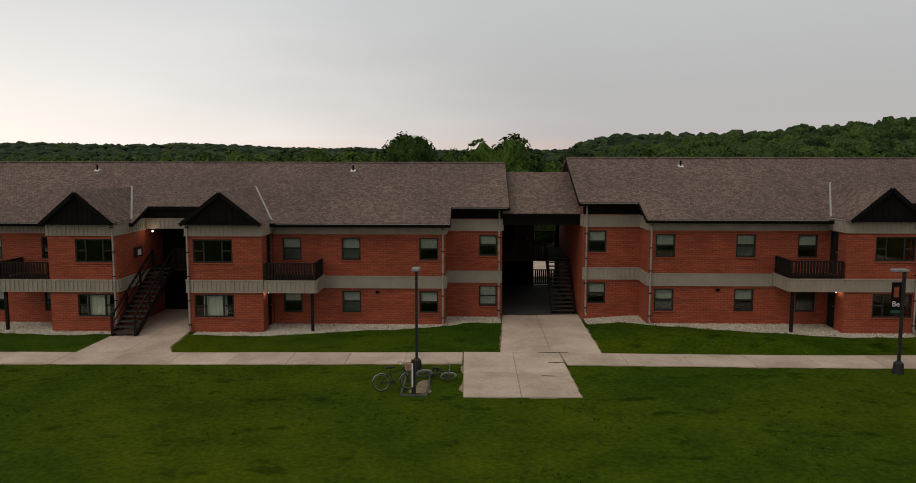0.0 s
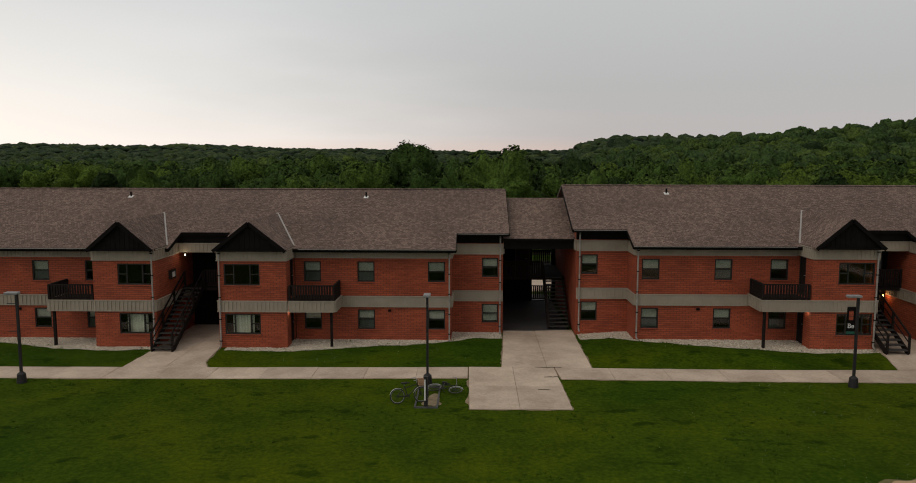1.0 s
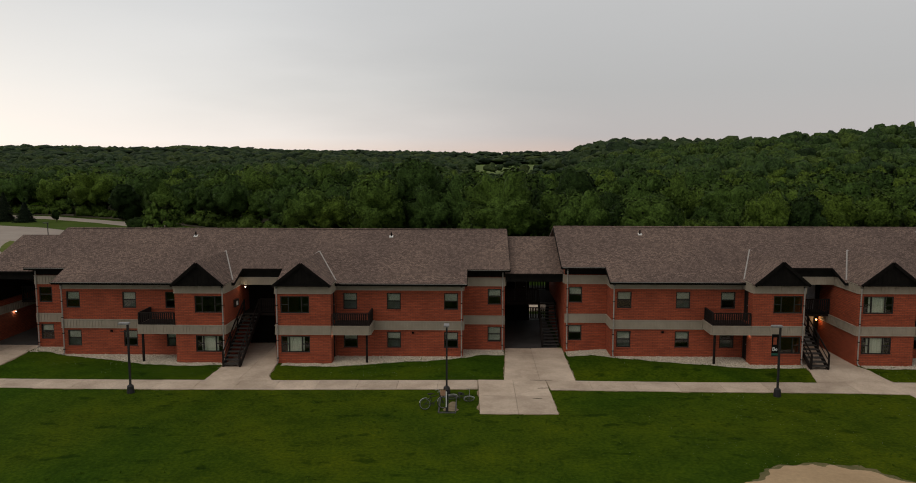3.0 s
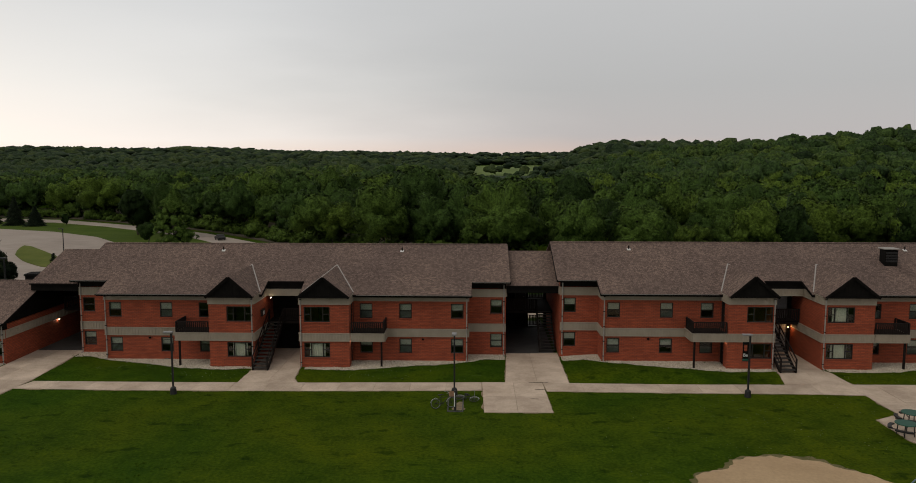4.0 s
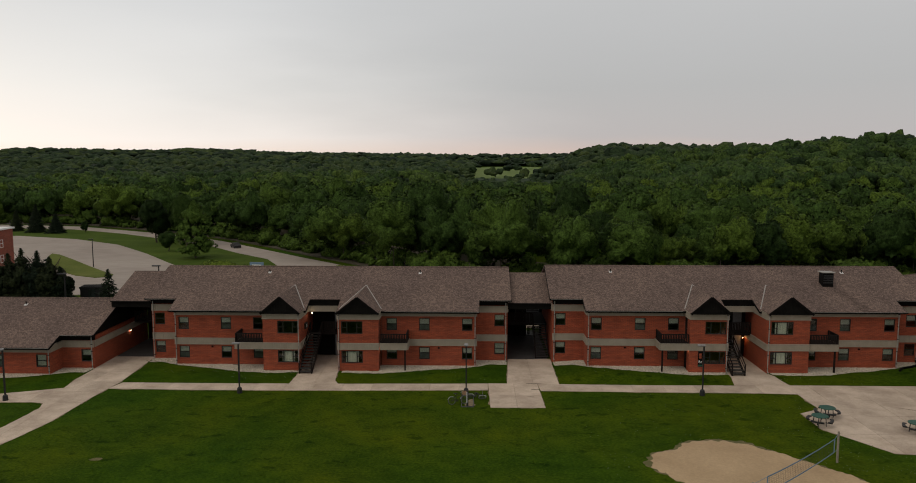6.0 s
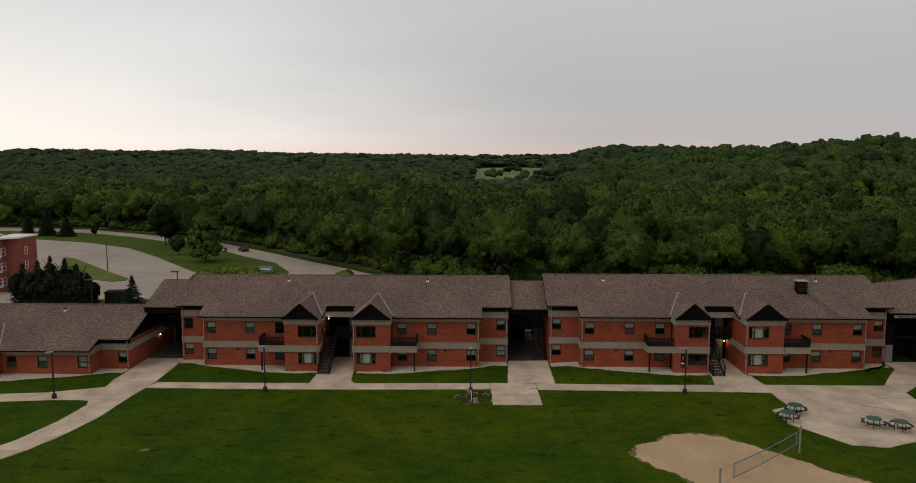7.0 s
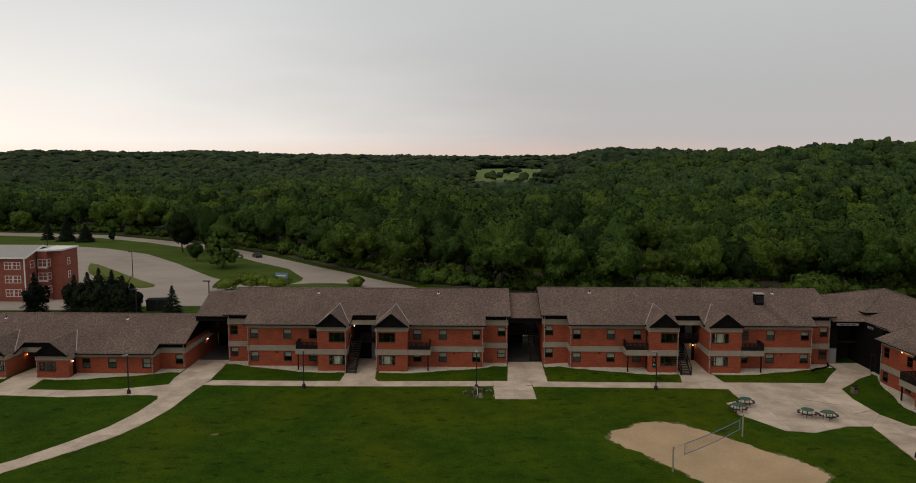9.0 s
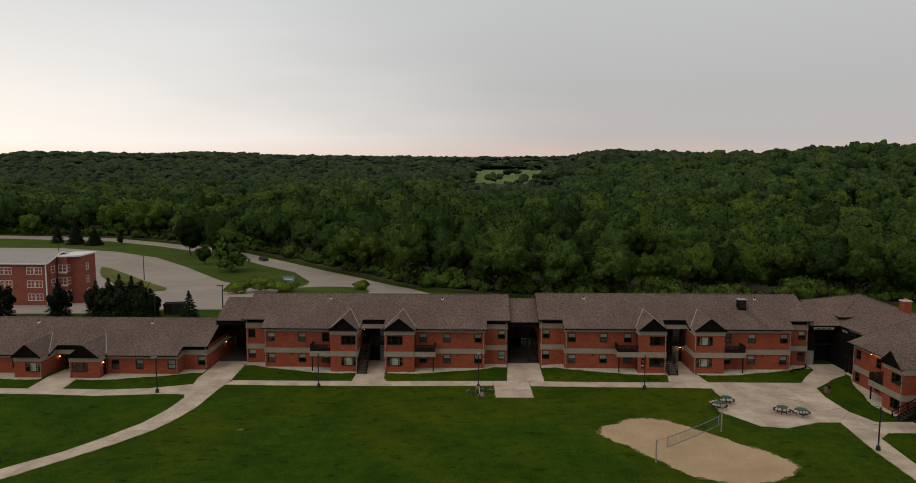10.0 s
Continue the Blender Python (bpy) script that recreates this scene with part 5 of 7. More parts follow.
def leafy_crown(rng, lobes, cards, rx, rz, size, around, up):
    """A crown of billows under a coat of leaf clumps that breaks its outline."""
    swell = (0.24, 0.40) if lobes < 32 else (0.19, 0.35)
    reach = (0.45, 0.74) if lobes < 32 else (0.48, 0.80)
    q, way, cen, rad = billows(rng, lobes, rx, rz, around, up, 0.9 if cards > 100 else 1.0, reach, swell)
    if cards:
        k = rng.integers(lobes, size=cards)
        d = rng.normal(size=(cards, 3))
        d[:, 2] += 0.3
        d = unit(d + cen[k] * 1.1)
        p = (cen[k] + d * rad[k][:, None] * rng.uniform(0.82, 1.07, (cards, 1))) * (rx, rx, rz)
        nrm = unit(d + 0.3 * cen[k] + rng.normal(size=(cards, 3)) * 0.5)
        a = unit(np.cross(nrm, rng.normal(size=(cards, 3))))
        c = np.cross(nrm, a)
        s = size * rng.uniform(0.5, 1.4, (cards, 1))
        droop = nrm * s * 0.35
        leaf = np.stack([p - a * s - c * s * 0.5 - droop, p + a * s * 0.6 - c * s - droop * 0.3, p + a * s + c * s * 0.6 - droop, p - a * s * 0.5 + c * s - droop * 0.2], 1)
        lit = unit(0.7 * d + 1.2 * cen[k] + rng.normal(size=(cards, 3)) * 0.32 - (0, 0, 0.3))
        q, way = np.concatenate([q, leaf]), np.concatenate([way, np.repeat(lit[:, None], 4, 1)])
    return q, way


def conifer_cards(rng, cards, r, h, size):
    """Drooping needle sprays in uneven tiers, with their normals; the foot of the crown is at the origin."""
    t = rng.uniform(0, 1, cards) ** 1.3
    ang = rng.uniform(0, 2 * np.pi, cards)
    tier = 0.78 + 0.22 * np.cos(t * 46 + np.sin(ang * 3) * 1.5)
    rad = r * (1 - t * 0.96) * tier * np.sqrt(rng.uniform(0.35, 1.0, cards))
    p = np.stack([rad * np.cos(ang), rad * np.sin(ang), h * t], 1)
    out = np.stack([np.cos(ang), np.sin(ang), np.full(cards, -0.25)], 1)
    side = np.stack([-np.sin(ang), np.cos(ang), rng.normal(0, 0.3, cards)], 1)
    s = size * rng.uniform(0.6, 1.3, (cards, 1)) * (1.1 - 0.5 * t[:, None])
    lift = np.array([0, 0, 1.0]) * s * 0.25
    q = np.stack([p - out * s - side * s * 0.5 + lift, p - out * s + side * s * 0.5 + lift, p + out * s * 0.9 + side * s * 0.25, p + out * s * 0.9 - side * s * 0.25], 1)
    return q, unit(out + (0, 0, 0.7) + rng.normal(size=(cards, 3)) * 0.25)


def cards_mesh(name, quads, normals, mat, tones=None):
    me = bpy.data.meshes.new(name)
    n = len(quads)
    me.vertices.add(4 * n)
    me.vertices.foreach_set("co", quads.reshape(-1).astype(np.float32))
    me.loops.add(4 * n)
    me.loops.foreach_set("vertex_index", np.arange(4 * n, dtype=np.int32))
    me.polygons.add(n)
    me.polygons.foreach_set("loop_start", np.arange(0, 4 * n, 4, dtype=np.int32))
    if normals is not None:
        if normals.ndim == 2:
            normals = np.repeat(normals[:, None], 4, 1)
        me.attributes.new("crown_normal", "FLOAT_VECTOR", "CORNER").data.foreach_set("vector", normals.reshape(-1).astype(np.float32))
    if tones is not None:
        me.attributes.new("tree_tone", "FLOAT", "FACE").data.foreach_set("value", tones.astype(np.float32))
    me.update(calc_edges=True)
    me.materials.append(mat)
    return me


RNG = np.random.default_rng(5)
EDGE = ((-265.01, 225.73), (-182.19, 223.43), (-156.19, 220.08), (-132.5, 214.73), (-107.15, 199.05), (-84.31, 183.64), (-63.85, 164.58), (-47.32, 144.85), (-31.19, 124.64), (-17.83, 109.62), (-4.96, 93.13), (12, 79), (30, 64), (60, 57), (400, 58))

COPSES = ((869, 1190, 9), (884, 1210, 8), (846, 915, 8), (858, 945, 6), (897, 905, 10), (926, 950, 12), (822, 1300, 9), (910, 1420, 7), (806, 1010, 10))


def wooded(x, y):
    ex, ey = zip(*EDGE)
    if y < np.interp(x, ex, ey):
        return False
    u, r = 811 + 1291 * (x - 10) / (y + 83), math.hypot(x - 10, y + 83)
    rough = 14 * noise.noise(Vector((x / 70, y / 70, 4)))
    if 806 < u + rough < 934 and 862 < r + 2 * rough < 1690:
        return any(math.hypot(u - su, (r - sr) / 2.2) < sw for su, sr, sw in COPSES)
    return True


def woods(name, label, r0, r1, step, lobes, cards, kinds, rx, rz, size, trunk, mat, grid, half=36.0, tall=(0.8, 1.2), trunks=None):
    """All trees between two distances from the court, as one mesh of leaf clumps."""
    protos = [leafy_crown(RNG, lobes, cards, rx, rz, size, *grid) for _ in range(kinds)]
    rows, tones, ways = [], [], []
    r = r0
    while r < r1:
        n = max(1, int(2 * radians(half) * r / step))
        for i in range(n):
            a = radians(-half) + 2 * radians(half) * (i + RNG.uniform(0, 1)) / n
            rr = r + RNG.uniform(-0.5, 0.5) * step
            x, y = 8 + rr * math.sin(a), -80 + rr * math.cos(a)
            if not wooded(x, y) or (x > 0.28 * y + 60 and rr > 900):
                continue
            k = RNG.uniform(*tall) * (1 + 0.3 * noise.noise(Vector((x / 60, y / 60, 2)))) * (1 + 0.36 * math.exp(-((x + 11) / 19) ** 2 - ((y - 108) / 15) ** 2) + 0.35 * math.exp(-((x + 60) / 10) ** 2 - ((y - 172) / 12) ** 2) + 0.3 * math.exp(-((x + 117) / 12) ** 2 - ((y - 222) / 14) ** 2))
            u = 811 + 1291 * (x - 10) / (y + 83)
            k *= 1 - 0.3 * ease((u - 760) / 50) * (1 - ease((u - 930) / 40)) * ease((rr - 430) / 150) * (1 - ease((rr - 870) / 60))
            w = min(k, 1.3) * RNG.uniform(0.85, 1.15)
            if trunks is not None and y < np.interp(x, *zip(*EDGE)) + 16:
                trunks.append((x, y, 4.5 * k))
            c, s = math.cos(a * 77 + r), math.sin(a * 77 + r)
            spin = np.array([[c, s, 0], [-s, c, 0], [0, 0, 1]])
            q, way = protos[RNG.integers(kinds)]
            q = q @ spin * (w, w, k)
            ways.append(way @ spin)
            rows.append(q + (x, y, ground(x, y) + (trunk + rz * 0.8) * k))
            tone = 0.55 + 0.35 * noise.noise(Vector((x / 45, y / 45, 7))) + RNG.uniform(-0.36, 0.36)
            tones.append(np.full(len(q), min(0.97, max(0.15, tone))))
        r += step * 0.95
    q = np.concatenate(rows)
    ob = new(name, cards_mesh(name, q, np.concatenate(ways), mat, np.concatenate(tones)))
    tagged(ob, label, "woods", kind="stuff")


EDGE_TRUNKS = []
woods("near_woods", "dense green broadleaf woods behind the blocks", 134, 205, 10.8, 40, 3000, 7, 6.5, 6.7, 0.2, 3.4, LEAF_NEAR, (44, 18), tall=(0.62, 1.06), trunks=EDGE_TRUNKS)
woods("inner_woods", "dense green broadleaf woods further behind the blocks", 205, 300, 11.6, 34, 1300, 7, 6.8, 7.0, 0.27, 2.8, LEAF_NEAR, (36, 14), tall=(0.6, 1.08))
woods("middle_woods", "dense green broadleaf woods across the valley", 300, 430, 11.6, 34, 460, 8, 7.4, 7.2, 0.38, 2.0, LEAF_MID, (28, 11), tall=(0.62, 1.1))
woods("valley_woods", "green broadleaf woods deeper in the valley", 430, 720, 12.0, 16, 34, 9, 8.4, 7.2, 0.7, 1.2, LEAF_VALLEY, (18, 8), tall=(0.72, 1.16))
woods("hill_woods", "dark green woods on the hillside, haze put into their tone", 720, 1220, 14.0, 12, 0, 9, 10.4, 6.8, 1.9, 2.2, LEAF_HILL, (11, 5), tall=(0.78, 1.12))
woods("far_woods", "distant dark wooded hills, haze put into their tone", 1220, 2100, 25.0, 7, 0, 8, 18.5, 6.8, 4.6, 2.4, LEAF_FAR, (8, 3))


def understorey(name, label, r0, r1, lift, mat):
    """A leaf-coloured sheet added between the crowns so that the gaps stay green, not black."""
    quads, r = [], r0
    spot = lambda rr, a: (8 + rr * math.sin(a), -80 + rr * math.cos(a))
    while r < r1:
        r2 = r * 1.022
        for i in range(110):
            a, a2 = radians(-36 + 72 * i / 110), radians(-36 + 72 * (i + 1) / 110)
            ring = [spot(r, a), spot(r, a2), spot(r2, a2), spot(r2, a)]
            if all(wooded(x, y) for x, y in ring):
                quads.append([(x, y, ground(x, y) + lift) for x, y in ring])
        r = r2
    quads = np.array(quads)
    up = np.tile((0.0, 0.0, 1.0), (len(quads), 1))
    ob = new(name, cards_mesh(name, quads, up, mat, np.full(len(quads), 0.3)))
    tagged(ob, label, "woods", kind="stuff")


understorey("valley_understorey", "dark green leaf sheet added between the valley trees", 440, 715, 5.0, LEAF_VALLEY)
understorey("hill_understorey", "hazed green leaf sheet added between the hill trees", 715, 2080, 6.4, LEAF_HILL)
def thicket():
    """Bushes and low boughs that close the edge of the woods down to the ground, with shade put into their tones."""
    protos = [leafy_crown(RNG, 16, 240, 2.6, 2.3, 0.2, 18, 8) for _ in range(6)]
    rows, tones, ways = [], [], []
    for (ax, ay), (bx, by) in zip(EDGE[1:-1], EDGE[2:]):
        bx, by = (min(bx, 130), by)
        d = math.hypot(bx - ax, by - ay)
        for i in range(int(d / 2.3)):
            for off in (4.5, 8.5):
                f = (i + RNG.uniform(0, 1)) / (d / 2.3)
                x, y = ax + (bx - ax) * f - (by - ay) / d * (off + RNG.uniform(-1, 1)), ay + (by - ay) * f + (bx - ax) / d * (off + RNG.uniform(-1, 1))
                k = (RNG.uniform(0.3, 0.8) + 0.07 * off) * (0.9 + 0.7 * noise.noise(Vector((x / 9, y / 9, 3))))
                if k < 0.55:
                    continue
                q, way = protos[RNG.integers(6)]
                a = RNG.uniform(0, 6.28)
                spin = np.array([[math.cos(a), math.sin(a), 0], [-math.sin(a), math.cos(a), 0], [0, 0, 1]])
                rows.append(q @ spin * k + (x, y, ground(x, y) + 1.3 * k))
                ways.append(way @ spin)
                # lowest tones only: the shade beneath the trees as leaf colour
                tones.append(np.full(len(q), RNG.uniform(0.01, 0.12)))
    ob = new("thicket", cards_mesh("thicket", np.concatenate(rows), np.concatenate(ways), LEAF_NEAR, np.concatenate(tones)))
    tagged(ob, "green bushes along the edge of the woods, shade put into their tones", "bushes", kind="stuff")



def edge_trunks():
    """Slender trunks that show under the crowns along the edge of the woods."""
    s, rnd = Shape(), random.Random(8)
    for x, y, h in EDGE_TRUNKS:
        for _ in range(2):
            px, py = x + rnd.uniform(-3, 3), y + rnd.uniform(-2.5, 2.5)
            a = Vector((px, py, ground(px, py) - 0.3))
            b = a + Vector((rnd.uniform(-0.5, 0.5), rnd.uniform(-0.5, 0.5), h * rnd.uniform(0.9, 1.4)))
            s.rod(a, b, rnd.uniform(0.09, 0.2), 6, 0.07)
    ob = new("trunks", s.mesh("trunks", BARK, True))
    tagged(ob, "slender grey-brown trunks along the edge of the woods", "woods", kind="stuff")


thicket()
edge_trunks()
# dark soil sheet laid over the grass to deepen the shade under the trees
inner_edge = [(x, y + 2.5) for x, y in EDGE[1:-1]] + [(150, 60.5)]
laid("forest_floor", inner_edge + [(x, y + 45) for x, y in inner_edge[::-1]], 0.25, SOIL, "dark soil sheet added under the trees for their shade", "forest floor", 9.0)
FIELD = material("pale_hay_field", worn((0.080, 0.130, 0.022), (0.125, 0.172, 0.036), 0.02, 0.3, 0.05), 0.95)


def hay_field():
    rim = [(math.sin(a) * r + 9, math.cos(a) * r - 83) for a, r in ((-0.008, 960), (0.020, 890), (0.060, 862), (0.096, 880), (0.098, 1300), (0.098, 1690), (0.020, 1690), (-0.008, 1500))]
    laid("hay_field", rounded(rim, 2), 0.6, FIELD, "pale green field between the wooded hills", "field", 60.0)


hay_field()

# grey colour holds the haze that lies over the far hills
DISTANCE = material("hazy_distance", worn((0.20, 0.225, 0.225), (0.25, 0.275, 0.27), 0.004, 0.02, 0.0), 1.0, spec=0.0)


def far_hills():
    s, n = Shape(), 160
    for i in range(n):
        a = radians(-34 + 68 * i / (n - 1))
        top = 29 + 5 * noise.noise(Vector((i * 0.09, 0, 3))) + 2.5 * noise.noise(Vector((i * 0.4, 0, 5)))
        for d, z in ((3900, -60), (3900, top), (4050, top - 12), (4050, -60)):
            s.v.append((9 + d * math.sin(a), -83 + d * math.cos(a), z))
    s.f = [(4 * i + k, 4 * i + 4 + k, 4 * i + 5 + k, 4 * i + 1 + k) for i in range(n - 1) for k in range(3)]
    tagged(new("backdrop", s.mesh("backdrop", DISTANCE, True)), "pale hazy hills on the far horizon", "backdrop", kind="structure")


far_hills()


# ---- single trees, hedges and conifers ----
def trunk_shape(h, r, seed, limbs=6, spread_=2.2):
    rnd = random.Random(seed)
    s = Shape()
    p = Vector((0, 0, -0.3))
    pts = [p]
    for k in range(5):
        p = p + Vector((rnd.uniform(-0.25, 0.25), rnd.uniform(-0.25, 0.25), h / 5))
        pts.append(p)
    for k, (a, b) in enumerate(zip(pts, pts[1:])):
        s.rod(a, b, r * (1 - 0.15 * k), 7, r * (1 - 0.15 * (k + 1)))
    for i in range(limbs):
        a = pts[2 + i % 3].lerp(pts[3 + i % 3], rnd.random())
        ang = rnd.uniform(0, 6.3)
        b = a + Vector((math.cos(ang) * spread_, math.sin(ang) * spread_, rnd.uniform(0.9, 2.2)))
        s.rod(a, b, r * 0.4, 5, r * 0.12)
    return s


def broad_tree(x, y, h, w, mat, label, seed, cards=1500, size=0.32, lobes=16, deep=0.42):
    rng = np.random.default_rng(seed)
    t = thing("tree", label, "tree", pose(x, y, ground(x, y)), "single trees")
    part("trunk", trunk_shape(h * 0.6, h * 0.018 + 0.05, seed, 7, w * 0.25), BARK, t)
    rz = h * deep
    q, way = clump_cards(rng, lobes, cards, w / 2, rz, size)
    part("crown", cards_mesh("crown", q + (0, 0, h - rz * 1.05), way, mat), None, t)


def conifer(x, y, h, w, label, seed, cards=1300, size=0.3, foot=0.5):
    rng = np.random.default_rng(seed)
    t = thing("conifer", label, "conifer tree", pose(x, y, ground(x, y)), "conifers")
    part("trunk", Shape().rod((0, 0, -0.3), (0, 0, h * 0.95), 0.03 * h ** 0.8 + 0.04, 7, 0.02), BARK, t)
    q, way = conifer_cards(rng, cards, w / 2, h - foot, size)
    part("crown", cards_mesh("crown", q + (0, 0, foot), way, NEEDLE), None, t)


def oval_tree(x, y, h, w, mat, label, seed):
    """A tree with a tapering crown of tiered boughs that starts low on its trunk."""
    rng = np.random.default_rng(seed)
    t = thing("tree", label, "tree", pose(x, y, ground(x, y)), "single trees")
    part("trunk", trunk_shape(h * 0.75, 0.24, seed, 12, w * 0.26), BARK, t)
    qs, ways = [], []
    for i in range(95):
        f = rng.uniform(0, 1) ** 0.9
        out = w / 2 * (0.95 * math.sin(math.pi * (0.18 + 0.80 * f)) ** 0.8) * rng.uniform(0.45, 0.95) * (1.05 - 0.45 * f)
        a = rng.uniform(0, 6.28)
        q, way = clump_cards(rng, 5, 130, rng.uniform(1.2, 2.0) * (1.1 - 0.4 * f), rng.uniform(0.8, 1.3), 0.26)
        qs.append(q + (out * math.cos(a), out * math.sin(a), h * (0.12 + 0.83 * f) - 0.12 * out))
        ways.append(unit(way + np.array([math.cos(a), math.sin(a), 0.5]) * 0.7))
    part("crown", cards_mesh("crown", np.concatenate(qs), np.concatenate(ways), mat), None, t)


FRESH = foliage("fresh_leaf", (0.040, 0.080, 0.013), (0.112, 0.182, 0.032), (1.1, 1.03, 0.85), varied=False)
oval_tree(-57.0, 121.0, 13.9, 11.4, FRESH, "fresh green oval maple on the verge", 31)
broad_tree(-82.15, 157.9, 13.14, 8.3, LEAF, "broad dark green tree beside the road", 32, 2400, 0.5, 18)
broad_tree(-73.87, 154.63, 14.58, 7.64, LEAF, "tall dark green tree beside the road", 33, 2400, 0.5, 18)
broad_tree(-69.3, 134.78, 5.66, 4.95, LEAF, "low dark green tree on the verge", 34, 1200, 0.4)
broad_tree(-69.91, 148.72, 15.37, 7.68, LEAF, "tall dark green tree beside the road", 35, 2400, 0.5, 18)
broad_tree(-120.57, 190.82, 3.99, 2.26, LEAF, "young green tree on the verge", 36, 500, 0.4)
for k, (x, y, h, w) in enumerate(((-146.68, 195.36, 7.23, 4.93), (-137.44, 191.21, 9.27, 7.28), (-129.07, 188.39, 6.32, 6.99))):
    conifer(x, y, h, w, "dark green conifer on the grass verge", 40 + k, 2600, 0.55, 0.1)
def pine(x, y, h, w, seed):
    rng = np.random.default_rng(seed)
    t = thing("pine", "dark bushy pine beside the car park", "pine tree", pose(x, y, ground(x, y)), "pines")
    part("trunk", trunk_shape(h * 0.8, 0.16, seed, 9, w * 0.3), BARK, t)
    q, way = conifer_cards(rng, 2400, w * 0.6, h, 0.24)
    q2, way2 = clump_cards(rng, 40, 3200, w * 0.5, h * 0.42, 0.17, (0.5, 0.92), (0.14, 0.26))
    crown = np.concatenate([q + (0, 0, 0.2), q2 + (0, 0, h * 0.46)])
    part("crown", cards_mesh("crown", crown, np.concatenate([way, way2]), NEEDLE), None, t)


for k, (x, y, h, w) in enumerate(((-63.4, 29.8, 5.7, 4.2), (-54.6, 30.6, 6.0, 3.9), (-49.0, 31.2, 5.6, 3.7), (-47.2, 31.6, 6.0, 3.9), (-45.4, 31.4, 6.6, 4.3), (-43.6, 31.7, 6.3, 4.2), (-41.8, 31.2, 5.6, 3.8), (-40.6, 31.4, 4.4, 3.0))):
    pine(x, y, h, w, 50 + k)
conifer(-34.33, 30.86, 4.29, 3.85, "small dark spruce behind the roof", 60, 1900, 0.22, 0.1)
for k, (x, y, h, w) in enumerate(((-37.86, 81.57, 3.67, 7.09), (-32.11, 79.62, 3, 6.24), (-41.08, 76.31, 2.8, 4.94), (-15.82, 86.35, 2.54, 3.55))):
    rng = np.random.default_rng(70 + k)
    sh = thing("shrub", "bright lime green shrub behind the roof", "shrub", pose(x, y, ground(x, y)), "lime shrubs")
    part("stems", trunk_shape(h * 0.5, 0.06, 70 + k, 8, w * 0.3), BARK, sh)
    q, way = clump_cards(rng, 18, 1300, w * 0.62, h * 0.42, 0.22)
    part("crown", cards_mesh("crown", q + (0, 0, h * 0.5), way, LIME), None, sh)


# ---- street furniture ----
def lamp_post(x, y, turn=180.0, banner=False, height=3.78):
    p = thing("lamp_post", "black lamp post with banner on the lawn's edge" if banner else "black steel lamp post with a flat head", "lamp post", pose(x, y, 0.0), "court lamps")
    part("base", bevelled(Shape().rod((0, 0, -0.1), (0, 0, 0.40), 0.21, 12, 0.17).mesh("base", STEEL), 0.02), None, p)
    part("base_cap", Shape().rod((0, 0, 0.40), (0, 0, 0.47), 0.15, 12, 0.07), STEEL, p)
    part("pole", Shape().box(-0.047, 0.047, -0.047, 0.047, 0.4, height - 0.04), STEEL, p)
    m = Matrix.Rotation(radians(turn), 4, "Z")
    part("head", bevelled(turned(Shape().box(-0.1, 0.46, -0.14, 0.14, height - 0.05, height + 0.05), m).mesh("head", LAMPGREY), 0.02), None, p, "pale flat lamp head")
    for z in (2.17, 3.33):
        part("bracket", turned(Shape().box(0.05, 0.42, -0.012, 0.012, z, z + 0.025), m), STEEL, p)
    if banner:
        cloth = part("banner", turned(Shape().box(0.07, 0.42, -0.006, 0.006, 2.2, 3.33), m), DARK, p, "black banner with white lettering and green stripe")
        part("stripe", turned(Shape().box(0.07, 0.42, 0.006, 0.010, 2.22, 2.33), m), GREEN, cloth, "green stripe")
        part("picture", turned(Shape().box(0.16, 0.34, 0.006, 0.010, 2.8, 3.18), m), BRICK, cloth, "reddish plain picture patch")
        font = bpy.data.curves.new("lettering", "FONT")
        font.body, font.size, font.extrude, font.align_x = "Be", 0.27, 0.003, "CENTER"
        txt = new("text_source", font)
        me = bpy.data.meshes.new_from_object(txt.evaluated_get(bpy.context.evaluated_depsgraph_get()))
        bpy.data.objects.remove(txt)
        me.materials.append(WHITE)
        part("lettering", me, None, cloth, "white lettering", pose(-0.245, -0.012, 2.47, 90, 0, 0))


lamp_post(-22.92, -8.22, 200)
lamp_post(-6.59, -5.98, 180)
lamp_post(10.34, -5.79, 270)
lamp_post(27.85, -5.71, 180, True)
lamp_post(43.61, -22.1, 150)
lamp_post(-28.07, -26.38, 180)


def lot_lamp(x, y, h):
    p = thing("car_park_lamp", "tall dark car park lamp", "street lamp", pose(x, y, ground(x, y)), "car park lamps")
    part("pole", Shape().rod((0, 0, -0.2), (0, 0, h), 0.12, 8, 0.08), STEEL, p)
    part("head", Shape().box(-0.9, 0.2, -0.18, 0.18, h - 0.02, h + 0.14), STEEL, p)


lot_lamp(-74.12, 104.82, 6.23)
lot_lamp(-33.42, 43.67, 3.89)
lot_lamp(-39.3, 30.0, 3.75)
lot_lamp(-124.48, 156.1, 5.49)


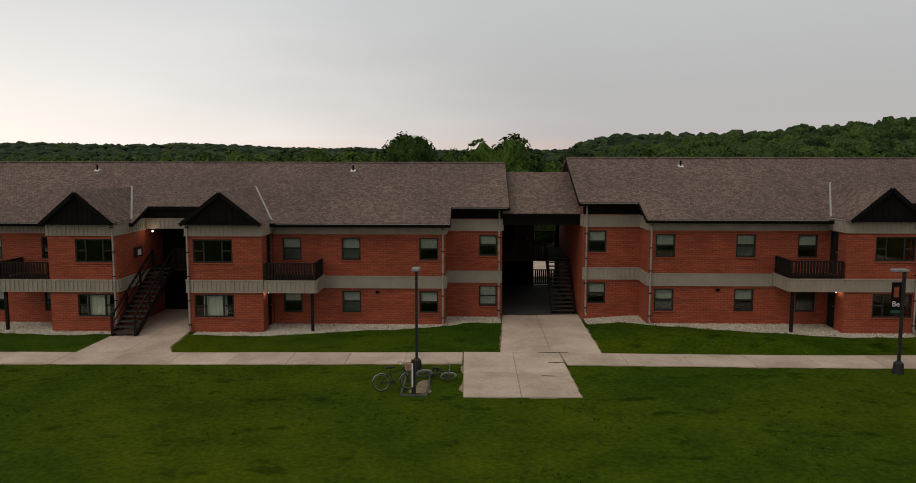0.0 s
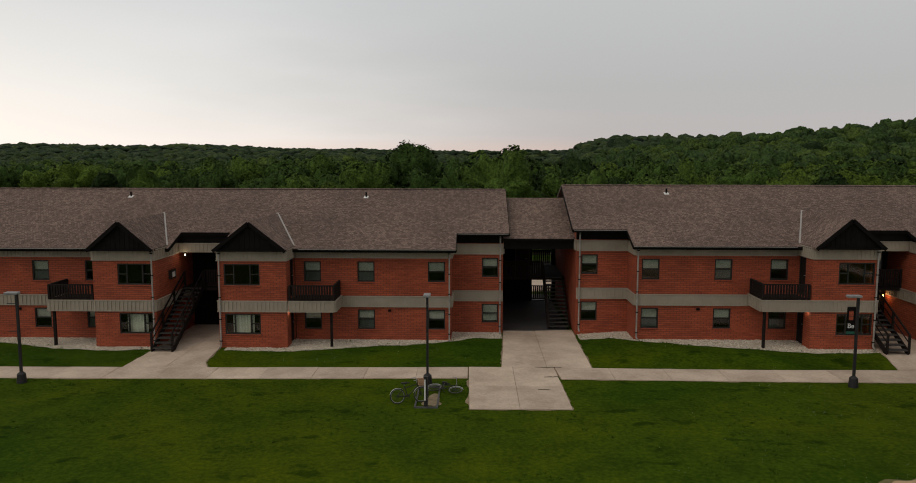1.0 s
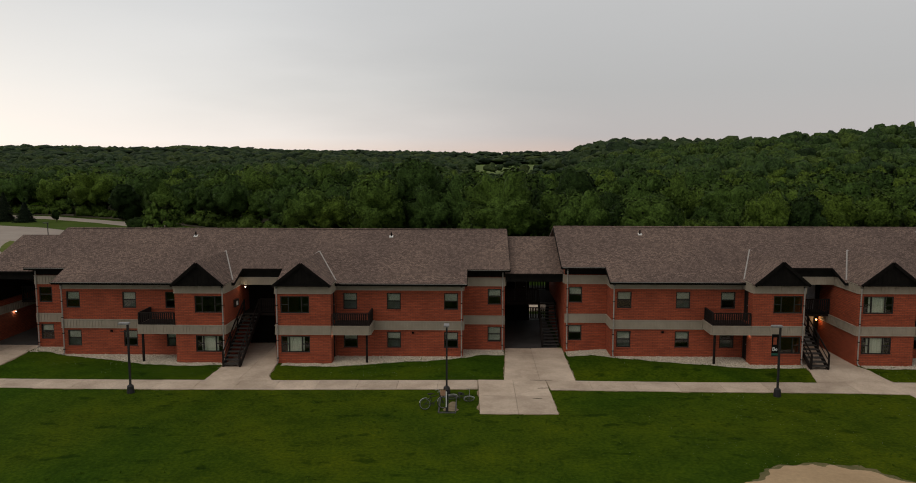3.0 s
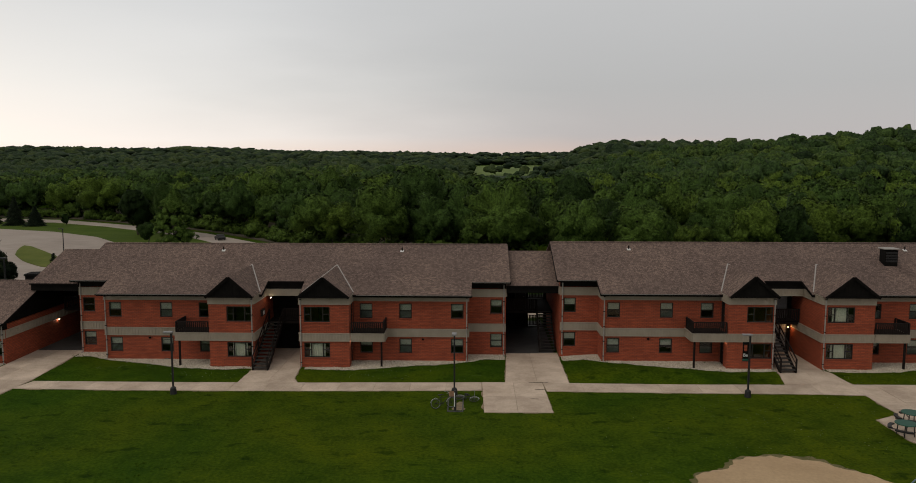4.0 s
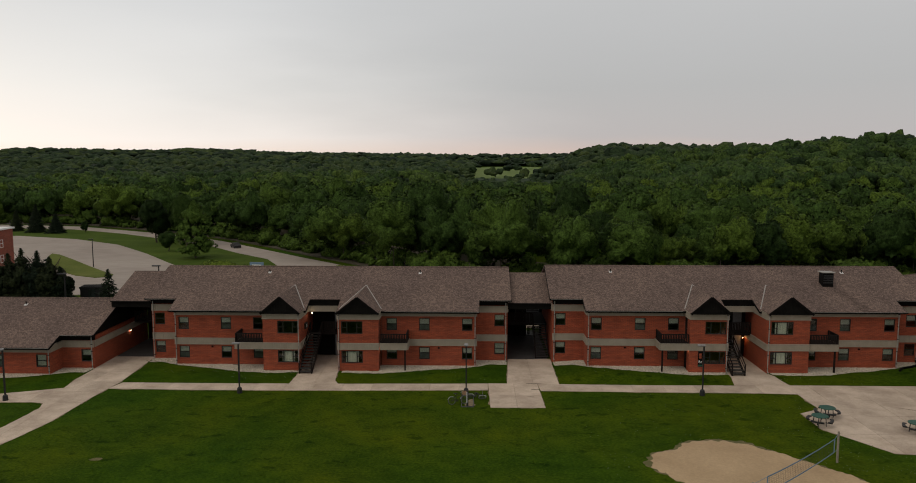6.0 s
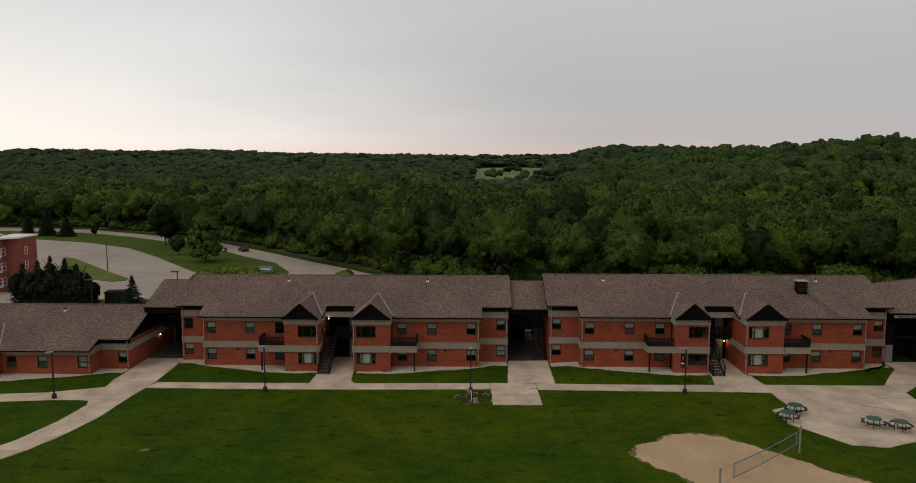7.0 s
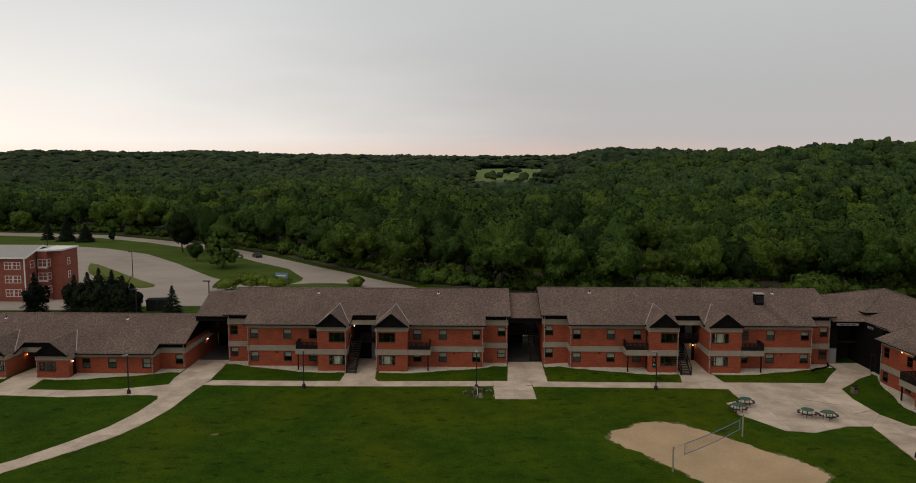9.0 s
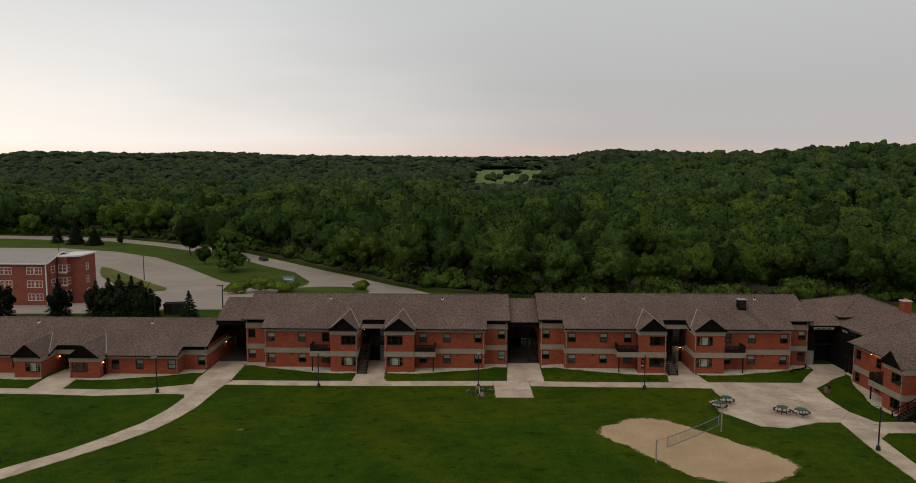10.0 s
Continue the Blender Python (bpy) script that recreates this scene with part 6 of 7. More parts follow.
def skip_bin(x, y, turn):
    """An open steel waste container with ribs, a rim and lifting sleeves."""
    p = thing("waste_container", "dark green open steel waste container beside the car park", "waste container", pose(x, y, ground(x, y), 0, 0, turn))
    s = Shape().box(-1.0, 1.0, -0.7, 0.7, 0.12, 0.2).box(-1.0, -0.94, -0.7, 0.7, 0.2, 1.45).box(0.94, 1.0, -0.7, 0.7, 0.2, 1.45)
    s.box(-0.94, 0.94, -0.7, -0.64, 0.2, 1.3).box(-0.94, 0.94, 0.64, 0.7, 0.2, 1.5)
    part("body", s, SKIP, p)
    part("rim", Shape().box(-1.05, 1.05, -0.75, -0.64, 1.303, 1.39).box(-1.05, -0.94, -0.75, 0.75, 1.453, 1.53).box(0.94, 1.05, -0.75, 0.75, 1.453, 1.53), SKIP, p)
    for i in (-0.6, 0.0, 0.6):
        part("rib", Shape().box(i - 0.05, i + 0.05, -0.76, -0.703, 0.2, 1.3), SKIP, p)
    for sx in (-1, 1):
        part("lifting_sleeve", Shape().box(*sorted((sx * 1.003, sx * 1.12)), -0.5, 0.5, 0.85, 1.0), SKIP, p)
        part("skid", Shape().box(*sorted((sx * 0.7, sx * 0.85)), -0.68, 0.68, -0.05, 0.12), SKIP, p)


SKIP = material("dark_green_container_paint", worn((0.010, 0.016, 0.013), (0.024, 0.032, 0.027), 2, 30, 0.004), 0.6)
skip_bin(-39.0, 35.6, -20)


# ---- bicycles and their rack ----
def bicycle(at, label, frame_mat, basket=False):
    b = thing("bicycle", label, "bicycle", at, "bicycles")
    for x in (-0.53, 0.53):
        w = part("wheel", Shape().ring((x, 0, 0.34), 0.32, 0.022), STEEL, b)
        part("rim", Shape().ring((x, 0, 0.34), 0.295, 0.013), LAMPGREY, w, "pale metal rim")
        sp = Shape()
        for i in range(12):
            a = math.pi * i / 12
            c, s = math.cos(a) * 0.29, math.sin(a) * 0.29
            sp.rod((x - c, 0, 0.34 - s), (x + c, 0, 0.34 + s), 0.003, 4)
        part("spokes", sp, STEEL, w)
        part("mudguard", turned(Shape().add([(0.35 * math.cos(t), y, 0.35 * math.sin(t)) for t in np.linspace(0.4, 2.9, 12) for y in (-0.03, 0.03)], [(2 * i, 2 * i + 1, 2 * i + 3, 2 * i + 2) for i in range(11)]), pose(x, 0, 0.34)), WHITE, w, "pale mudguard")
    fr = Shape()
    for a, c in (((-0.53, 0.34), (-0.08, 0.30)), ((-0.08, 0.30), (-0.22, 0.78)), ((-0.53, 0.34), (-0.2, 0.72)), ((-0.08, 0.30), (0.36, 0.72)), ((-0.19, 0.68), (0.34, 0.80)), ((0.33, 0.88), (0.53, 0.34))):
        fr.rod((a[0], 0, a[1]), (c[0], 0, c[1]), 0.02, 6)
    part("frame", fr, frame_mat, b)
    part("saddle", bevelled(Shape().box(-0.36, -0.1, -0.08, 0.08, 0.86, 0.93).box(-0.1, 0.02, -0.035, 0.035, 0.87, 0.92).mesh("saddle", STEEL), 0.015), None, b)
    part("seat_post", Shape().rod((-0.22, 0, 0.76), (-0.24, 0, 0.88), 0.015, 6), LAMPGREY, b)
    part("handlebar", Shape().rod((0.33, 0, 0.86), (0.31, 0, 1.04), 0.014, 6).rod((0.31, -0.28, 1.05), (0.31, 0.28, 1.05), 0.014, 6).rod((0.31, -0.28, 1.05), (0.14, -0.31, 1.02), 0.016, 6).rod((0.31, 0.28, 1.05), (0.14, 0.31, 1.02), 0.016, 6), LAMPGREY, b)
    part("crank", Shape().rod((-0.08, -0.1, 0.3), (-0.08, 0.1, 0.3), 0.016, 6).rod((-0.08, 0.1, 0.3), (0.05, 0.1, 0.2), 0.012, 5).rod((-0.08, -0.1, 0.3), (-0.2, -0.1, 0.4), 0.012, 5).ring((-0.08, -0.04, 0.3), 0.09, 0.01, "Y", 16, 4), STEEL, b)
    if basket:
        bs = Shape()
        for k in range(5):
            z = 0.78 + 0.055 * k
            w = 0.13 + 0.012 * k
            bs.beam((0.42, -w, z), (0.42, w, z), 0.02, 0.04).beam((0.68 + 0.01 * k, -w, z), (0.68 + 0.01 * k, w, z), 0.02, 0.04).beam((0.42, -w, z), (0.68 + 0.01 * k, -w, z), 0.02, 0.04).beam((0.42, w, z), (0.68 + 0.01 * k, w, z), 0.02, 0.04)
        bs.box(0.42, 0.68, -0.13, 0.13, 0.75, 0.77)
        part("basket", bs, WICKER, b, "tan woven basket")
    return b


WICKER = material("tan_wicker", worn((0.30, 0.17, 0.10), (0.42, 0.26, 0.16), 12, 90, 0.004), 0.85)
bicycle(pose(9.8, -8.2, 0.0, -6, 0, 16) @ Matrix.Scale(0.87, 4), "black bicycle with tan basket leaning by the rack", STEEL, True)
bicycle(pose(11.0, -7.1, 0.1, -82, 0, -20) @ Matrix.Scale(0.87, 4), "dark bicycle lying beside the rack", STEEL)
PIPE_DARK = material("dull_rack_steel", worn((0.05, 0.05, 0.05), (0.10, 0.10, 0.095), 4, 40, 0.001), 0.6)
rack = thing("bicycle_rack", "grey steel ground rack with a dark post", "bicycle rack", pose(10.46, -7.49, 0))
part("frame", Shape().box(-0.45, 0.45, -1.33, -1.27, 0.0, 0.06).box(-0.45, 0.45, 1.27, 1.33, 0.0, 0.06).box(-0.45, -0.39, -1.27, 1.27, 0.0, 0.06).box(0.39, 0.45, -1.27, 1.27, 0.0, 0.06), PIPE_DARK, rack)
part("post", Shape().box(-0.07, 0.07, -1.3, -1.16, 0.06, 1.2), STEEL, rack)
part("reflector", Shape().box(-0.06, -0.01, -1.315, -1.3, 0.3, 1.1), WHITE, rack, "white strip")
laid("dirt_patch", ragged(rounded([(10.17, -8.38), (10.63, -8.57), (11.08, -8.36), (10.88, -8), (10.87, -7.18), (10.66, -7), (10.52, -7.82)], 1), 0.14, 0.2), 0.012, DIRT, "bare tan dirt beside the bicycle rack", "dirt patch")


# ---- terrace: picnic tables, bin, net ----
def picnic_table(x, y, turn):
    p = thing("picnic_table", "round green metal picnic table with attached seats", "picnic table", pose(x, y, 0.035, 0, 0, turn) @ Matrix.Scale(0.88, 4), "picnic tables")
    part("tabletop", bevelled(Shape().rod((0, 0, 0.72), (0, 0, 0.77), 0.6, 28).mesh("tabletop", GREEN), 0.012), None, p)
    for i in range(4):
        a = math.pi / 2 * i + math.pi / 4
        c, s = math.cos(a), math.sin(a)
        part("leg", Shape().rod((c * 0.4, s * 0.4, 0.72), (c * 0.46, s * 0.46, 0.0), 0.03, 8), STEEL, p)
        arm = part("seat_arm", Shape().rod((c * 0.4, s * 0.4, 0.28), (c * 0.86, s * 0.86, 0.28), 0.03, 8).rod((c * 0.86, s * 0.86, 0.28), (c * 0.86, s * 0.86, 0.45), 0.03, 8), STEEL, p)
        m = Matrix.Rotation(a, 4, "Z") @ pose(0.84, 0, 0.45)
        pts = [(0.13 * math.cos(t) - 0.03, 0.48 * math.sin(t)) for t in np.linspace(-1.4, 1.4, 9)] + [(0.13 * math.cos(t) - 0.24, 0.42 * math.sin(t)) for t in np.linspace(1.4, -1.4, 9)]
        part("seat", turned(Shape().slab(pts, lambda u, v: 0.05, 0.08), m), STEEL, p, "dark curved seat")
    return p


for x, y, a in ((33.65, -11.95, 10), (34.88, -10.3, 32), (39.25, -13.15, 18), (40.78, -13.76, 40)):
    picnic_table(x, y, a)

TANBIN = material("tan_bin_panel", worn((0.11, 0.08, 0.055), (0.16, 0.12, 0.08), 4, 40, 0.003), 0.8)
bin_ = thing("litter_bin", "tan square litter bin at the terrace edge", "litter bin", pose(46.65, -6.42, 0.0, 0, 0, 12))
part("body", bevelled(Shape().box(-0.24, 0.24, -0.24, 0.24, 0, 0.72).mesh("body", TANBIN), 0.03), None, bin_)
part("lid", bevelled(Shape().box(-0.27, 0.27, -0.27, 0.27, 0.72, 0.79).mesh("lid", DARKWOOD), 0.03), None, bin_)
# near-black plate on the closed body paints the hole's dark inside
part("opening", Shape().box(-0.15, 0.15, -0.252, -0.235, 0.48, 0.65), DARK, bin_)

NETTING = material("blue_net_tape", worn((0.12, 0.19, 0.27), (0.18, 0.26, 0.35), 5, 60, 0.001), 0.7)
TIMBER = material("weathered_post", worn((0.20, 0.17, 0.13), (0.30, 0.26, 0.20), 4, 40, 0.006), 0.9)
for x, y in ((24.47, -25.02), (31.93, -18.0)):
    ps = thing("net_post", "weathered timber volleyball post in the sand", "net post", pose(x, y, 0), "net posts")
    part("post", Shape().rod((0, 0, -0.2), (0, 0, 1.85), 0.07, 8, 0.06), TIMBER, ps)
    part("hook", Shape().rod((0, 0, 1.7), (0.14, 0.12, 1.7), 0.02, 6), STEEL, ps)
net = thing("volleyball_net", "sagging blue-taped volleyball net between posts", "net")
NA, NB = Vector((25.6, -23.95, 0)), Vector((31.55, -18.35, 0))
top_tape, low_tape, mesh_cord = Shape(), Shape(), Shape()
sag = lambda f: 0.1 * (f * f - f) * 4
HI, LO = (1.68, 1.52), (0.86, 0.74)
height_at = lambda pair, f: pair[0] + (pair[1] - pair[0]) * f + sag(f)
on_net = lambda f, z: NA.lerp(NB, f) + Vector((0, 0, z))
for i in range(20):
    f0, f1 = i / 20, (i + 1) / 20
    for tape, pair in ((top_tape, HI), (low_tape, LO)):
        tape.beam(on_net(f0, height_at(pair, f0)), on_net(f1, height_at(pair, f1)), 0.012, 0.07)
for i in range(42):
    f0 = i / 41
    mesh_cord.rod(on_net(f0, height_at(LO, f0)), on_net(f0, height_at(HI, f0)), 0.004, 4)
for k in range(1, 7):
    for i in range(12):
        f0, f1 = i / 12, (i + 1) / 12
        za, zb = [height_at(LO, f) + (height_at(HI, f) - height_at(LO, f)) * k / 7 for f in (f0, f1)]
        mesh_cord.rod(on_net(f0, za), on_net(f1, zb), 0.004, 4)
part("top_tape", top_tape, NETTING, net)
part("foot_tape", low_tape, NETTING, net)
part("side_tape", Shape().beam(on_net(0, LO[0] - 0.03), on_net(0, HI[0] + 0.03), 0.06, 0.012), NETTING, net)
part("side_tape", Shape().beam(on_net(1, LO[1] - 0.03), on_net(1, HI[1] + 0.03), 0.06, 0.012), NETTING, net)
tagged(part("netting", mesh_cord, STEEL, net), kind="stuff")
for f, k, px, py in ((0, 0, 24.47, -25.02), (1, 1, 31.93, -18.0)):
    for pair, zp in ((HI, 1.75), (LO, 0.8)):
        part("tie_rope", Shape().rod(on_net(f, pair[k]), (px, py, zp), 0.012, 5), NETTING, net)

# ---- on the roofs ----
ex = thing("roof_exhaust", "dark metal roof exhaust housing with a pale cap", "roof exhaust", pose(41.35, 4.75, RZ + roof_z(0, 4.75 - RY)))
part("body", bevelled(Shape().box(-0.45, 0.45, -0.4, 0.4, -0.3, 1.0).mesh("body", DARK), 0.02), None, ex)
part("cap", bevelled(Shape().box(-0.55, 0.55, -0.5, 0.5, 1.05, 1.12).mesh("cap", PIPE), 0.015), None, ex, "pale metal cap")
for i in range(4):
    part("louvre", Shape().box(-0.4, 0.4, -0.425, -0.4, 0.15 + 0.2 * i, 0.27 + 0.2 * i), STEEL, ex)
ch = thing("chimney", "red brick chimney with a pale cap", "chimney", pose(58.6, 1.5, -0.42))
part("stack", Shape().box(-0.45, 0.45, -0.45, 0.45, 5.0, 8.6), BRICK, ch)
part("cap", bevelled(Shape().box(-0.52, 0.52, -0.52, 0.52, 8.6, 8.74).mesh("cap", CONCRETE), 0.03), None, ch, "pale concrete cap")
part("flue", Shape().rod((0, 0, 8.74), (0, 0, 8.9), 0.16, 10), CONCRETE, ch)


# ---- the far brick hall, car, skip and sign ----
def sash(parent, at, w, h, cols):
    s = Shape().box(0, w, -0.06, 0.1, 0, 0.09).box(0, w, -0.06, 0.1, h - 0.09, h)
    for i in range(cols + 1):
        x = min(w - 0.09, w * i / cols)
        s.box(x, x + 0.09, -0.055, 0.1, 0.09, h - 0.09)
    s.box(0.09, w - 0.09, -0.04, 0.09, h * 0.52 - 0.04, h * 0.52 + 0.04)
    win = part("window", s, WHITE, parent, "white framed window", at)
    part("pane", Shape().box(0.05, w - 0.05, 0.03, 0.05, 0.05, h - 0.05), DARKGLASS, win)


DARKGLASS = material("dark_glass", worn((0.012, 0.014, 0.016), (0.03, 0.034, 0.036), 0.6, 3, 0.0), 0.06, spec=0.5)


def brick_hall():
    """Four storeys under a shallow gable; a window tower stands against its end wall."""
    hall = thing("brick_hall", "four-storey red brick residence hall with white windows", "residence hall", pose(-65.3, 46.3, -4.15) @ Matrix.Scale(0.82, 4))
    top = 12.0
    end = [(0, top), (6, top + 1.7), (12, top)]
    part("wall", Shape().box(-60, 0, 0, 12, -2, top), FAR_BRICK, hall)
    part("gable_wall", Shape().add([(x, y, z) for x in (-0.3, 0) for y, z in end], [(0, 1, 2), (5, 4, 3), (0, 3, 4, 1), (1, 4, 5, 2), (2, 5, 3, 0)]), FAR_BRICK, hall)
    for ya, yb in ((-0.5, 6), (6, 12.5)):
        part("roof", Shape().slab([(-60.3, ya), (0.35, ya), (0.35, yb), (-60.3, yb)], lambda x, y: top + 0.2 + 1.7 * (1 - abs(y - 6) / 6), 0.15), FLASH, hall, "pale grey shallow roof")
    part("fascia_board", Shape().box(-60.3, 0.35, -0.6, -0.5, top - 0.2, top + 0.12), WHITE, hall, "white roof edge")
    for ya, yb in ((-0.5, 6), (12.5, 6)):
        part("fascia_board", Shape().beam((0.4, ya, top + 0.06 + (1.7 if ya == 6 else -0.14)), (0.4, yb, top + 1.78), 0.1, 0.3), WHITE, hall, "white roof edge")
    part("downpipe", Shape().rod((-0.15, -0.15, -1), (-0.15, -0.15, top), 0.13, 8), WHITE, hall)
    for f in range(4):
        z = 1.0 + f * 2.85
        for k in range(9):
            x = -4.4 - k * 6.6
            sash(hall, pose(x, 0, z), 1.6, 1.55, 2)
            sash(hall, pose(x + 1.75, 0, z), 1.6, 1.55, 2)
        sash(hall, pose(0, 1.6, z, 0, 0, 90), 1.5, 1.55, 1)
    part("tower", Shape().box(0.3, 4.7, 5.2, 11.6, -2, top + 0.9), FAR_BRICK, hall)
    part("roof", Shape().slab([(0.1, 3.6), (2.4, 3.6), (5.0, 5.0), (5.0, 11.8), (0.1, 11.8)], lambda x, y: top + 1.15, 0.3), WHITE, hall, "pale flat roof")
    part("bay", Shape().box(0.3, 2.3, 3.8, 5.2, -2, top + 0.8), FAR_BRICK, hall)
    for f in range(4):
        z = 1.0 + f * 2.85
        sash(hall, pose(0.36, 3.79, z), 1.9, 1.6, 2)
        sash(hall, pose(2.31, 3.85, z, 0, 0, 90), 1.3, 1.6, 1)
        part("panel", Shape().box(0.3, 2.34, 3.74, 3.8, z - 0.3, z - 0.03), WHITE, hall)
        sash(hall, pose(4.71, 7.4, z, 0, 0, 90), 1.0, 1.5, 1)


brick_hall()


def car(x, y, turn):
    c = thing("car", "small dark car on the road", "car", pose(x, y, ground(x, y) + 0.1, 0, 0, turn))
    prof = [(-2.1, 0.35), (-2.15, 0.8), (-1.9, 0.95), (-1.45, 1.0), (-0.95, 1.42), (0.45, 1.45), (1.1, 1.0), (1.9, 0.88), (2.15, 0.7), (2.15, 0.35)]
    s = Shape().add([(a, y2, z) for y2 in (-0.85, 0.85) for a, z in prof], [tuple(range(10)), tuple(range(19, 9, -1))] + [(i, 10 + i, 10 + (i + 1) % 10, (i + 1) % 10) for i in range(10)])
    part("body", bevelled(s.mesh("body", STEEL), 0.05), None, c)
    part("side_window", Shape().box(-0.9, 0.6, -0.862, 0.862, 1.02, 1.34), DARKGLASS, c)
    for a in (-1.3, 1.35):
        for b in (-0.8, 0.8):
            w = part("wheel", Shape().rod((a, b - 0.1, 0.32), (a, b + 0.1, 0.32), 0.32, 14), DARK, c)
            part("rim", Shape().rod((a, b - 0.105, 0.32), (a, b + 0.105, 0.32), 0.18, 10), LAMPGREY, w)
    for b in (-0.6, 0.6):
        part("tail_light", Shape().box(2.14, 2.17, b - 0.15, b + 0.15, 0.65, 0.78), BRICK, c)


car(-54.39, 143.65, 125)
sk = thing("skip_bin", "dark steel waste skip in the car park", "skip", pose(-38.54, 35.83, ground(-38.54, 35.83), 0, 0, 10))
part("body", Shape().box(-1.6, 1.6, -0.9, 0.9, 0.1, 1.7).box(-1.7, 1.7, -1.0, -0.9, 1.55, 1.75), STEEL, sk)
part("lid", Shape().box(-1.62, -0.02, -0.95, 0.95, 1.7, 1.78).box(0.02, 1.62, -0.95, 0.95, 1.7, 1.78), DARK, sk)
sg = thing("road_sign", "low blue sign board at the junction", "sign", pose(-35.8, 99.35, ground(-35.8, 99.35), 0, 0, -10))
part("board", bevelled(Shape().box(-1.6, 1.6, -0.1, 0.1, 0.5, 1.9).mesh("board", NETTING), 0.03), None, sg)
for x in (-1.2, 1.2):
    part("post", Shape().box(x - 0.08, x + 0.08, -0.08, 0.08, -0.2, 0.5), STEEL, sg)
part("lettering", Shape().box(-1.1, 1.1, -0.112, -0.1, 1.1, 1.4), WHITE, sg, "white bar of lettering")


# ---- lit wall lamps ----
WARM = (1.0, 0.80, 0.55)
wall_lamp((LX - 1.3, 2.94, 4.25), BULB, "small lit lamp under the stair roof", 3, WARM)
wall_lamp((LX + 4.85, 0.55, 1.74), BULB, "small lit lamp under the balcony", 2, WARM)
wall_lamp((RX - 4.9, RY + 0.55, RZ + 1.74), BULB, "small lit lamp under the balcony", 2, WARM)
wall_lamp((RX + 1.15, RY + 4.85, RZ + 1.75), AMBER, "amber lamp beside the stair door", 5, (1.0, 0.5, 0.2))
wall_lamp((-37.72, 0.35, 1.5), AMBER, "amber lamp in the entrance recess", 1.5, (1.0, 0.6, 0.3))
wall_lamp((-31.3, -2.4, 1.6), BULB, "small lit lamp beside the door", 4, WARM)
wall_lamp((-20.6, 7.0, 1.7), BULB, "small lit lamp in the passage", 4, WARM)
wall_lamp((50.9, -6.4, 4.1), AMBER, "amber flood lamp under the eave", 10, (1.0, 0.6, 0.25))
wall_lamp((LX + 15.9, 5.5, 4.65), AMBER, "dim amber lamp under the passage roof", 5, (1.0, 0.35, 0.12))


# ---- tufts and clover in the lawn ----
def inside(x, y, outline):
    hit = False
    for (ax, ay), (bx, by) in zip(outline, outline[1:] + outline[:1]):
        if (ay > y) != (by > y) and x < ax + (y - ay) * (bx - ax) / (by - ay):
            hit = not hit
    return hit


HARD = [w[1] for w in WALKS] + [TERRACE, EAST_WALK, CORNER, SANDY]


def tufts(name, count, area, size, mat, label, blades, seed, keep):
    rng = np.random.default_rng(seed)
    out = []
    while len(out) < count:
        x, y = rng.uniform(area[0], area[1]), rng.uniform(area[2], area[3])
        if noise.noise(Vector((x * 0.25, y * 0.25, seed))) < keep or any(inside(x, y, o) for o in HARD):
            continue
        r = size * rng.uniform(0.5, 1.5)
        for _ in range(blades):
            a, d = rng.uniform(0, 6.28), r * math.sqrt(rng.uniform(0, 1))
            px, py, h = x + d * math.cos(a), y + d * math.sin(a), size * rng.uniform(0.25, 0.5)
            c, s = math.cos(a * 3) * size * 0.22, math.sin(a * 3) * size * 0.22
            g = ground(px, py)
            out.append(((px - c, py - s, g - 0.01), (px + c, py + s, g - 0.01), (px + c * 0.4 + s, py + s * 0.4 - c, g + h), (px - c * 0.4 + s, py - s * 0.4 - c, g + h * 0.9)))
    ob = new(name, cards_mesh(name, np.array(out), None, mat))
    tagged(ob, label, "grass", kind="stuff")


tufts("grass_tufts", 16000, (-32, 45, -34, -5.6), 0.11, TUFT, "coarse green grass tufts in the lawn", 7, 3, 0.12)
tufts("clover_flowers", 1500, (18, 46, -34, 2), 0.035, WHITE, "white clover flowers scattered in the grass", 1, 8, 0.05)
tufts("lawn_clover", 500, (-16, 12, -2.6, 0.2), 0.03, WHITE, "white clover flowers in the grass strip", 1, 12, 0.0)


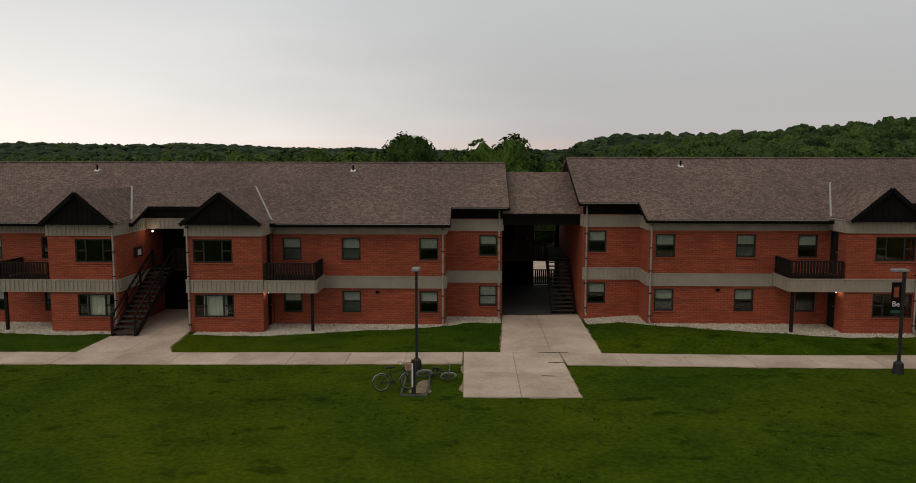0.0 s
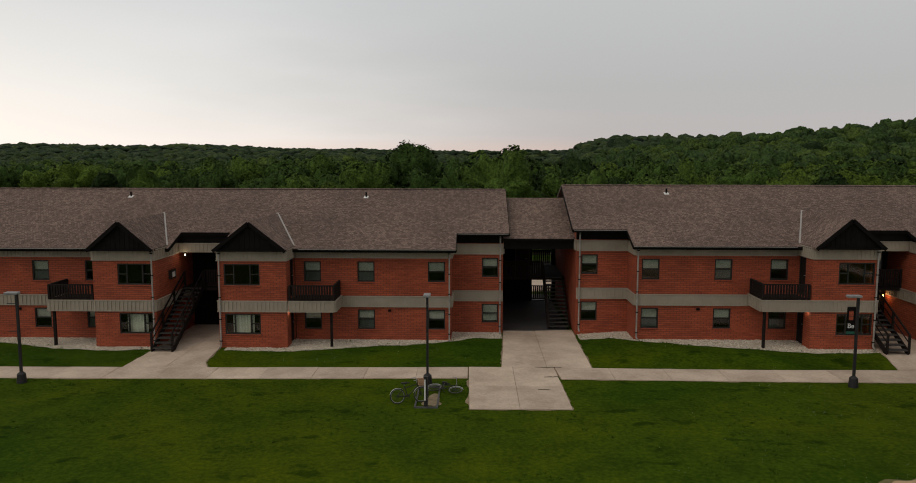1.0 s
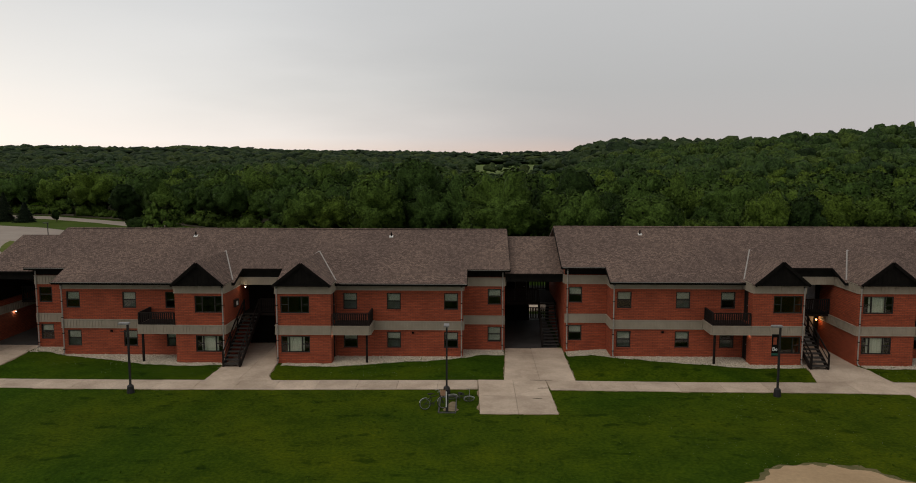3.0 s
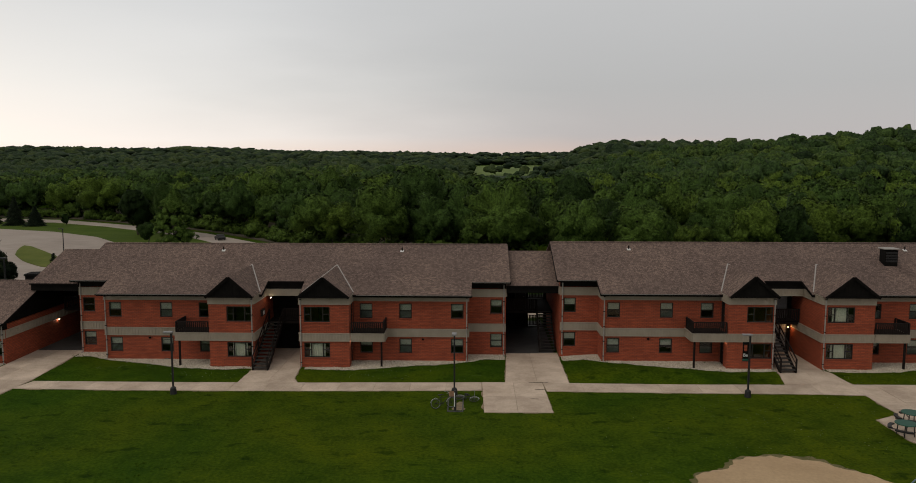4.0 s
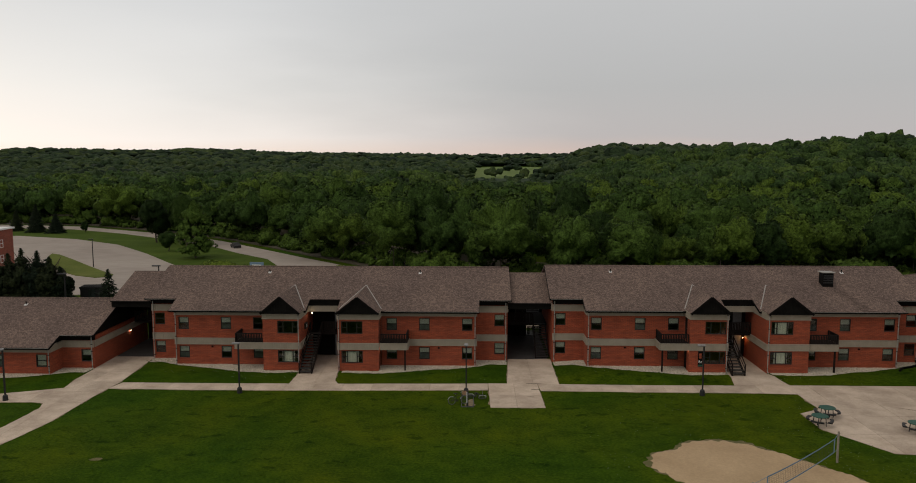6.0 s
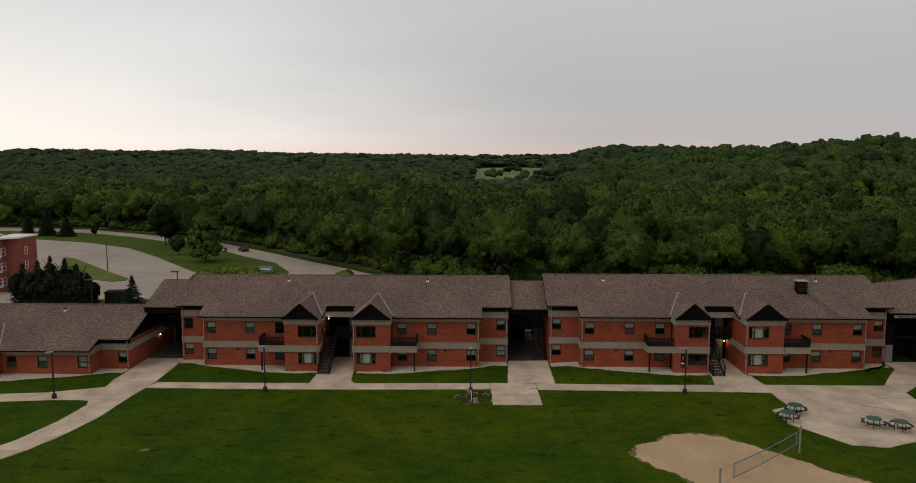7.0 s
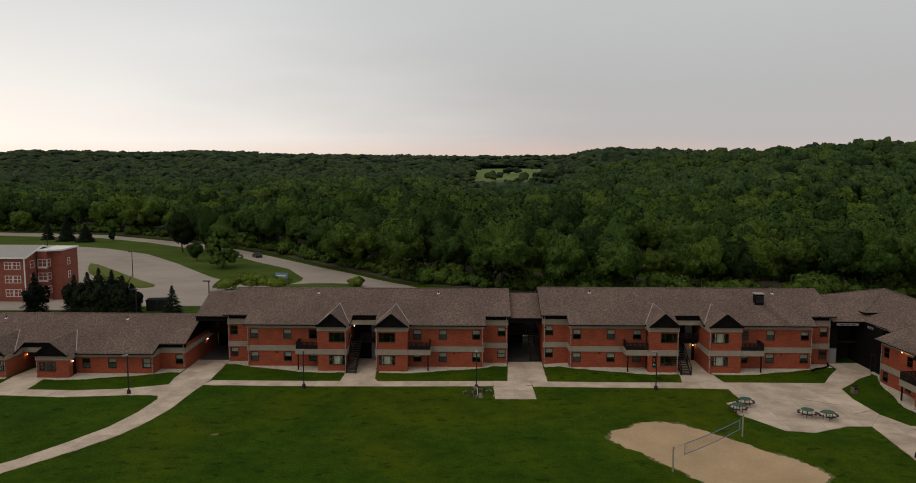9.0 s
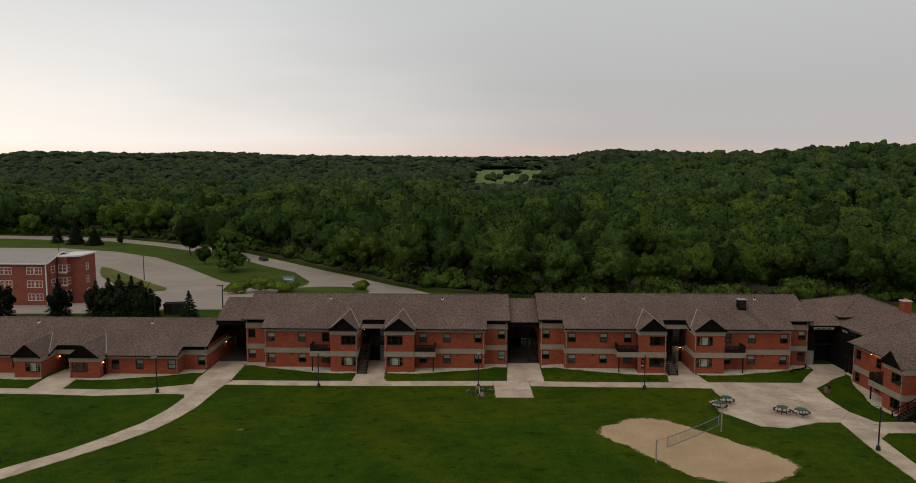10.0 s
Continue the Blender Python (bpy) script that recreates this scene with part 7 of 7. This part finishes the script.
def stones(count, seed):
    """Loose stones over the gravel beds, too many to count."""
    rng = np.random.default_rng(seed)
    s = Shape()
    per = count // len(BEDS)
    for outline in BEDS:
        lo, hi = np.min(outline, 0), np.max(outline, 0)
        n = 0
        while n < per:
            x, y = rng.uniform(lo[0], hi[0]), rng.uniform(lo[1] - 0.15, hi[1])
            if not inside(x, y + 0.1 * rng.normal(), outline):
                continue
            n += 1
            r = rng.uniform(0.014, 0.045)
            a = rng.uniform(0, 6.28)
            g = 0.03 + ground(x, y)
            ring = [(x + r * math.cos(a + k * 1.57) * rng.uniform(0.8, 1.3), y + r * math.sin(a + k * 1.57) * rng.uniform(0.8, 1.3), g + r * 0.2) for k in range(4)]
            s.add(ring + [(x, y, g + r * rng.uniform(0.6, 1.0))], [(0, 1, 4), (1, 2, 4), (2, 3, 4), (3, 0, 4)])
    tagged(new("loose_stones", s.mesh("loose_stones", STONE, False, False)), "loose pale stones along the walls", "stones", kind="stuff")


stones(22000, 4)


def along(outline, count, spread_, size, name, mat, label, blades, seed):
    """Grass and weeds that creep over an edge."""
    rng = np.random.default_rng(seed)
    out = []
    segs = list(zip(outline, outline[1:] + outline[:1]))
    lens = np.array([math.hypot(b[0] - a[0], b[1] - a[1]) for a, b in segs])
    for _ in range(count):
        (ax, ay), (bx, by) = segs[rng.choice(len(segs), p=lens / lens.sum())]
        f = rng.uniform()
        x, y = ax + (bx - ax) * f + rng.normal() * spread_, ay + (by - ay) * f + rng.normal() * spread_
        for _ in range(blades):
            a = rng.uniform(0, 6.28)
            px, py, h = x + rng.normal() * size * 0.6, y + rng.normal() * size * 0.6, size * rng.uniform(0.3, 0.8)
            c, s = math.cos(a) * size * 0.25, math.sin(a) * size * 0.25
            g = ground(px, py)
            out.append(((px - c, py - s, g), (px + c, py + s, g), (px + c * 0.4 + s, py + s * 0.4 - c, g + h), (px - c * 0.4 + s, py - s * 0.4 - c, g + h * 0.9)))
    tagged(new(name, cards_mesh(name, np.array(out), None, mat)), label, "grass", kind="stuff")


for k, outline in enumerate(BEDS[:4]):
    along(outline, 40, 0.2, 0.1, "weeds", TUFT, "low weeds among the gravel", 9, 40 + k)
hose = thing("drain_hose", "black corrugated drain hose at the downpipe", "drain hose", pose(46.8, 1.0, 0.25))
pts = [(1.6, 1.9, 0.2), (1.2, 0.9, 0.1), (0.4, 0.3, 0.1), (-0.6, -0.1, 0.1), (-1.3, -0.9, 0.1)]
s = Shape()
for a, c in zip(pts, pts[1:]):
    s.rod(a, c, 0.09, 10)
part("hose", s, DARK, hose)
laid("bare_patch", ragged(rounded([(-11.51, -18.76), (-10.9, -18.84), (-10.69, -18.46), (-11.3, -18.38)], 1), 0.1, 0.2), 0.01, RIM, "small worn bare patch in the lawn", "bare earth")
